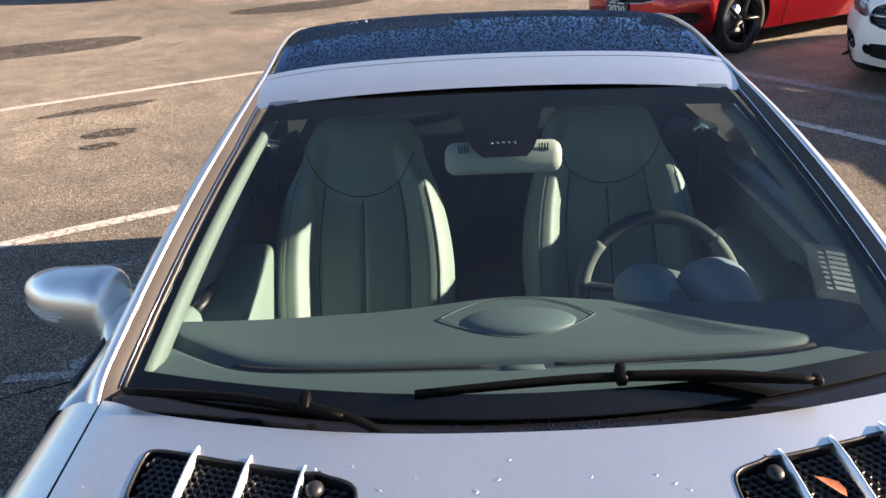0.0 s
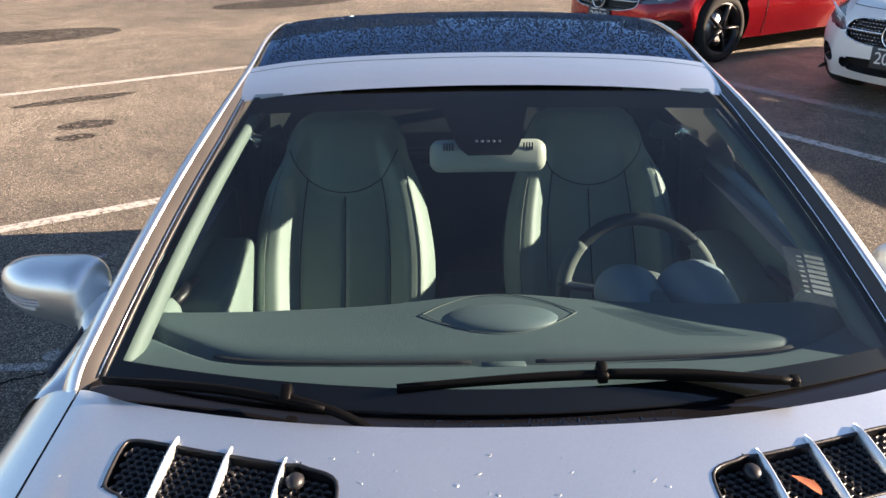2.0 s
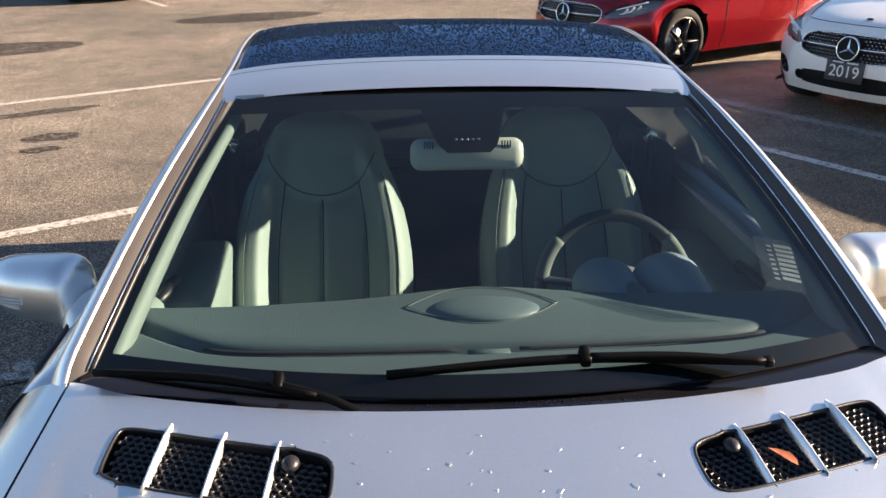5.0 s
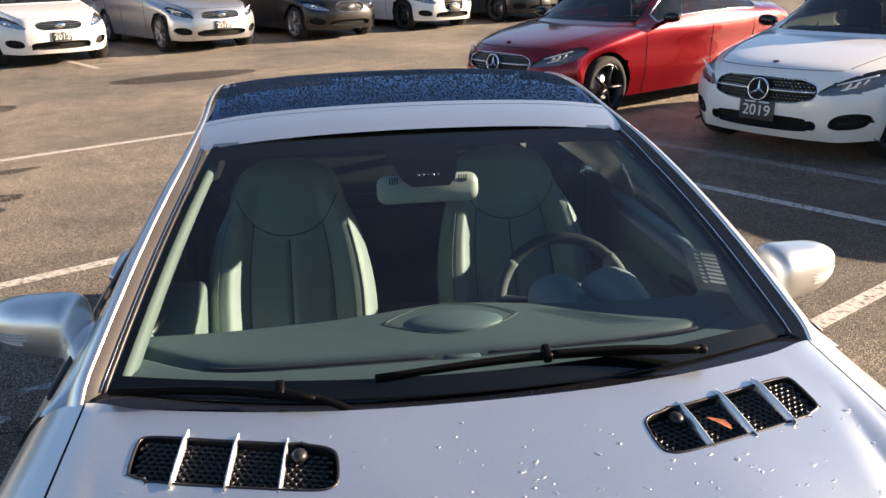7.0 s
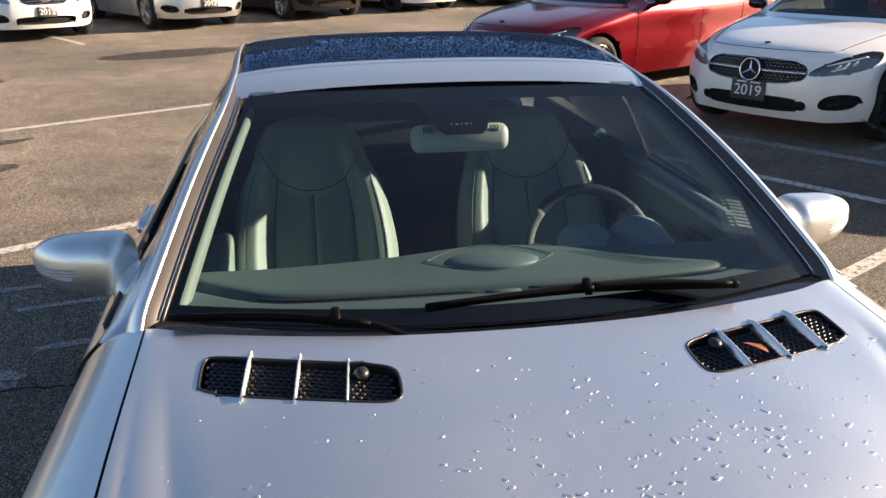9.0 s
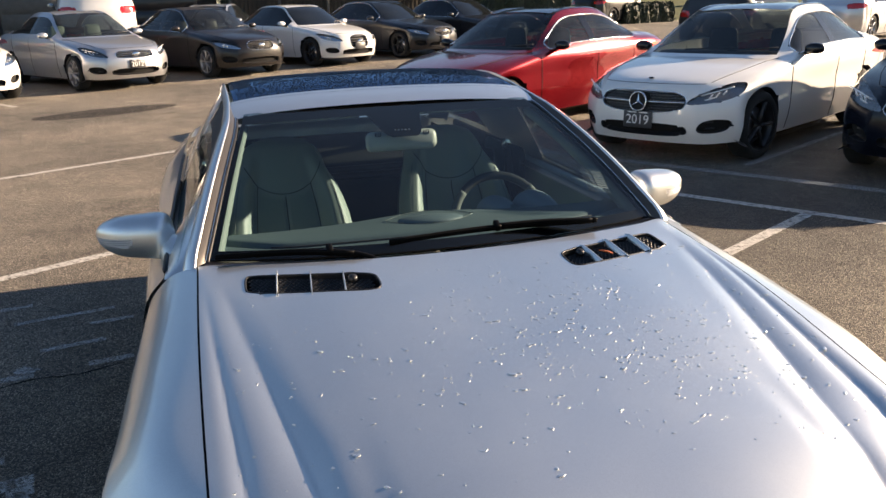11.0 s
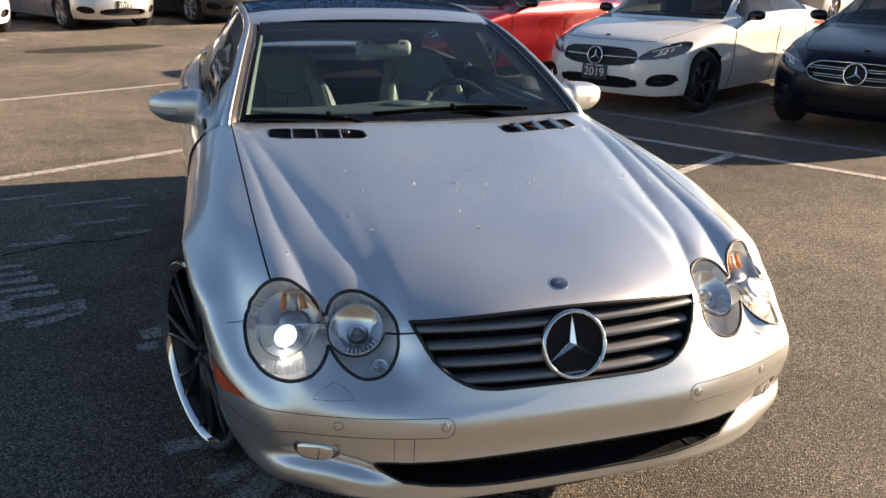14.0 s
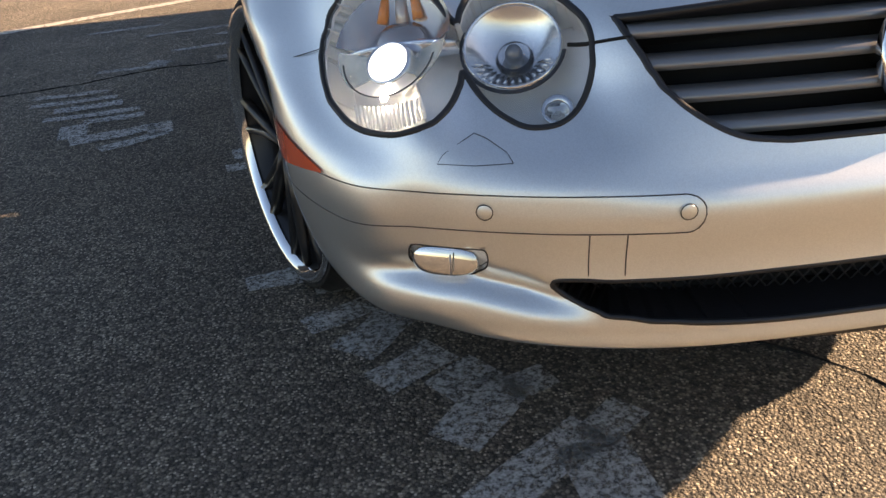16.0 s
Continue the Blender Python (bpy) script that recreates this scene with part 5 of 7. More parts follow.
M_FOG = plain("fog_reflector", (0.92, 0.92, 0.90), rough=0.3)
for sd, h in ((-1, HALF), (1, ~HALF)):
    headlamp(sd, (lab == 1) & h)
    fm = (lab == 4) & h
    fog = part("fog_lamp", cells(X, fm, -0.004), M_LENS, SLCAR, "small clear fog lamp in the bumper")
    part("reflector", cells(X, fm, -0.012), M_FOG, fog)
    fp = X[:-1, :-1][fm].mean(0)
    # chrome bulge added to brighten the lamp with mirrored sky and ground
    part("mirror_bulge", moved(ellipsoid(0.047, 0.008, 0.024, (0, 0, 0), 24, 12, 0.8), pose(fp[0], fp[1] + 0.004, fp[2], -12, 0, sd * 24)), M_CHROME, fog)
    for lp in rim_loops(X, fm)[:1]:
        part("rim", tube(loop_points(X, lp, -0.001, 2), 0.0016, 6, True), M_RUBBER, fog)
    part("surround", flange(X, fm, 0.010), M_BOWL, fog)
    part("lens_rib", tube([(sd * 0.620, 0.107, z) for z in (0.369, 0.385, 0.400)], 0.0012, 5), M_SLAT, fog)
    # hood vents with three fins over honeycomb
    vm = (lab == 5) & h
    vt = part("hood_vent", cells(X, vm, -0.030), M_DARK, SLCAR, "black honeycomb hood vent with three silver fins")
    part("surround", flange(X, vm, 0.030), M_BLACK, vt)
    for lp in rim_loops(X, vm)[:1]:
        part("edge", tube(loop_points(X, lp, -0.001, 2), 0.0030, 6, True), M_BLACK, vt)
    vs_, fs_ = [], []
    zof = lambda x, y: 0.9145 - 0.085 * (1.42 - y) - 0.02 * max(abs(x) - 0.45, 0)
    s = 0.0075
    for a in range(-15, 16):
        for b in range(-6, 7):
            cx_, cy_ = 0.422 + a * s * 1.732 * 1.0 + (0.5 * s * 1.732 if b % 2 else 0), 1.322 + b * s * 1.5
            cy_ += 0.30 * (cx_ - 0.422)
            pt = np.array([[cx_, cy_, 0.9]])
            if vent_cut(pt)[0] > -0.004:
                continue
            ring = [(sd * (cx_ + s * math.cos(math.pi / 6 + k * math.pi / 3)), cy_ + s * math.sin(math.pi / 6 + k * math.pi / 3), zof(cx_, cy_) - 0.012) for k in range(6)]
            k0 = len(vs_)
            for p in ring:
                vs_.append((sd * cx_ + (p[0] - sd * cx_) * 1.0, cy_ + (p[1] - cy_) * 1.0, p[2]))
            for p in ring:
                vs_.append((sd * cx_ + (p[0] - sd * cx_) * 0.74, cy_ + (p[1] - cy_) * 0.74, p[2] - 0.001))
            for p in ring:
                vs_.append((sd * cx_ + (p[0] - sd * cx_) * 0.74, cy_ + (p[1] - cy_) * 0.74, p[2] - 0.010))
            for k in range(6):
                n = (k + 1) % 6
                fs_.append((k0 + k, k0 + n, k0 + 6 + n, k0 + 6 + k))
                fs_.append((k0 + 6 + k, k0 + 6 + n, k0 + 12 + n, k0 + 12 + k))
    tagged(part("honeycomb", (vs_, fs_), M_BLACK, vt), kind="stuff")
    for k, xx in enumerate((0.343, 0.425, 0.509)):
        ya, yb = 1.322 + 0.30 * (xx - 0.422) - 0.066, 1.322 + 0.30 * (xx - 0.422) + 0.070
        vs_, fs_ = [], []
        n = 9
        for i in range(n):
            q = i / (n - 1)
            yy = ya + (yb - ya) * q
            top = zof(xx, yy) + 0.0005 + 0.008 * math.sin(math.pi * min(1, q * 0.62)) ** 1.0
            if q > 0.85:
                top -= (q - 0.85) / 0.15 * 0.006
            for dx, dz in ((-0.0022, -0.03), (-0.0014, 0), (0.0014, 0), (0.0022, -0.03)):
                vs_.append((sd * (xx - 0.012 * (q - 0.5)) + dx, yy, top + dz))
        for i in range(n - 1):
            for j in range(3):
                fs_.append((i * 4 + j, i * 4 + j + 1, i * 4 + 5 + j, i * 4 + 4 + j))
        fs_ += [(0, 1, 2, 3), tuple((n - 1) * 4 + j for j in (3, 2, 1, 0))]
        part("fin", (vs_, fs_), M_SILVER, vt, "silver painted fin")
    nz = part("washer_nozzle", ellipsoid(0.013, 0.016, 0.010, (sd * 0.318, 1.325, zof(0.3, 1.325) - 0.002), 14, 8), M_BLACK, vt)
    part("wheel_arch", flange(X, (lab == 6) & h, 0.16), M_BLACK, SLCAR)
    # bumper rub strip, sensors, marker, washer cap, tow cover
    def on(u, v, lift=0.001):
        p = SLP(np.array(float(u)), np.array(float(v)))
        e = 0.02
        a, b = SLP(np.array(float(u) + e), np.array(float(v))) - p, SLP(np.array(float(u)), np.array(float(v) + e)) - p
        n = np.cross(a, b)
        n = -n / np.linalg.norm(n)
        p = p + n * lift
        return (sd * p[0], p[1], p[2])
    # outline of the strip in (u, v): a long tongue with a round inner end
    ring = [(u, 6.55) for u in np.linspace(7.6, 2.0, 40)]
    ring += [(2.0 - 0.17 * math.sin(a), 6.98 - 0.42 * math.cos(a)) for a in np.linspace(0.25, math.pi - 0.25, 8)]
    ring += [(u, 7.40) for u in np.linspace(2.0, 7.6, 40)]
    part("strip_seam", tube([on(u, v, 0.0) for u, v in ring], 0.0010, 5), M_SHUT, SLCAR)
    for uu, vv in ((2.0, 6.98), (4.15, 6.98)):
        p = on(uu, vv, 0.001)
        part("parking_sensor", moved(lathe([(-0.0003, 0.0001), (-0.0003, 0.0090), (0.0002, 0.0098), (0.004, 0.0100)], 20, "y"), pose(p[0], p[1], p[2], 0, 0, sd * (4 if uu < 4 else 20))), M_SILVER, SLCAR)
        part("sensor_gap", moved(lathe([(-0.0004, 0.0100), (-0.0004, 0.0112)], 20, "y"), pose(p[0], p[1], p[2], 0, 0, sd * (4 if uu < 4 else 20))), M_DARK, SLCAR)
    mk = []
    for u in np.linspace(6.30, 7.5, 16):
        q = (u - 6.30) / 1.2
        hw = 0.46 * min(1.0, 0.10 + q * 1.6) * (1.0 if q < 0.9 else 0.75)
        mk.append((on(u, 6.45 - hw - 0.35 * q, 0.003), on(u, 6.45 + hw - 0.15 * q, 0.003)))
    vs_ = [p for ab in mk for p in ab]
    fs_ = [(2 * i, 2 * i + 1, 2 * i + 3, 2 * i + 2) for i in range(len(mk) - 1)]
    part("side_marker", (vs_, fs_), M_AMBER, SLCAR, "amber side marker lens")
    cap = [on(u, v, 0.0006) for u, v in ((3.74, 5.82), (3.80, 5.62), (4.02, 5.36), (4.16, 5.26), (4.30, 5.36), (4.58, 5.62), (4.66, 5.82), (4.2, 5.86), (3.74, 5.82))]
    part("washer_cap_seam", tube(cap, 0.0005, 4), M_SHUT, SLCAR)
    if sd < 0:
        for uu in (2.55, 2.92):
            part("tow_cover_seam", tube([on(uu, v, 0.0) for v in np.linspace(7.42, 8.12, 6)], 0.0009, 4), M_SHUT, SLCAR)
    # lamp-to-grille seam and fender-to-bumper seam
    part("hood_front_seam", tube([on(u, 4.35, -0.001) for u in np.linspace(2.05, 2.66, 8)], 0.003, 5), M_DARK, SLCAR)

for sd in (-1, 1):
    line = []
    for q in np.linspace(0, 1, 14):
        y_, z_ = 0.375 + 0.25 * q, 0.628 - 0.02 * math.sin(q * 3.0) - 0.075 * q * (1 - 0.75 * q)
        d_ = np.where(Cm[..., 0] * sd > 0.6, np.hypot(Cm[..., 1] - y_, Cm[..., 2] - z_), 9)
        line.append(Cm[np.unravel_index(np.argmin(d_), d_.shape)])
    line = np.array(line)
    for _ in range(3):
        line[1:-1] = 0.25 * line[:-2] + 0.5 * line[1:-1] + 0.25 * line[2:]
    part("fender_seam", tube(line, 0.0008, 5), M_SHUT, SLCAR)

# windscreen and roof
def screen_pt(a, b):
    x = a * (0.672 * (1 - b) + 0.512 * b)
    yb, zb = 1.455 + 0.30 * x * x, 0.918 - 0.015 * x * x
    yt, zt = 2.350 - 0.12 * x * x, 1.236 - 0.015 * x * x
    bow = np.sin(np.pi * b)
    return np.stack([x, yb + (yt - yb) * b - 0.012 * bow, zb + (zt - zb) * b + 0.020 * bow], -1)


ROOFZ = [(2.2, 1.19), (2.35, 1.240), (2.50, 1.266), (2.75, 1.292), (3.0, 1.293), (3.25, 1.260), (3.5, 1.17), (3.75, 1.04), (3.9, 0.965)]


def roof_pt(a, y):
    w = ease([(2.2, 0.562), (2.5, 0.563), (2.75, 0.569), (3.0, 0.569), (3.4, 0.575), (3.9, 0.63)], y)
    x = a * w
    return np.stack([x, y - 0.12 * x * x, ease(ROOFZ, y) - 0.045 * x * x - 0.012 * (x / w) ** 6], -1)


A, B = np.meshgrid(np.linspace(-1, 1, 41), np.linspace(0, 1, 25))
SC = screen_pt(A, B)
ws = part("windscreen", cells(SC, (B[:-1, :-1] < 0.95) | (np.abs(A[:-1, :-1]) < 0.6)), M_GLASS, SLCAR, "clear tinted windscreen with dust, painted sky veil and drops")
ws.visible_shadow = False
M_FRIT = plain("black_frit", (0.0012, 0.0012, 0.0015), rough=0.6)
M_FRIT.node_tree.nodes["Principled BSDF"].inputs["Specular IOR Level"].default_value = 0.05
A, B = np.meshgrid(np.linspace(-1, 1, 81), np.linspace(0, 1, 61))
FR = screen_pt(A, B)
ac, bc = 0.5 * (np.abs(A[:-1, :-1]) + np.abs(A[1:, 1:])), 0.5 * (B[:-1, :-1] + B[1:, 1:])
part("frit_band", cells(FR, ((bc > 0.865) | (bc < 0.046) | (ac > 0.982)) & ((bc < 0.955) | (ac < 0.62)), -0.004), M_FRIT, ws)
A, Y = np.meshgrid(np.linspace(-1, 1, 41), np.linspace(2.305, 2.462, 8))
part("roof_header", cells(roof_pt(A, Y), np.ones((7, 40), bool), 0.005), M_SILVER, SLCAR)
A, Y = np.meshgrid(np.linspace(-1, 1, 41), np.linspace(2.466, 2.498, 4))
part("roof_front_strip", cells(roof_pt(A, Y), np.ones((3, 40), bool), 0.005), M_SILVER, SLCAR)
part("header_seam", tube(roof_pt(np.linspace(-1, 1, 41), np.full(41, 2.464)) + np.array((0, 0, 0.002)), 0.0022, 5), M_DARK, SLCAR)
A, Y = np.meshgrid(np.linspace(-0.965, 0.965, 41), np.linspace(2.500, 3.12, 21))
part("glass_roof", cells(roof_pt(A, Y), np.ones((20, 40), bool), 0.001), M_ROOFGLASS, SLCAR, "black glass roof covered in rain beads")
nb_ = 9000
rs_ = np.random.RandomState(5)
ra, ry = rs_.uniform(-0.94, 0.94, nb_), rs_.uniform(2.515, 3.10, nb_)
rad_ = rs_.uniform(0.0011, 0.0034, nb_)
ctr_ = roof_pt(ra, ry)
ux = roof_pt(ra + 0.02, ry) - ctr_
uy = roof_pt(ra, ry + 0.01) - ctr_
ux, uy = ux / np.linalg.norm(ux, axis=1, keepdims=True), uy / np.linalg.norm(uy, axis=1, keepdims=True)
un = np.cross(ux, uy)
rings_ = [(1.0, 0.0), (0.88, 0.32), (0.55, 0.56), (0.0, 0.66)]
bv = np.zeros((nb_, 25, 3))
for j, (rk, hk) in enumerate(rings_[:3]):
    for k in range(8):
        w_ = 2 * math.pi * k / 8
        bv[:, j * 8 + k] = ctr_ + (ux * math.cos(w_) + uy * math.sin(w_)) * (rad_ * rk)[:, None] + un * (rad_ * hk + 0.001)[:, None]
bv[:, 24] = ctr_ + un * (rad_ * 0.66 + 0.001)[:, None]
one_ = [(j * 8 + k, j * 8 + (k + 1) % 8, j * 8 + 8 + (k + 1) % 8, j * 8 + 8 + k) for j in range(2) for k in range(8)] + [(16 + k, 16 + (k + 1) % 8, 24) for k in range(8)]
faces_ = [tuple(q + 25 * b for q in f) for b in range(nb_) for f in one_]
tagged(part("roof_rain", (bv.reshape(-1, 3), faces_), M_BEAD, SLCAR, "dense rain beads coloured with sky blue"), kind="stuff")
A, Y = np.meshgrid(np.linspace(-1, 1, 31), np.linspace(2.40, 3.16, 21))
part("roof_lining", cells(roof_pt(A, Y), np.ones((20, 30), bool), -0.035), M_STONE, SLCAR)
A, Y = np.meshgrid(np.linspace(-1, 1, 41), np.linspace(3.125, 3.30, 6))
part("rear_roof_panel", cells(roof_pt(A, Y), np.ones((5, 40), bool)), M_SILVER, SLCAR)
A, Y = np.meshgrid(np.linspace(-0.86, 0.86, 31), np.linspace(3.30, 3.84, 15))
rw_ = part("rear_window", cells(roof_pt(A, Y), np.ones((14, 30), bool)), M_REARGLASS, SLCAR)
rw_.visible_shadow = False
M_PILLARTRIM = plain("satin_pillar_trim", (0.10, 0.09, 0.08), rough=0.3, metal=0.5)
M_INDICATOR = plain("clear_ribbed_lens", (0.78, 0.78, 0.79), rough=0.2, metal=0.35)
for sd in (-1, 1):
    bs = np.linspace(-0.06, 0.96, 34)
    low_ = screen_pt(np.full(34, float(sd)), bs) + np.array((sd * 0.043, 0, 0.010))
    yr = np.linspace(2.42, 3.9, 34)
    high_ = roof_pt(np.full(34, float(sd)), yr) + np.array((-sd * 0.002, 0, 0.002))
    R_ = np.concatenate([low_, high_], 0)
    R_[30:38] = np.stack([np.interp(np.linspace(0, 1, 8), (0, 1), (R_[30, k], R_[37, k])) for k in range(3)], -1)
    for _ in range(4):
        R_[1:-1] = 0.25 * R_[:-2] + 0.5 * R_[1:-1] + 0.25 * R_[2:]
    R_[:3, 2] -= np.array((0.034, 0.014, 0.003))
    way = np.gradient(R_, axis=0)
    way /= np.linalg.norm(way, axis=1, keepdims=True)
    side_ = np.array((sd, 0, 0)) - way * (way @ np.array((sd, 0, 0)))[:, None]
    side_ /= np.linalg.norm(side_, axis=1, keepdims=True)
    up_ = np.cross(side_, way) * sd
    up_ *= np.sign(up_[:, 2:3])
    thin = np.interp(np.arange(68), [0, 26, 36, 67], [1.0, 0.92, 0.62, 0.62])[:, None]

    def beside(o, u):
        return R_ + side_ * (o * thin) + up_ * (u * thin)
    # a silver pillar with a broad outer face, a soft crest and a sloping inner face
    prof_ = [(0.020, -0.050), (0.027, -0.040), (0.029, -0.030), (0.027, -0.019), (0.020, -0.007), (0.008, 0.0045), (0.000, 0.0088), (-0.005, 0.0098), (-0.0085, 0.0085), (-0.0100, 0.004)]
    part("windscreen_pillar", cells(np.stack([beside(o, u) for o, u in prof_], 0), np.ones((9, 67), bool), flip=sd > 0), M_SILVER, SLCAR)
    strip_ = [(-0.0098, 0.0055), (-0.019, 0.001), (-0.028, -0.006), (-0.036, -0.012)]
    part("inner_pillar_trim", cells(np.stack([beside(o, u) for o, u in strip_], 0)[:, :36], np.ones((3, 35), bool), flip=sd > 0), M_PILLARTRIM, SLCAR, "satin brown-grey pillar trim")
    part("screen_moulding", tube(beside(-0.038, -0.013)[:34], 0.0050, 8), M_BLACK, SLCAR)
    part("bright_trim", tube(beside(-0.0335, -0.0065)[2:34], 0.0016, 6), M_CHROME, SLCAR)
    part("roof_edge_trim", tube(beside(-0.034, -0.006)[36:56], 0.0025, 6), M_CHROME, SLCAR)
    # quarter pillar between side glass and rear window
    A, Y = np.meshgrid(np.linspace(0.86, 1.0, 5), np.linspace(3.30, 3.9, 13))
    part("rear_pillar", cells(roof_pt(sd * A, Y), np.ones((12, 4), bool), flip=sd < 0), M_SILVER, SLCAR)
    # side glass
    top = beside(0.012, -0.040)[4:58]
    G = np.stack([top - np.array((0, 0, 0.006)), np.stack([np.full(len(top), sd * 0.775), top[:, 1], np.full(len(top), 0.885)], -1)], 0)
    G = G[0][None] + (G[1] - G[0])[None] * np.linspace(0, 1, 5)[:, None, None]
    G[..., 0] += sd * 0.015 * np.sin(np.linspace(0, 1, 5) * np.pi)[:, None]
    low = np.arange(4)[:, None] > 0
    sg_ = part("side_window", cells(G, (G[:-1, :-1, 1] < 2.67) & low), M_SIDEGLASS, SLCAR)
    part("window_seal", cells(G, (G[:-1, :-1, 1] < 2.67) & ~low), M_BLACK, SLCAR)
    part("quarter_panel", cells(G, G[:-1, :-1, 1] >= 2.67, 0.004), M_SILVER, SLCAR)
    sg_.visible_shadow = False
    # body side behind the front fender
    yy = np.linspace(1.625, 4.45, 60)
    w, zb, wm = (ease([(r[0], r[k]) for r in REAR], yy) for k in (1, 2, 3))
    cols = []
    for q, zz, dx in ((0, None, 0.0), (1, 0.80, None), (2, 0.70, None), (3, 0.58, None), (4, 0.45, None), (5, 0.32, None), (6, 0.20, None)):
        if q == 0:
            cols.append(np.stack([w, yy, zb], -1))
        else:
            cur = wm + np.array((0.0, -0.022, 0.0, 0.002, -0.008, -0.012, -0.045))[q]
            cols.append(np.stack([cur, yy, np.minimum(zb - 0.03 * q, zz + 0 * yy)], -1))
    SD = np.stack(cols, 0)
    SD[..., 0] *= sd
    k = np.linspace(0, 6, 25)
    SDn = np.stack([np.stack([ease(list(zip(range(7), SD[:, j, c])), k) for j in range(60)], 1) for c in range(3)], -1)
    ctr = 0.25 * (SDn[:-1, :-1] + SDn[1:, :-1] + SDn[:-1, 1:] + SDn[1:, 1:])
    hole = np.hypot(ctr[..., 1] - 3.43, ctr[..., 2] - 0.325) < 0.37
    door = (ctr[..., 1] < 2.98)
    dr = part("door", cells(SDn, door, flip=sd > 0), M_SILVER, SLCAR)
    part("rear_fender", cells(SDn, ~door & ~hole, flip=sd > 0), M_SILVER, SLCAR)
    part("door_handle", tube([(sd * 0.895, y_, 0.765 + (0.01 if abs(y_ - 2.72) < 0.08 else 0)) for y_ in (2.60, 2.66, 2.78, 2.84)], 0.014, 6), M_SILVER, dr)
    part("belt_moulding", tube([(sd * (float(ease([(r[0], r[1]) for r in REAR], y_)) - 0.004), y_, float(ease([(r[0], r[2]) for r in REAR], y_)) + 0.004) for y_ in np.linspace(1.66, 3.3, 16)], 0.007, 6), M_BLACK, dr)
    part("belt_shelf", joined(strip((sd * 0.74, 1.66), (sd * 0.74, 2.96), 0.13, 0.876)), M_BLACK, dr)
    # wheels
    wheel_unit(SLCAR, sd * 0.790, 0.87, 0.325, 8, M_DARKALLOY, steer=20.0, lip_mat=M_CHROME, width=0.235, twin=True, profile=0.89)
    wheel_unit(SLCAR, sd * 0.785, 3.43, 0.325, 8, M_DARKALLOY, lip_mat=M_CHROME, width=0.235, twin=True, profile=0.89)
    # door mirror
    mm = pose(sd * 0.892, 1.935, 0.920, 0, sd * 3, sd * 12)
    n, m = 40, 36
    q = np.linspace(-1, 1, m + 1)[:, None]
    a = np.linspace(0, 2 * math.pi, n + 1)[None, :]
    c, s_ = np.cos(a), np.sin(a)
    rr = np.maximum(1e-3, 1 - np.abs(q) ** np.where(q > 0, 2.4, 7.0)) ** 0.5 * (1.0 - 0.16 * q)
    pw = lambda v, e: np.sign(v) * np.abs(v) ** e
    yv = np.where(c < 0, 0.072, 0.042) * rr * pw(c, 0.8) + 0.020 * np.clip(q, 0, 1) ** 2
    zv = np.where(s_ > 0, 0.060, 0.072) * rr * pw(s_, 0.8) + 0.006 * q
    MB = np.stack([sd * 0.122 * q + 0 * yv, yv, zv], -1)
    qc, zc_ = 0.5 * (q[:-1] + q[1:]) + 0 * MB[:-1, :-1, 0], 0.25 * (zv[:-1, :-1] + zv[1:, :-1] + zv[:-1, 1:] + zv[1:, 1:])
    yc_ = 0.25 * (yv[:-1, :-1] + yv[1:, :-1] + yv[:-1, 1:] + yv[1:, 1:])
    lens = (qc > -0.12) & (qc < 0.93) & (zc_ > -0.022) & (zc_ < 0.004) & (yc_ < 0.018)
    shell = cells(MB, ~lens, flip=sd < 0)
    mir = part("door_mirror", moved(shell, mm), M_SILVER, SLCAR, "silver door mirror with clear indicator strip")
    part("indicator_lens", moved(cells(MB, lens, 0.0, flip=sd < 0), mm), M_INDICATOR, mir)
    for zz in (-0.016, -0.009, -0.002):
        rows_q = np.linspace(-0.08, 0.86, 12)
        line = []
        for qq in rows_q:
            r0 = (1 - abs(qq) ** (2.4 if qq > 0 else 7.0)) ** 0.5 * (1 - 0.16 * qq)
            sn = np.clip((zz - 0.006 * qq) / ((0.060 if zz > 0 else 0.072) * r0), -1, 1)
            cs = math.sqrt(1 - min(1.0, abs(sn) ** 2.5))
            line.append((sd * 0.122 * qq, -0.072 * r0 * cs ** 0.8 + 0.020 * max(0, qq) ** 2 - 0.0005, zz))
        part("lens_line", moved(tube(line, 0.0011, 4), mm), M_SLAT, mir)
    part("mirror_glass", moved(ellipsoid(0.092, 0.004, 0.048, (-0.012 * sd, 0.040, -0.004), 18, 8, 0.8), mm), M_CHROME, mir)
    part("stalk", tube([(sd * 0.735, 1.76, 0.820), (sd * 0.752, 1.82, 0.845), (sd * 0.775, 1.88, 0.868), (sd * 0.805, 1.92, 0.884), (sd * 0.84, 1.932, 0.896)], lambda s: 0.062 - 0.016 * s, 16, flat=0.85), M_SILVER, mir)
    ring_ = [(sd * (0.812 + 0.004 * math.cos(a)), 1.922 + 0.050 * math.cos(a), 0.886 + 0.046 * math.sin(a)) for a in np.linspace(0, 2 * math.pi, 25)]
    part("stalk_seam", tube(ring_, 0.0014, 4, True), M_SHUT, mir)
    edge_ = beside(0.016, -0.046)[0:26]
    foot_ = np.stack([np.full(26, sd * 0.798), edge_[:, 1], np.full(26, 0.868)], -1)
    q_ = np.linspace(0, 1, 6)[:, None, None]
    SP = edge_[None] * (1 - q_) + foot_[None] * q_ + np.array((0, 0, 0.010)) * np.sin(q_ * math.pi)
    yc_ = 0.5 * (SP[:-1, :-1, 1] + SP[1:, 1:, 1])
    part("shoulder_panel", cells(SP, yc_ < 1.93, flip=sd > 0), M_SILVER, SLCAR)
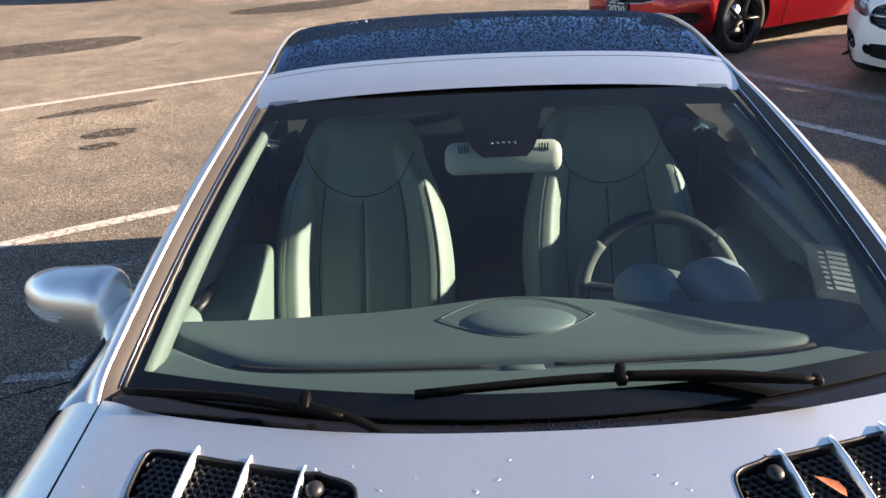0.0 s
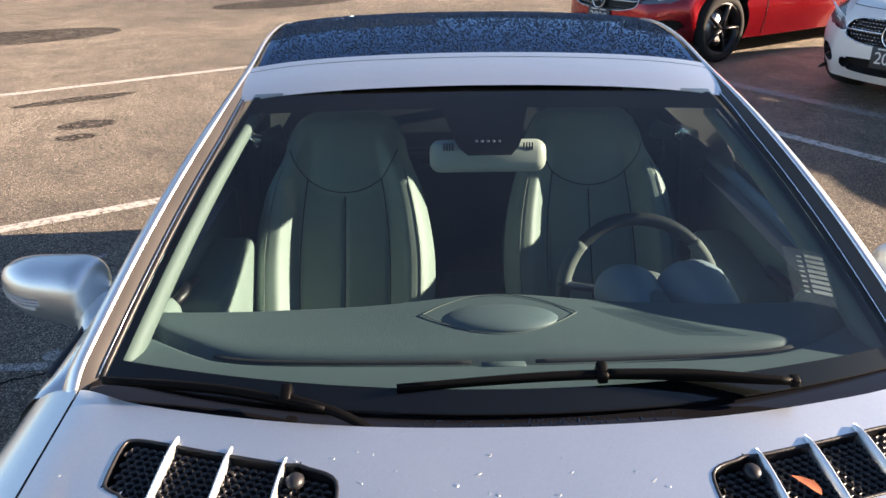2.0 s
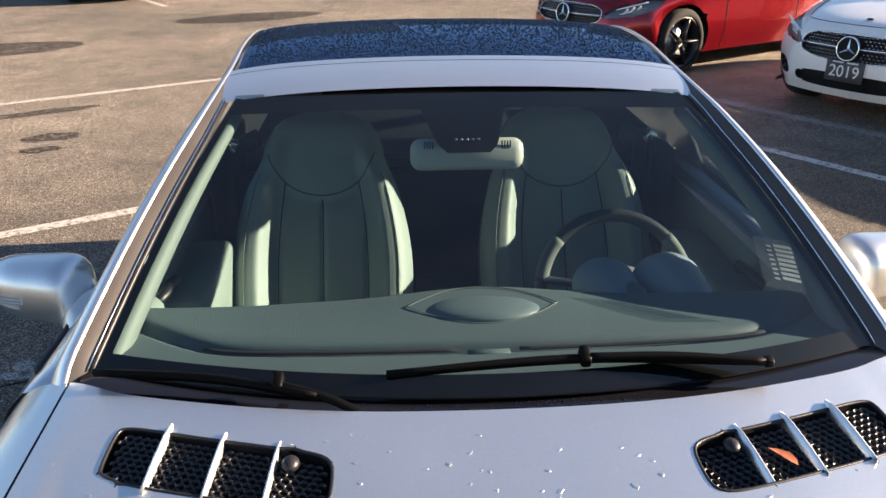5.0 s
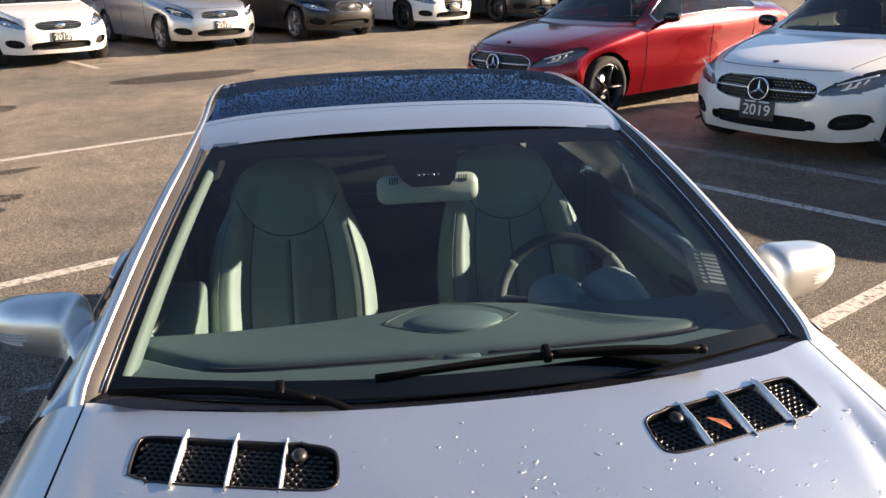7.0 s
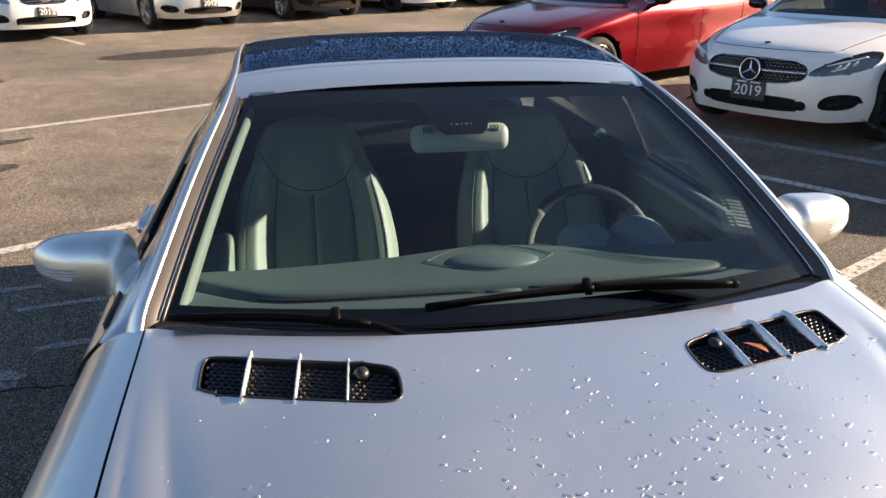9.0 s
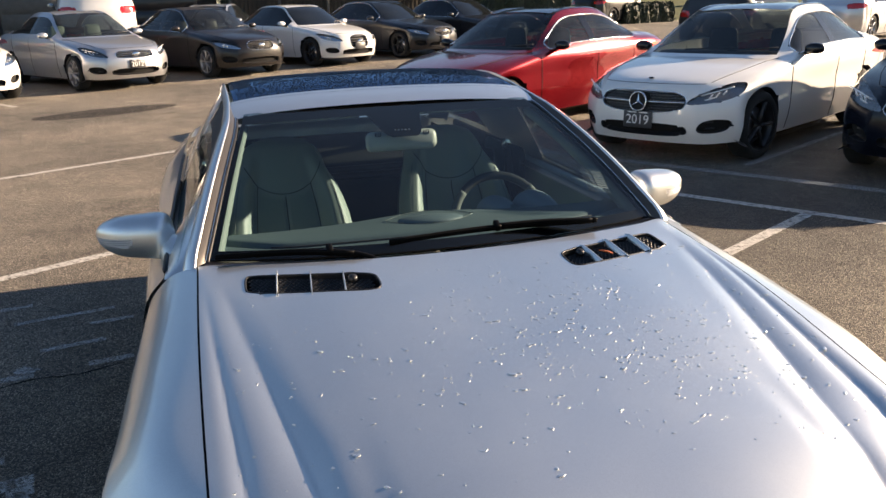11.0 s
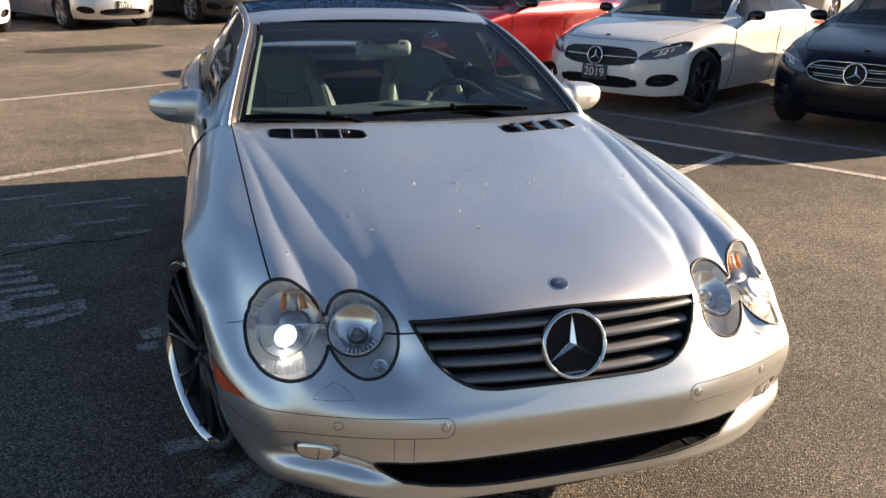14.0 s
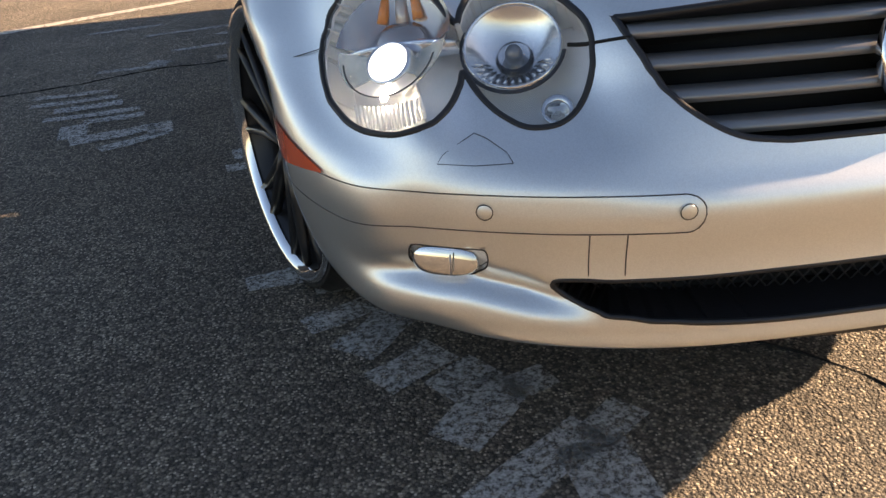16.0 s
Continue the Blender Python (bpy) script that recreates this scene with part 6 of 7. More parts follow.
# rear deck and tail
yy = np.linspace(3.84, 4.50, 14)
DK = np.stack([np.stack([np.linspace(-1, 1, 21) * ease([(r[0], r[1]) for r in REAR], min(y_, 4.45)), np.full(21, y_) - 0.0, ease([(3.84, 0.975), (4.1, 0.985), (4.35, 0.97), (4.50, 0.93)], y_) - 0.05 * np.linspace(-1, 1, 21) ** 4], -1) for y_ in yy], 0)
part("trunk_lid", cells(DK, np.ones((13, 20), bool)), M_SILVER, SLCAR)
part("rear_bumper", rbox(1.42, 0.16, 0.70, 0.06, 3, (0, 4.46, 0.56)), M_SILVER, SLCAR)
part("underbody", rbox(1.45, 3.9, 0.10, 0.03, 1, (0, 2.4, 0.22)), M_DARK, SLCAR)
part("engine_bay", rbox(1.0, 0.9, 0.35, 0.05, 1, (0, 0.85, 0.48)), M_DARK, SLCAR)
plan_ = [(-0.78, 0.64), (-0.755, 0.48), (-0.695, 0.35), (-0.63, 0.28), (-0.56, 0.23), (-0.46, 0.19), (-0.34, 0.16), (0, 0.15)]
plan_ = np.array(plan_ + [(-a, b) for a, b in plan_[-2::-1]])
UT = np.stack([np.stack([plan_[:, 0] * k, plan_[:, 1] + dy, np.full(len(plan_), z)], -1) for k, dy, z in ((0.985, -0.02, 0.262), (0.975, 0.0, 0.215), (0.955, 0.03, 0.165), (0.93, 0.08, 0.150), (0.90, 0.60, 0.160))], 0)
part("under_tray", cells(UT, np.ones((4, len(plan_) - 1), bool)), M_BLACK, SLCAR, "black plastic tray under the bumper")
part("under_lip", tube([(x_, 0.065 + 0.32 * x_ * x_, 0.232 + 0.01 * abs(x_)) for x_ in np.linspace(-0.42, 0.42, 17)], 0.018, 8, flat=0.8), M_BLACK, SLCAR)

# ---- inside of the roadster ----
M_LINING = plain("green_grey_pillar_lining", (0.17, 0.215, 0.19), rough=0.6, var=0.06, bump=0.2, bscale=420)
M_STITCH = plain("grey_stitching", (0.14, 0.165, 0.15), rough=0.8)


def front_seat(x0, y_off, label):
    seat = thing("leather_seat", label, "seat", group="front seats")
    seat.parent = SLCAR
    ax, nrm = np.array((0, 0.548, 0.836)), np.array((0, -0.836, 0.548))
    p0 = np.array((x0, 2.42 + y_off, 0.36))

    def pt(a, b, front=True):
        hw = ease([(-0.05, 0.235), (0.15, 0.252), (0.38, 0.255), (0.55, 0.222), (0.66, 0.185), (0.74, 0.165), (0.79, 0.12), (0.815, 0.05)], b)
        k = np.abs(a)
        bol = np.clip((k - 0.48) / 0.25, 0, 1)
        bol = bol * bol * (3 - 2 * bol) * np.clip((0.72 - b) / 0.16, 0, 1)
        d = 0.045 + 0.070 * bol - 0.06 * np.clip((k - 0.80) / 0.2, 0, 1) ** 2
        head = np.clip(1 - ((a * hw) / 0.165) ** 2 - ((b - 0.67) / 0.14) ** 2, 0, 1)
        d = d + 0.028 * head ** 0.6
        groove = np.exp(-((a * hw - 0.0) / 0.006) ** 2) * (b < 0.525) + np.exp(-((k * hw - 0.128) / 0.006) ** 2) * (b < 0.60)
        d = d - 0.009 * groove
        d = d * np.clip((0.82 - b) / 0.07, 0, 1) ** 0.5
        if not front:
            d = -0.05 * np.clip(1 - k ** 4, 0, 1) * np.clip((0.82 - b) / 0.1, 0, 1)
        return p0 + (a * hw)[..., None] * np.array((1, 0, 0)) + b[..., None] * ax + d[..., None] * nrm

    A, B = np.meshgrid(np.linspace(-1, 1, 81), np.linspace(-0.05, 0.815, 70))
    back = part("backrest", joined(cells(pt(A, B), np.ones((69, 80), bool)), cells(pt(A, B, False), np.ones((69, 80), bool), flip=True)), M_STONE, seat)
    for k in (-1, 1):
        part("seam", tube([pt(np.array(k * 0.128 / 0.255), np.array(b)) + nrm * 0.001 for b in np.linspace(0, 0.58, 16)], 0.0018, 5), M_SEAM, back)
        part("piping", tube([pt(np.array(k * 0.84), np.array(b)) + nrm * 0.002 for b in np.linspace(0.05, 0.60, 22)], 0.0014, 5), M_STITCH, back)
    part("seam", tube([pt(np.array(0.0), np.array(b)) + nrm * 0.001 for b in np.linspace(0, 0.53, 16)], 0.0022, 5), M_SEAM, back)
    arc = [(0.158 * math.sin(t), 0.695 - 0.155 * math.cos(t)) for t in np.linspace(-1.35, 1.35, 34)]
    part("headrest_seam", tube([pt(np.array(x / float(ease([(-0.05, 0.235), (0.15, 0.252), (0.38, 0.255), (0.55, 0.222), (0.66, 0.185), (0.74, 0.165), (0.79, 0.12), (0.815, 0.05)], b))), np.array(b)) + nrm * 0.001 for x, b in arc], 0.0017, 5), M_SEAM, back)
    part("cushion", moved(rbox(0.50, 0.50, 0.16, 0.05, 3), pose(x0, 2.27 + y_off, 0.36, 8)), M_STONE, seat)
    for k in (-1, 1):
        part("cushion_bolster", moved(ellipsoid(0.065, 0.25, 0.07, (0, 0, 0), 14, 10, 0.8), pose(x0 + k * 0.215, 2.25 + y_off, 0.42, 8)), M_STONE, seat)
    return seat


front_seat(-0.37, 0.0, "pale grey-green leather passenger seat with integral headrest")
front_seat(0.345, 0.04, "pale grey-green leather driver seat behind the steering wheel")

# dashboard: a broad shelf that dips behind the screen and rises to a crowned pad
cabin = part("cabin_floor", rbox(1.40, 1.75, 0.06, 0.02, 1, (0, 2.35, 0.285)), M_CARPET, SLCAR)
xs = np.linspace(-0.665, 0.665, 121)
rows_ = []
for q in np.linspace(0, 1, 72):
    y = 1.49 + 0.33 * q + 0.27 * xs * xs * (1 - q) - 0.05 * np.clip(np.abs(xs) - 0.35, 0, 1) * q
    y = y + 0.03 * np.exp(-(xs / 0.16) ** 2) * q
    # a front shelf, a slot, then a padded lip that curls back at both ends
    bend = np.abs(xs) - 0.50
    lip = 1.616 + 0.05 * xs * xs + 0.35 * (np.sqrt(bend * bend + 0.004) + bend)
    e = y - lip
    z = 0.914 - 0.020 * np.clip((1.60 - y) / 0.1, 0, 1) ** 2
    z = z - 0.016 * np.exp(-((e + 0.007) / 0.006) ** 2)
    z = z + 0.013 * (1 - np.exp(-np.clip(e, 0, 1) / 0.010)) - 0.05 * np.clip(e, 0, 1)
    z = z + 0.016 * np.exp(-(xs / 0.26) ** 2) * np.clip(e / 0.16, 0, 1)
    z = z - 0.16 * np.clip((q - 0.94) / 0.06, 0, 1) ** 2
    rows_.append(np.stack([xs, y, z], -1))
DB = np.stack(rows_, 0)
dash = part("dashboard", cells(DB, np.ones((71, 120), bool)), M_DASH, SLCAR, "grey-green padded dashboard with centre speaker")
face = [DB[-1], DB[-1] + np.array((0, 0.04, -0.10)), DB[-1] + np.array((0, -0.02, -0.35))]
part("dash_face", cells(np.stack(face, 0), np.ones((2, 120), bool)), M_DASH, dash)
part("speaker_grille", moved(ellipsoid(0.112, 0.060, 0.019, (0, 0, 0), 28, 10), pose(0, 1.742, 0.9250, -6)), plain("ribbed_speaker", (0.13, 0.18, 0.195), rough=0.5, var=0.05), dash)
eye_ = [(0.142 * k, 0.072 * (1 - k * k)) for k in np.linspace(-1, 1, 25)]
eye_ += [(x_, -y_) for x_, y_ in eye_[-2:0:-1]]
part("speaker_rim", moved(tube([(x_, y_, 0) for x_, y_ in eye_], 0.0011, 5, True), pose(0, 1.750, 0.9330, 2)), M_STITCH, dash)
for a, b in ((-0.50, -0.06), (0.05, 0.50)):
    part("defroster_slot", tube([(q, 1.608 + 0.05 * q * q + 0.35 * (math.sqrt((abs(q) - 0.50) ** 2 + 0.004) + abs(q) - 0.50), 0.9155) for q in np.linspace(a, b, 22)], 0.0065, 6, flat=0.45), M_DARK, dash)
part("sensor_pod", rbox(0.075, 0.016, 0.006, 0.002, 1, (-0.005, 1.604, 0.913)), M_DASH, dash)
# instrument hood: two humps behind the wheel
# colour raised and blued for the sky veil seen over the hood
M_HOODGREY = plain("sky_veiled_hood", (0.23, 0.295, 0.335), rough=0.5, var=0.05, bump=0.15, bscale=500)
for x0, r in ((0.276, 0.070), (0.412, 0.080)):
    pts = [(x0 + 0.028 * q, 1.985 - 0.20 * q, 0.876 + 0.004 * math.sin(q * 3)) for q in np.linspace(0, 1, 18)]
    part("instrument_hood", tube(pts, lambda s, r=r: r * (max(0.02, 1 - (1 - min(1, s / 0.22)) ** 2.2) ** 0.5) * (1 - 0.62 * max(0, s - 0.25) ** 1.1) * (1.0 if s < 0.9 else max(0.12, (1 - ((s - 0.9) / 0.1) ** 2) ** 0.5)), 22, flat=0.82), M_HOODGREY, dash)
part("column_shroud", moved(ellipsoid(0.030, 0.06, 0.028, (0, 0, 0), 18, 10), pose(0.315, 1.845, 0.895, -10)), M_DASH, dash)
# steering wheel
sw = thing("steering_wheel", "grey leather-rimmed steering wheel", "steering wheel", pose(0.338, 2.045, 0.815, 0, 0, 0))
sw.parent = SLCAR
tl = pose(0, 0, 0, -28)
R_ = 0.170
part("rim", moved(tube([(R_ * math.cos(a), 0, R_ * math.sin(a)) for a in np.linspace(0, 2 * math.pi, 49)], 0.0155, 12, True), tl), plain("dark_leather_rim", (0.03, 0.036, 0.038), rough=0.35, bump=0.2), sw)
part("hub", moved(ellipsoid(0.075, 0.035, 0.065, (0, -0.005, -0.01), 20, 12, 0.8), tl), plain("grey_hub", (0.16, 0.19, 0.19), rough=0.5), sw)
for a in (0.15, math.pi - 0.15, -math.pi / 2 - 0.25, -math.pi / 2 + 0.25):
    part("spoke", moved(tube([(0.05 * math.cos(a), 0, 0.05 * math.sin(a)), (0.11 * math.cos(a), -0.005, 0.11 * math.sin(a)), (R_ * math.cos(a), 0, R_ * math.sin(a))], 0.016, 8, flat=0.6), tl), M_ALLOY, sw)
for a0 in (0.12, math.pi - 0.75):
    part("rim_inlay", moved(tube([(R_ * math.cos(a), -0.001, R_ * math.sin(a)) for a in np.linspace(a0, a0 + 0.63, 10)], 0.0160, 12), tl), M_STITCH, sw)
# console, tunnel, rear bulkhead, doors
part("centre_console", rbox(0.22, 0.85, 0.20, 0.04, 3, (0, 2.28, 0.42)), plain("dark_console", (0.04, 0.046, 0.05), rough=0.5, bump=0.15), SLCAR)
part("armrest", rbox(0.20, 0.36, 0.07, 0.03, 3, (0, 2.52, 0.545)), plain("dark_armrest", (0.045, 0.05, 0.055), rough=0.55, bump=0.2), SLCAR)
part("rear_bulkhead", moved(rbox(1.36, 0.08, 0.55, 0.03, 2), pose(0, 3.03, 0.52, -12)), plain("slate_trim", (0.05, 0.058, 0.062), rough=0.8, bump=0.3), SLCAR)
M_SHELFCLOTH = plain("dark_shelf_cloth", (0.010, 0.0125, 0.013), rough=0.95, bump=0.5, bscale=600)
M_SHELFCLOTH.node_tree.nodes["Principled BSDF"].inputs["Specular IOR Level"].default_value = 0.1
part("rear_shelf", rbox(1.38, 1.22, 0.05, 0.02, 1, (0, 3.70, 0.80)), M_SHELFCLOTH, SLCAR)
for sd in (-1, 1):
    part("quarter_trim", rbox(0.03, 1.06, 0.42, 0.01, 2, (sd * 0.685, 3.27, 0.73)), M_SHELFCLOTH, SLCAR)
part("wind_screen_bar", tube([(-0.52, 2.98, 0.80), (-0.48, 2.99, 0.86), (0.48, 2.99, 0.86), (0.52, 2.98, 0.80)], 0.016, 8), M_BLACK, SLCAR)
for sd in (-1, 1):
    trim = part("door_trim", rbox(0.06, 1.25, 0.42, 0.03, 3, (sd * 0.765, 2.28, 0.655)), M_STONE, SLCAR)
    # pad colour lightened to stand for sky light along the door top
    part("upper_pad", tube([(sd * 0.752, y, 0.868) for y in np.linspace(1.70, 2.92, 9)], 0.030, 8, flat=0.7), plain("sky_lifted_pad", (0.25, 0.31, 0.335), rough=0.6), trim)
    part("arm_rest", rbox(0.12, 0.42, 0.20, 0.022, 3, (sd * 0.676, 2.36, 0.655)), M_STONE, trim)
    part("pull_handle", tube([(sd * 0.715, 2.04, 0.79), (sd * 0.685, 2.08, 0.815), (sd * 0.685, 2.18, 0.805), (sd * 0.715, 2.23, 0.77)], 0.013, 8), M_BLACK, trim)
    part("speaker_pod", ellipsoid(0.05, 0.10, 0.06, (sd * 0.70, 1.92, 0.81), 16, 10, 0.8), M_STONE, trim)
    part("pillar_lining", tube(screen_pt(np.full(16, sd * 0.990), np.linspace(0.02, 0.92, 16)) + np.array((0, 0.016, -0.036)), lambda s: 0.021 - 0.009 * s, 10, flat=1.2), M_LINING, SLCAR)
    hoop = part("belt_tower", tube([(sd * 0.655, 2.97, 0.60), (sd * 0.655, 2.96, 0.86), (sd * 0.635, 2.93, 0.93), (sd * 0.58, 2.93, 0.95)], 0.028, 8), plain("belt_tower_trim", (0.09, 0.105, 0.105), rough=0.6), SLCAR)
    part("belt_guide", moved(rbox(0.07, 0.03, 0.05, 0.01, 2), pose(sd * 0.665, 2.86, 0.945, 0, 20, 0)), M_CHROME, hoop)
    part("belt", tube([(sd * 0.66, 2.85, 0.94), (sd * 0.655, 2.78, 0.75), (sd * 0.65, 2.62, 0.42)], 0.022, 6, flat=0.12), plain("dark_webbing", (0.04, 0.045, 0.045), rough=0.9), hoop)
    part("sun_visor", moved(rbox(0.40, 0.15, 0.02, 0.008, 2), pose(sd * 0.30, 2.43, 1.195, 12)), M_STONE, SLCAR)
# interior mirror and the black sensor pod above it
rm = part("rear_view_mirror", moved(rbox(0.252, 0.055, 0.070, 0.024, 4), pose(0.002, 2.125, 1.118, -12)), plain("pale_mirror_shell", (0.50, 0.53, 0.46), rough=0.45, var=0.05), SLCAR, "pale grey-green interior mirror with slots")
for x0 in (-0.085, 0.085):
    for k in range(4):
        part("slot", moved(rbox(0.003, 0.003, 0.016, 0, 1, (x0 + k * 0.006 - 0.01, -0.027, 0.022)), pose(0.002, 2.125, 1.118, -12)), M_DARK, rm)
part("mirror_glass", moved(rbox(0.235, 0.002, 0.056, 0.0, 1, (0, 0.028, 0)), pose(0.002, 2.125, 1.118, -12)), M_CHROME, rm)
qs_ = np.linspace(0, 1, 11)
pod = np.stack([screen_pt(np.linspace(-1, 1, 15) * (0.25 - 0.12 * min(1, q * 1.3) ** 0.7 - 0.05 * (max(0, q - 0.75) / 0.25) ** 2), np.full(15, 0.975 - 0.30 * q)) - np.array((0, 0, 0.007)) for q in qs_], 0)
part("sensor_housing", cells(pod, np.ones((10, 14), bool)), M_FRIT, SLCAR)
for k in range(5):
    p = screen_pt(np.array(-0.045 + 0.022 * k), np.array(0.72))
    part("led", ellipsoid(0.004, 0.004, 0.003, (float(p[0]), float(p[1]) + 0.004, float(p[2]) - 0.003), 8, 5), M_ALLOY, SLCAR)
# inspection sticker on the glass, with bars for its print
def on_glass(px, py, lift):
    # (a, b) on the screen for a plan place
    b = 0.5
    for _ in range(20):
        w = 0.672 * (1 - b) + 0.512 * b
        yb, yt = 1.455 + 0.30 * px * px, 2.350 - 0.12 * px * px
        b = (py - yb + 0.012 * math.sin(math.pi * b)) / (yt - yb)
    p = screen_pt(np.array(px / (0.672 * (1 - b) + 0.512 * b)), np.array(b))
    return p + np.array((0, -0.35, 0.93)) * lift


def glass_quad(cx, cy, w, h, lift, ang=0.0, skew=0.0):
    vs_ = []
    for a, b in ((-1, -1), (1, -1), (1, 1), (-1, 1)):
        dx, dy = a * w / 2, b * h / 2
        x = dx * math.cos(ang) - dy * math.sin(ang)
        y = dx * math.sin(ang) + dy * math.cos(ang)
        vs_.append(tuple(on_glass(cx + x, cy + y, lift)))
    return vs_, [(0, 1, 2, 3)]


M_PRINT = clear_glass("pale_print_film", (0.9, 0.9, 0.9), haze=0.42)
stk = part("windscreen_sticker", glass_quad(0.555, 1.735, 0.075, 0.115, -0.002, -0.12), clear_glass("sticker_film", (0.75, 0.8, 0.8), haze=0.06), SLCAR, "small clear sticker with white print bars")
for k in range(8):
    part("print_bar", glass_quad(0.568 + 0.0012 * k, 1.70 + k * 0.0105, 0.034, 0.007, -0.001, -0.12), M_PRINT, stk)
    part("print_mark", glass_quad(0.540 + 0.0012 * k, 1.70 + k * 0.0105, 0.010, 0.004, -0.001, -0.12), M_PRINT, stk)
# cowl panel, wipers
xs = np.linspace(-0.69, 0.69, 41)
CW = np.stack([np.stack([xs * k, 1.425 + 0.29 * xs * xs + dy, np.full(41, z)], -1) for dy, z, k in ((-0.02, 0.900, 0.99), (0.015, 0.906, 1.0), (0.05, 0.908, 0.97), (0.08, 0.903, 0.95))], 0)
part("cowl_panel", cells(CW, np.ones((3, 40), bool)), M_GLOSSBLACK, SLCAR, "black plastic cowl panel under the wipers")


def wiper(blade, arm, bracket):
    """A wiper from the points of its blade, of its arm, and of the bracket that joins them."""
    def curve(p, n=14):
        t = np.linspace(0, len(p) - 1, n)
        return np.stack([ease([(i, q[k]) for i, q in enumerate(p)], t) for k in range(3)], -1)
    b = curve(blade)
    w = part("wiper", tube(b, 0.0070, 8, flat=0.8), M_WIPER, SLCAR, "black windscreen wiper")
    part("spoiler", tube(b + np.array((0, -0.005, 0.007)), lambda s: 0.0045 + 0.003 * math.sin(math.pi * s), 6), M_WIPER, w)
    part("arm", tube(curve(arm), 0.0095, 8, flat=0.7), M_WIPER, w)
    part("bracket", moved(rbox(0.018, 0.034, 0.022, 0.005, 2), pose(*bracket, 20)), M_WIPER, w)
    part("end_cap", moved(rbox(0.016, 0.018, 0.015, 0.004, 2), pose(*arm[-1], 10)), M_WIPER, w)


wiper([(-0.182, 1.505, 0.934), (0.14, 1.521, 0.940), (0.435, 1.498, 0.938)], [(0.142, 1.512, 0.952), (0.29, 1.506, 0.952), (0.437, 1.488, 0.946)], (0.142, 1.517, 0.950))
wiper([(-0.655, 1.552, 0.928), (-0.45, 1.510, 0.931), (-0.29, 1.460, 0.926)], [(-0.352, 1.484, 0.937), (-0.27, 1.456, 0.925), (-0.20, 1.428, 0.900)], (-0.352, 1.488, 0.938))

# ---- beyond the cars ----
M_GRASS = plain("dry_grass", (0.075, 0.085, 0.025), rough=0.95, var=0.35, scale=1.5, bump=0.8, bscale=40)
M_HEDGE = plain("evergreen_leaf", (0.018, 0.028, 0.014), rough=0.7, var=0.4, scale=8)
M_BOARD = plain("weathered_board", (0.040, 0.032, 0.022), rough=0.85, var=0.2, scale=4, bump=0.4, bscale=60)
M_SIDING = plain("dark_siding", (0.035, 0.036, 0.04), rough=0.7, var=0.2)
M_CONCRETE = plain("pale_concrete", (0.12, 0.115, 0.105), rough=0.9, var=0.12, bump=0.3, bscale=60)
M_BARK = plain("bark", (0.06, 0.045, 0.03), rough=0.95, var=0.3, bump=0.8, bscale=30)
rng = random.Random(7)


def lawn(name, corners, z, label):
    n = 24
    c = [np.array(q, float) for q in corners]
    G = np.zeros((n + 1, n + 1, 3))
    for j in range(n + 1):
        for i in range(n + 1):
            a, b = i / n, j / n
            p = c[0] * (1 - a) * (1 - b) + c[1] * a * (1 - b) + c[2] * a * b + c[3] * (1 - a) * b
            edge = min(a, 1 - a, b, 1 - b)
            G[j, i] = (p[0], p[1], z + 6.5 * b + 0.08 * min(1, edge * 8) + 0.05 * noise.noise(Vector((p[0], p[1], 0))))
    tagged(part(name, cells(G, np.ones((n, n), bool)), M_GRASS), label, "grass", kind="structure")


lawn("lawn", [(8, 36), (60, 36), (90, 75), (8, 70)], 0.22, "dry yellow-green grass bank beyond the lot")


def hedge(x0, y0, x1, y1, h, w, n, label):
    verts, faces = [], []
    d = np.array((x1 - x0, y1 - y0))
    L = np.linalg.norm(d)
    d = d / L
    s = np.array((-d[1], d[0]))
    for k in range(n):
        t, a = rng.random(), rng.uniform(-1, 1)
        z = h * rng.random() ** 0.8
        bul = (0.8 + 0.25 * math.sin(t * 17) + 0.15 * math.sin(t * 41 + z * 3)) * (1 - 0.3 * (z / h) ** 3)
        p = np.array((x0, y0)) + d * L * t + s * a * w * bul
        c = Vector((p[0], p[1], z + float(ground_z(p[0], p[1]))))
        r = rng.uniform(0.05, 0.13)
        m = Euler((rng.uniform(0, 6), rng.uniform(0, 6), rng.uniform(0, 6))).to_matrix()
        k0 = len(verts)
        for q in ((-1, 0, 0), (0, -0.45, 0.1), (1, 0, 0), (0, 0.45, 0.1)):
            verts.append(tuple(c + m @ (Vector(q) * r)))
        faces.append((k0, k0 + 1, k0 + 2, k0 + 3))
    # dense inner growth
    m0 = len(verts)
    for k in range(25):
        c = np.array((x0, y0)) + d * L * (0.02 + 0.96 * k / 24)
        for q, (b, z) in enumerate(((-0.55, 0.0), (-0.6, h * 0.5), (-0.35, h * 0.93), (0.35, h * 0.93), (0.6, h * 0.5), (0.55, 0.0))):
            b = b * w * (1 + 0.25 * math.sin(k * 1.3 + q))
            p = c + s * b
            verts.append((p[0], p[1], z * (1 + 0.03 * math.sin(k * 2.1)) + float(ground_z(p[0], p[1]))))
    for k in range(24):
        for q in range(5):
            a = m0 + k * 6 + q
            faces.append((a, a + 1, a + 7, a + 6))
    faces += [tuple(m0 + q for q in range(6)), tuple(m0 + 144 + q for q in range(6))]
    ob = part("hedge", (verts, faces), M_HEDGE, smooth=False)
    tagged(ob, label, "hedge", kind="stuff")


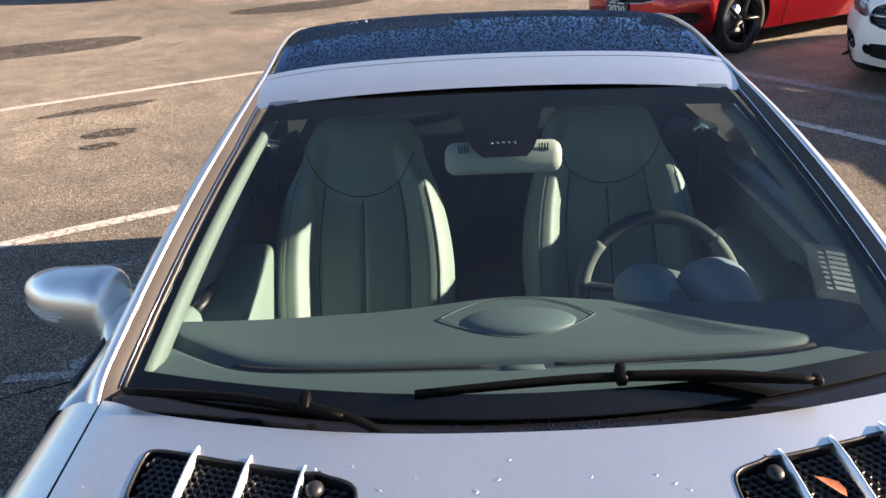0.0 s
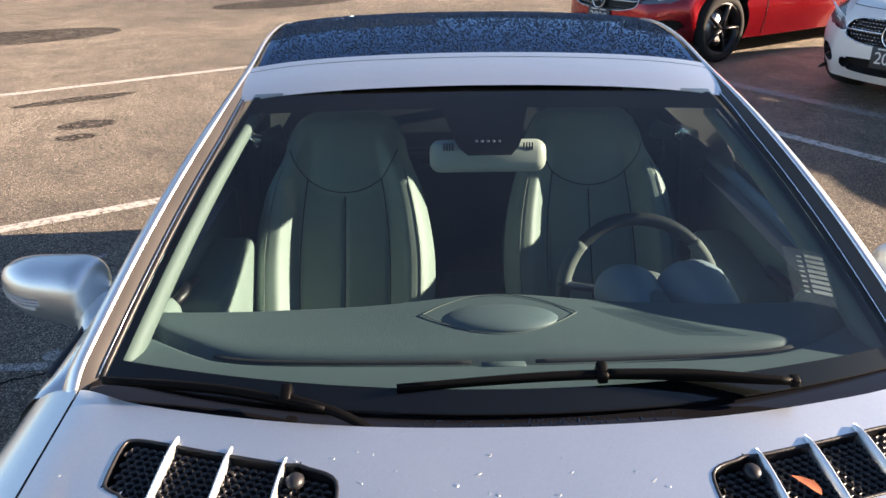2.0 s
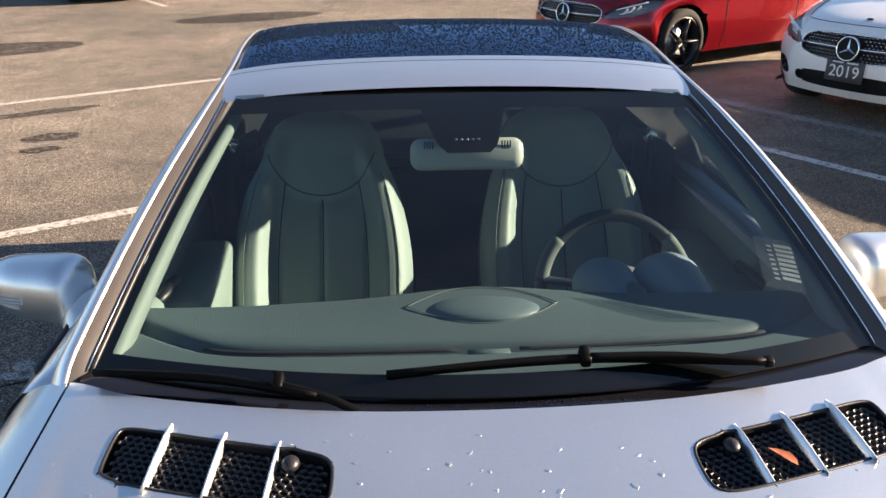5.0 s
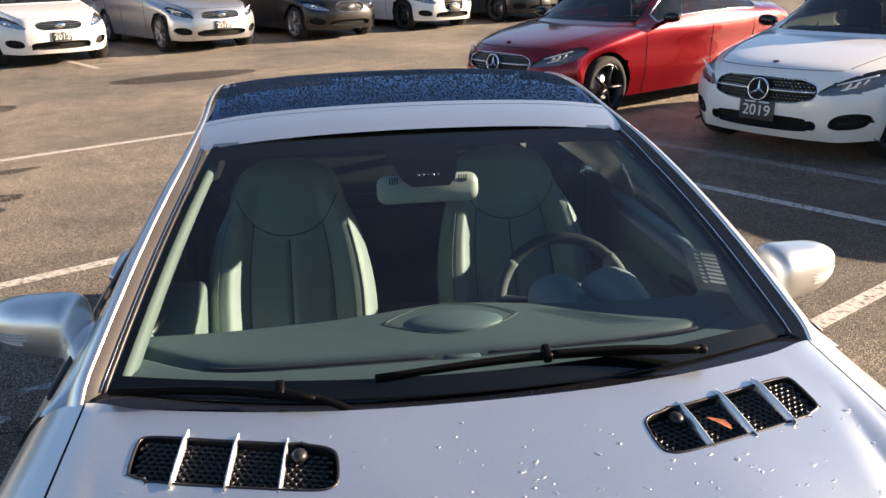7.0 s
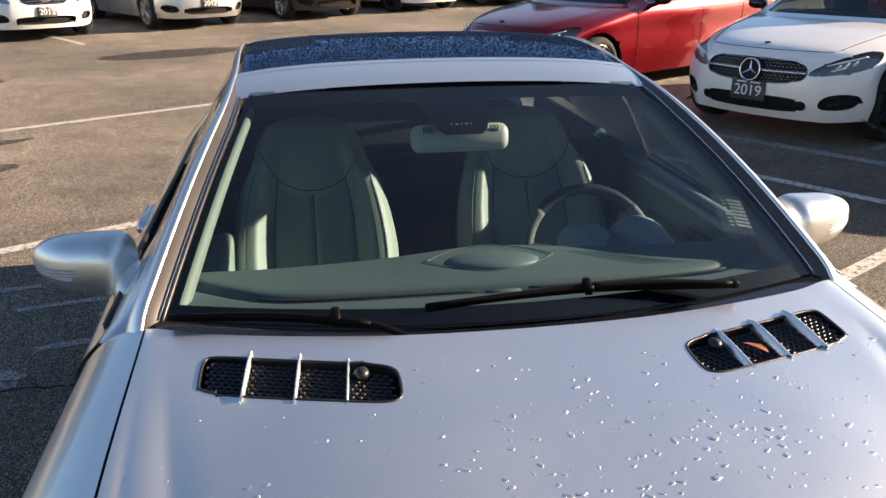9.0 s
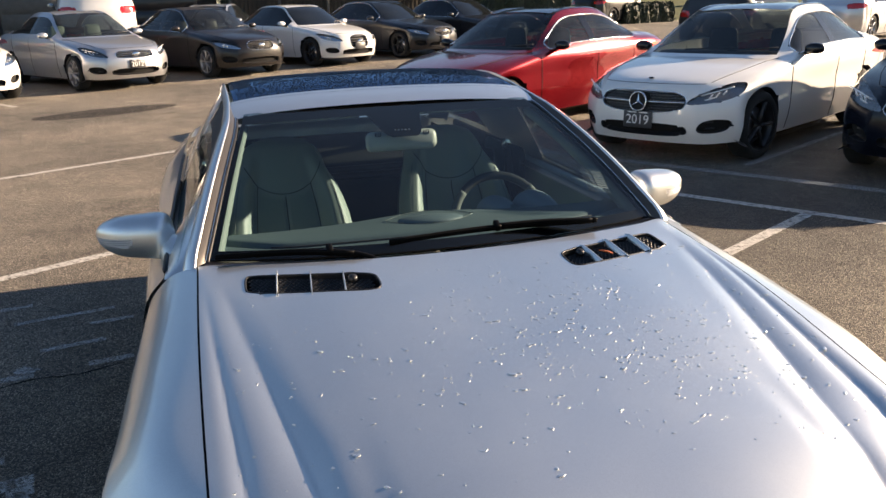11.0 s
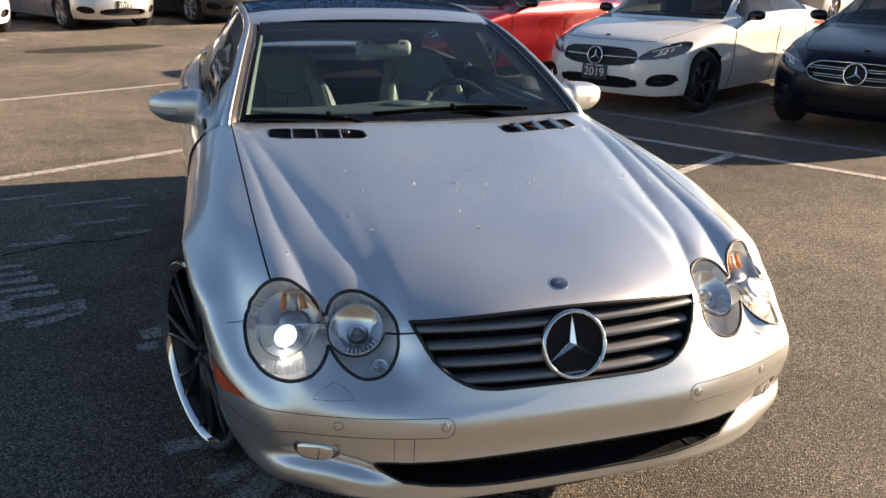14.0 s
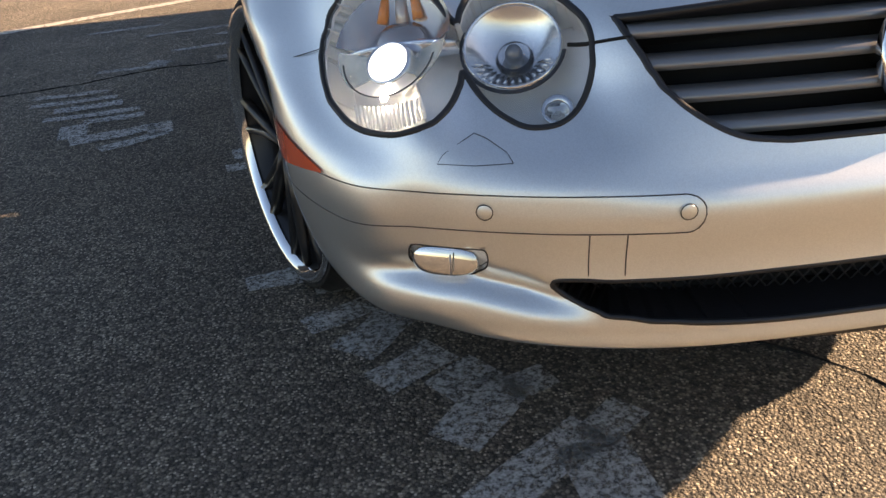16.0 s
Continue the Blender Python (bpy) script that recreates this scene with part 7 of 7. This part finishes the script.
# the hedge's unseen upper height is added to darken the roof glass reflection
hedge(8.0, 32.5, 13.5, 31.0, 7.5, 0.9, 15000, "tall dark evergreen hedge beyond the parked cars")
# dark backing added to block bright light between the fence boards
hedge(0.0, 36.0, 8.6, 35.1, 6.0, 0.6, 9000, "dark leafy backing added behind a board fence")
hedge(17.6, 34.8, 20.6, 35.6, 0.9, 0.5, 1500, "low brown-green shrubs at the edge of the lot")
# board fence with posts
fence = thing("board_fence", "weathered yellow-brown board fence beyond the lot", "fence", pose(0, 0, 0))
fx0, fy0, fx1, fy1 = 0.5, 35.0, 8.2, 34.2
nb = 44
for k in range(nb):
    t = (k + 0.5) / nb
    x, y = fx0 + (fx1 - fx0) * t, fy0 + (fy1 - fy0) * t
    part("board", rbox(0.165, 0.022, 1.75 + rng.uniform(-0.02, 0.02), 0.004, 1, (x, y + rng.uniform(-0.006, 0.006), 0.26 + 0.9)), M_BOARD, fence)
for k in range(5):
    t = k / 4
    part("post", rbox(0.10, 0.10, 2.0, 0.01, 1, (fx0 + (fx1 - fx0) * t, fy0 + (fy1 - fy0) * t - 0.07, 0.26 + 0.98)), M_CONCRETE, fence)
# dark building; its unseen upper wall is added to darken reflections
hall = thing("workshop_building", "dark workshop building with garage doors and added unseen upper wall", "building", pose(0, 0, 0))
part("wall", rbox(34.0, 0.3, 9.0, 0.02, 1, (-17.0, 36.5, 4.7)), M_SIDING, hall)
part("roof", rbox(34.6, 12.0, 0.25, 0.03, 1, (-17.0, 42.3, 9.3)), M_SIDING, hall)
for k in range(5):
    x = -2.4 - 4.2 * k
    d = part("garage_door", rbox(3.2, 0.08, 3.0, 0.01, 1, (x, 36.32, 1.75)), M_CONCRETE if k in (1, 3) else M_SLATE, hall)
    for j in range(5):
        part("door_panel", rbox(3.05, 0.03, 0.52, 0.01, 1, (x, 36.27, 0.58 + 0.58 * j)), M_CONCRETE if k in (1, 3) else M_SLATE, d)
    part("bollard", lathe([(0.2, 0.0001), (0.2, 0.09), (1.3, 0.09), (1.36, 0.05), (1.38, 0.0001)], 12, "z", (x + 2.1, 35.6, 0)), plain("yellow_bollard", (0.5, 0.36, 0.05), rough=0.6), hall)
# chain-link fence on the grass bank
wire = thing("wire_fence", "thin grey wire fence along the grass bank", "fence", pose(0, 0, 0))
for k in range(14):
    x = 10 + k * 3.0
    part("post", tube([(x, 47, 1.9), (x, 47, 4.0)], 0.035, 6), M_ALLOY, wire)
for z in (2.5, 2.85, 3.2, 3.55, 3.9):
    part("wire", tube([(10, 47, z), (49, 47, z)], 0.012, 4), M_ALLOY, wire)


def tree(x, y, h, label):
    """A tapered trunk with limbs and a crown of small leaves."""
    t = thing("tree", label, "tree", pose(x, y, float(ground_z(x, y))), group="trees beyond the lot")
    part("trunk", tube([(0.06 * math.sin(k * 1.7), 0.05 * math.cos(k), h * 0.55 * k / 6) for k in range(7)], lambda s: 0.22 - 0.12 * s, 9), M_BARK, t)
    verts, faces, limbs = [], [], ([], [])
    for k in range(9):
        a = k * 2.4
        z0 = h * (0.28 + 0.03 * k)
        tip = Vector((math.cos(a) * h * 0.22, math.sin(a) * h * 0.22, z0 + h * 0.26))
        limbs = joined(limbs, tube([(0, 0, z0), tuple(tip * 0.5 + Vector((0, 0, z0 * 0.5))), tuple(tip)], lambda s: 0.07 - 0.05 * s, 6))
        for j in range(240):
            c = tip + Vector((rng.gauss(0, 1), rng.gauss(0, 1), rng.gauss(0, 0.8))) * h * 0.075
            r = rng.uniform(0.08, 0.18)
            m = Euler((rng.uniform(0, 6), rng.uniform(0, 6), rng.uniform(0, 6))).to_matrix()
            k0 = len(verts)
            for q in ((-1, 0, 0), (0, -0.5, 0.1), (1, 0, 0), (0, 0.5, 0.1)):
                verts.append(tuple(c + m @ (Vector(q) * r)))
            faces.append((k0, k0 + 1, k0 + 2, k0 + 3))
    part("limbs", limbs, M_BARK, t)
    tagged(part("crown", (verts, faces), M_HEDGE, t, smooth=False), kind="stuff")


for x, y, h in ((19, 41, 8.0), (27, 39.5, 7.0)):
    tree(x, y, h, "dark tree standing on the grass bank")

# faded paint on the ground beside the roadster, stains and a crack
def ground_patch(name, c, w, h, ang, mat, label, cat, z=0.004, wob=0.0, n=14, oval=False):
    vs_, fs_ = [], []
    ca, sa = math.cos(radians(ang)), math.sin(radians(ang))
    for j in range(3):
        for i in range(n + 1):
            a, b = (i / n - 0.5) * w, (j / 2 - 0.5) * h
            b *= (1 - (2 * i / n - 1) ** 2 * 0.96) ** 0.5 if oval else 1.0
            b += wob * noise.noise(Vector((c[0] * 3 + a * 9, c[1] * 3, j)))
            x, y = c[0] + a * ca - b * sa, c[1] + a * sa + b * ca
            vs_.append((x, y, float(ground_z(x, y)) + z))
    for j in range(2):
        for i in range(n):
            k = j * (n + 1) + i
            fs_.append((k, k + 1, k + n + 2, k + n + 1))
    return tagged(part(name, (vs_, fs_), mat), label, cat, kind="structure")


WORN = "faded grey painted marking worn into the asphalt"
for c, w, h, a in (((-1.68, 3.115), 0.31, 0.060, 5), ((-1.57, 3.19), 0.11, 0.085, -40), ((-1.86, 2.74), 0.30, 0.055, 3), ((-1.82, 2.63), 0.34, 0.050, 6), ((-1.74, 2.53), 0.26, 0.070, 10), ((-1.70, 2.41), 0.36, 0.055, 7), ((-1.60, 2.33), 0.22, 0.060, 9), ((-1.56, 2.12), 0.30, 0.085, 18), ((-1.47, 2.02), 0.24, 0.065, 30), ((-1.40, 2.14), 0.09, 0.14, 10), ((-1.72, 2.20), 0.10, 0.16, 10),
                   ((-1.06, 1.77), 0.10, 0.10, 12), ((-1.08, 1.64), 0.08, 0.07, 10), ((-0.92, 0.86), 0.17, 0.08, 10), ((-0.79, 0.80), 0.12, 0.07, 10), ((-0.80, 0.66), 0.15, 0.07, 25), ((-0.73, 0.57), 0.16, 0.10, 50), ((-0.67, 0.44), 0.16, 0.09, 35), ((-0.58, 0.38), 0.12, 0.09, 35), ((-0.56, 0.28), 0.20, 0.10, 50), ((-0.47, 0.34), 0.10, 0.07, 20),
                   ((-0.50, 0.12), 0.26, 0.09, 35), ((-0.40, 0.06), 0.12, 0.20, 5), ((-0.36, 0.20), 0.12, 0.08, 40), ((-1.5, 3.9), 0.5, 0.05, 12), ((-1.25, 3.75), 0.22, 0.05, 10), ((-1.4, 3.45), 0.3, 0.05, 14), ((-1.9, 4.1), 0.4, 0.05, 12), ((-1.2, 3.2), 0.2, 0.06, 12)):
    ground_patch("faded_marking", c, w, h, a, M_FADED, WORN, "road marking", wob=0.012)
M_STAIN = worn_line_mat("oil_stain", (0.030, 0.026, 0.022), 0.42)
for c, w, h, a in (((-2.71, 6.6), 0.42, 0.26, 20), ((-2.66, 6.25), 0.28, 0.16, 20), ((-3.1, 7.4), 1.0, 0.2, 30), ((-2.2, 13.2), 2.2, 0.9, 25), ((-5.0, 10.5), 2.4, 1.0, 25)):
    ground_patch("oil_stain", c, w, h, a, M_STAIN, "dark oil stain on sunlit asphalt", "stain", wob=0.03, oval=True)
crack_2 = [(-2.9, 2.62), (-2.18, 2.85), (-1.87, 2.93), (-1.70, 3.02), (-1.53, 3.085), (-1.33, 3.08), (-1.10, 3.16)]
line_ = []
for (ax_, ay_), (bx_, by_) in zip(crack_2[:-1], crack_2[1:]):
    for k in range(5):
        line_.append((ax_ + (bx_ - ax_) * k / 5 + rng.uniform(-0.008, 0.008), ay_ + (by_ - ay_) * k / 5 + rng.uniform(-0.008, 0.008), 0.001))
tagged(part("ground_crack", tube(line_, lambda s: 0.005 + 0.003 * math.sin(s * 50), 5, flat=0.5), M_DARK), "dark thin crack in shaded asphalt", "crack", kind="structure")
crk = [(-0.30, 0.62), (-0.12, 0.44), (0.04, 0.32), (0.13, 0.20), (0.18, 0.12), (0.23, 0.05), (0.29, -0.10), (0.38, -0.22), (0.47, -0.31), (0.62, -0.50), (0.85, -0.72)]
pts = []
for i in range(len(crk) - 1):
    for k in range(4):
        q = k / 4
        pts.append((crk[i][0] + (crk[i + 1][0] - crk[i][0]) * q + rng.uniform(-0.006, 0.006), crk[i][1] + (crk[i + 1][1] - crk[i][1]) * q + rng.uniform(-0.006, 0.006), 0.001))
tagged(part("ground_crack", tube(pts, lambda s: 0.004 + 0.003 * math.sin(s * 40), 5, flat=0.5), M_DARK), "dark jagged crack in the asphalt", "crack", kind="structure")

# rain drops on the hood and header, a fallen leaf in a vent
M_WATER = plain("water_drop", (0.84, 0.86, 0.85), rough=0.30, metal=0.92, var=0.02, coat=0.3)
verts, faces = [], []
tries = 0
made = 0
while made < 1250 and tries < 12000:
    tries += 1
    x, y = rng.uniform(-0.66, 0.68), rng.uniform(0.45, 1.38)
    dens = 0.14 + 0.86 * math.exp(-((x - 0.24) / 0.36) ** 2 - ((y - 0.88) / 0.27) ** 2)
    if rng.random() > dens or vent_cut(np.array([[x, y, 0.9]]))[0] < 0.01:
        continue
    d = (np.abs(Cm[..., 0] - x) + np.abs(Cm[..., 1] - y))
    d = np.where(Cm[..., 2] > 0.7, d, 9)
    jj, ii = np.unravel_index(np.argmin(d), d.shape)
    z = float(Cm[jj, ii, 2])
    r = rng.uniform(0.0014, 0.0022) * (1 + 1.0 * rng.random() ** 5)
    e = ellipsoid(r * rng.uniform(1.0, 2.8), r * rng.uniform(0.8, 1.5), r * 0.13, (0, 0, 0), 9, 6)
    e = moved(e, pose(x, y, z + 0.0001, 6) @ pose(0, 0, 0, 0, 0, rng.gauss(0, 30)))
    k0 = len(verts)
    verts += e[0]
    faces += [tuple(q + k0 for q in f) for f in e[1]]
    made += 1
tagged(part("rain_drops", (verts, faces), M_WATER), "clear rain drops on a silver hood", "water drops", kind="stuff")
verts, faces = [], []
for k in range(220):
    x, y = rng.gauss(0.03, 0.10), rng.uniform(1.435, 1.475)
    r = rng.uniform(0.0010, 0.0022)
    e = ellipsoid(r, r, r * 0.5, (x, y + 0.29 * x * x, 0.9065), 7, 4)
    k0 = len(verts)
    verts += e[0]
    faces += [tuple(q + k0 for q in f) for f in e[1]]
tagged(part("cowl_rain", (verts, faces), M_BEAD, SLCAR), kind="stuff")
leaf = [(0, 0, 0.002), (0.010, 0.008, 0.004), (0.014, 0.022, 0.006), (0.008, 0.038, 0.003), (0, 0.048, 0.0), (-0.007, 0.034, 0.004), (-0.010, 0.018, 0.006), (-0.006, 0.006, 0.004)]
lf = part("fallen_leaf", moved(([(0, 0.022, 0.0)] + leaf, [(0, 1 + k, 1 + (k + 1) % 8) for k in range(8)]), pose(0.392, 1.272, 0.905, 5, 12, 35)), plain("dry_leaf", (0.30, 0.085, 0.03), rough=0.7, var=0.3, scale=60))
tagged(lf, "dry orange-brown leaf lying in a hood vent", "leaf")
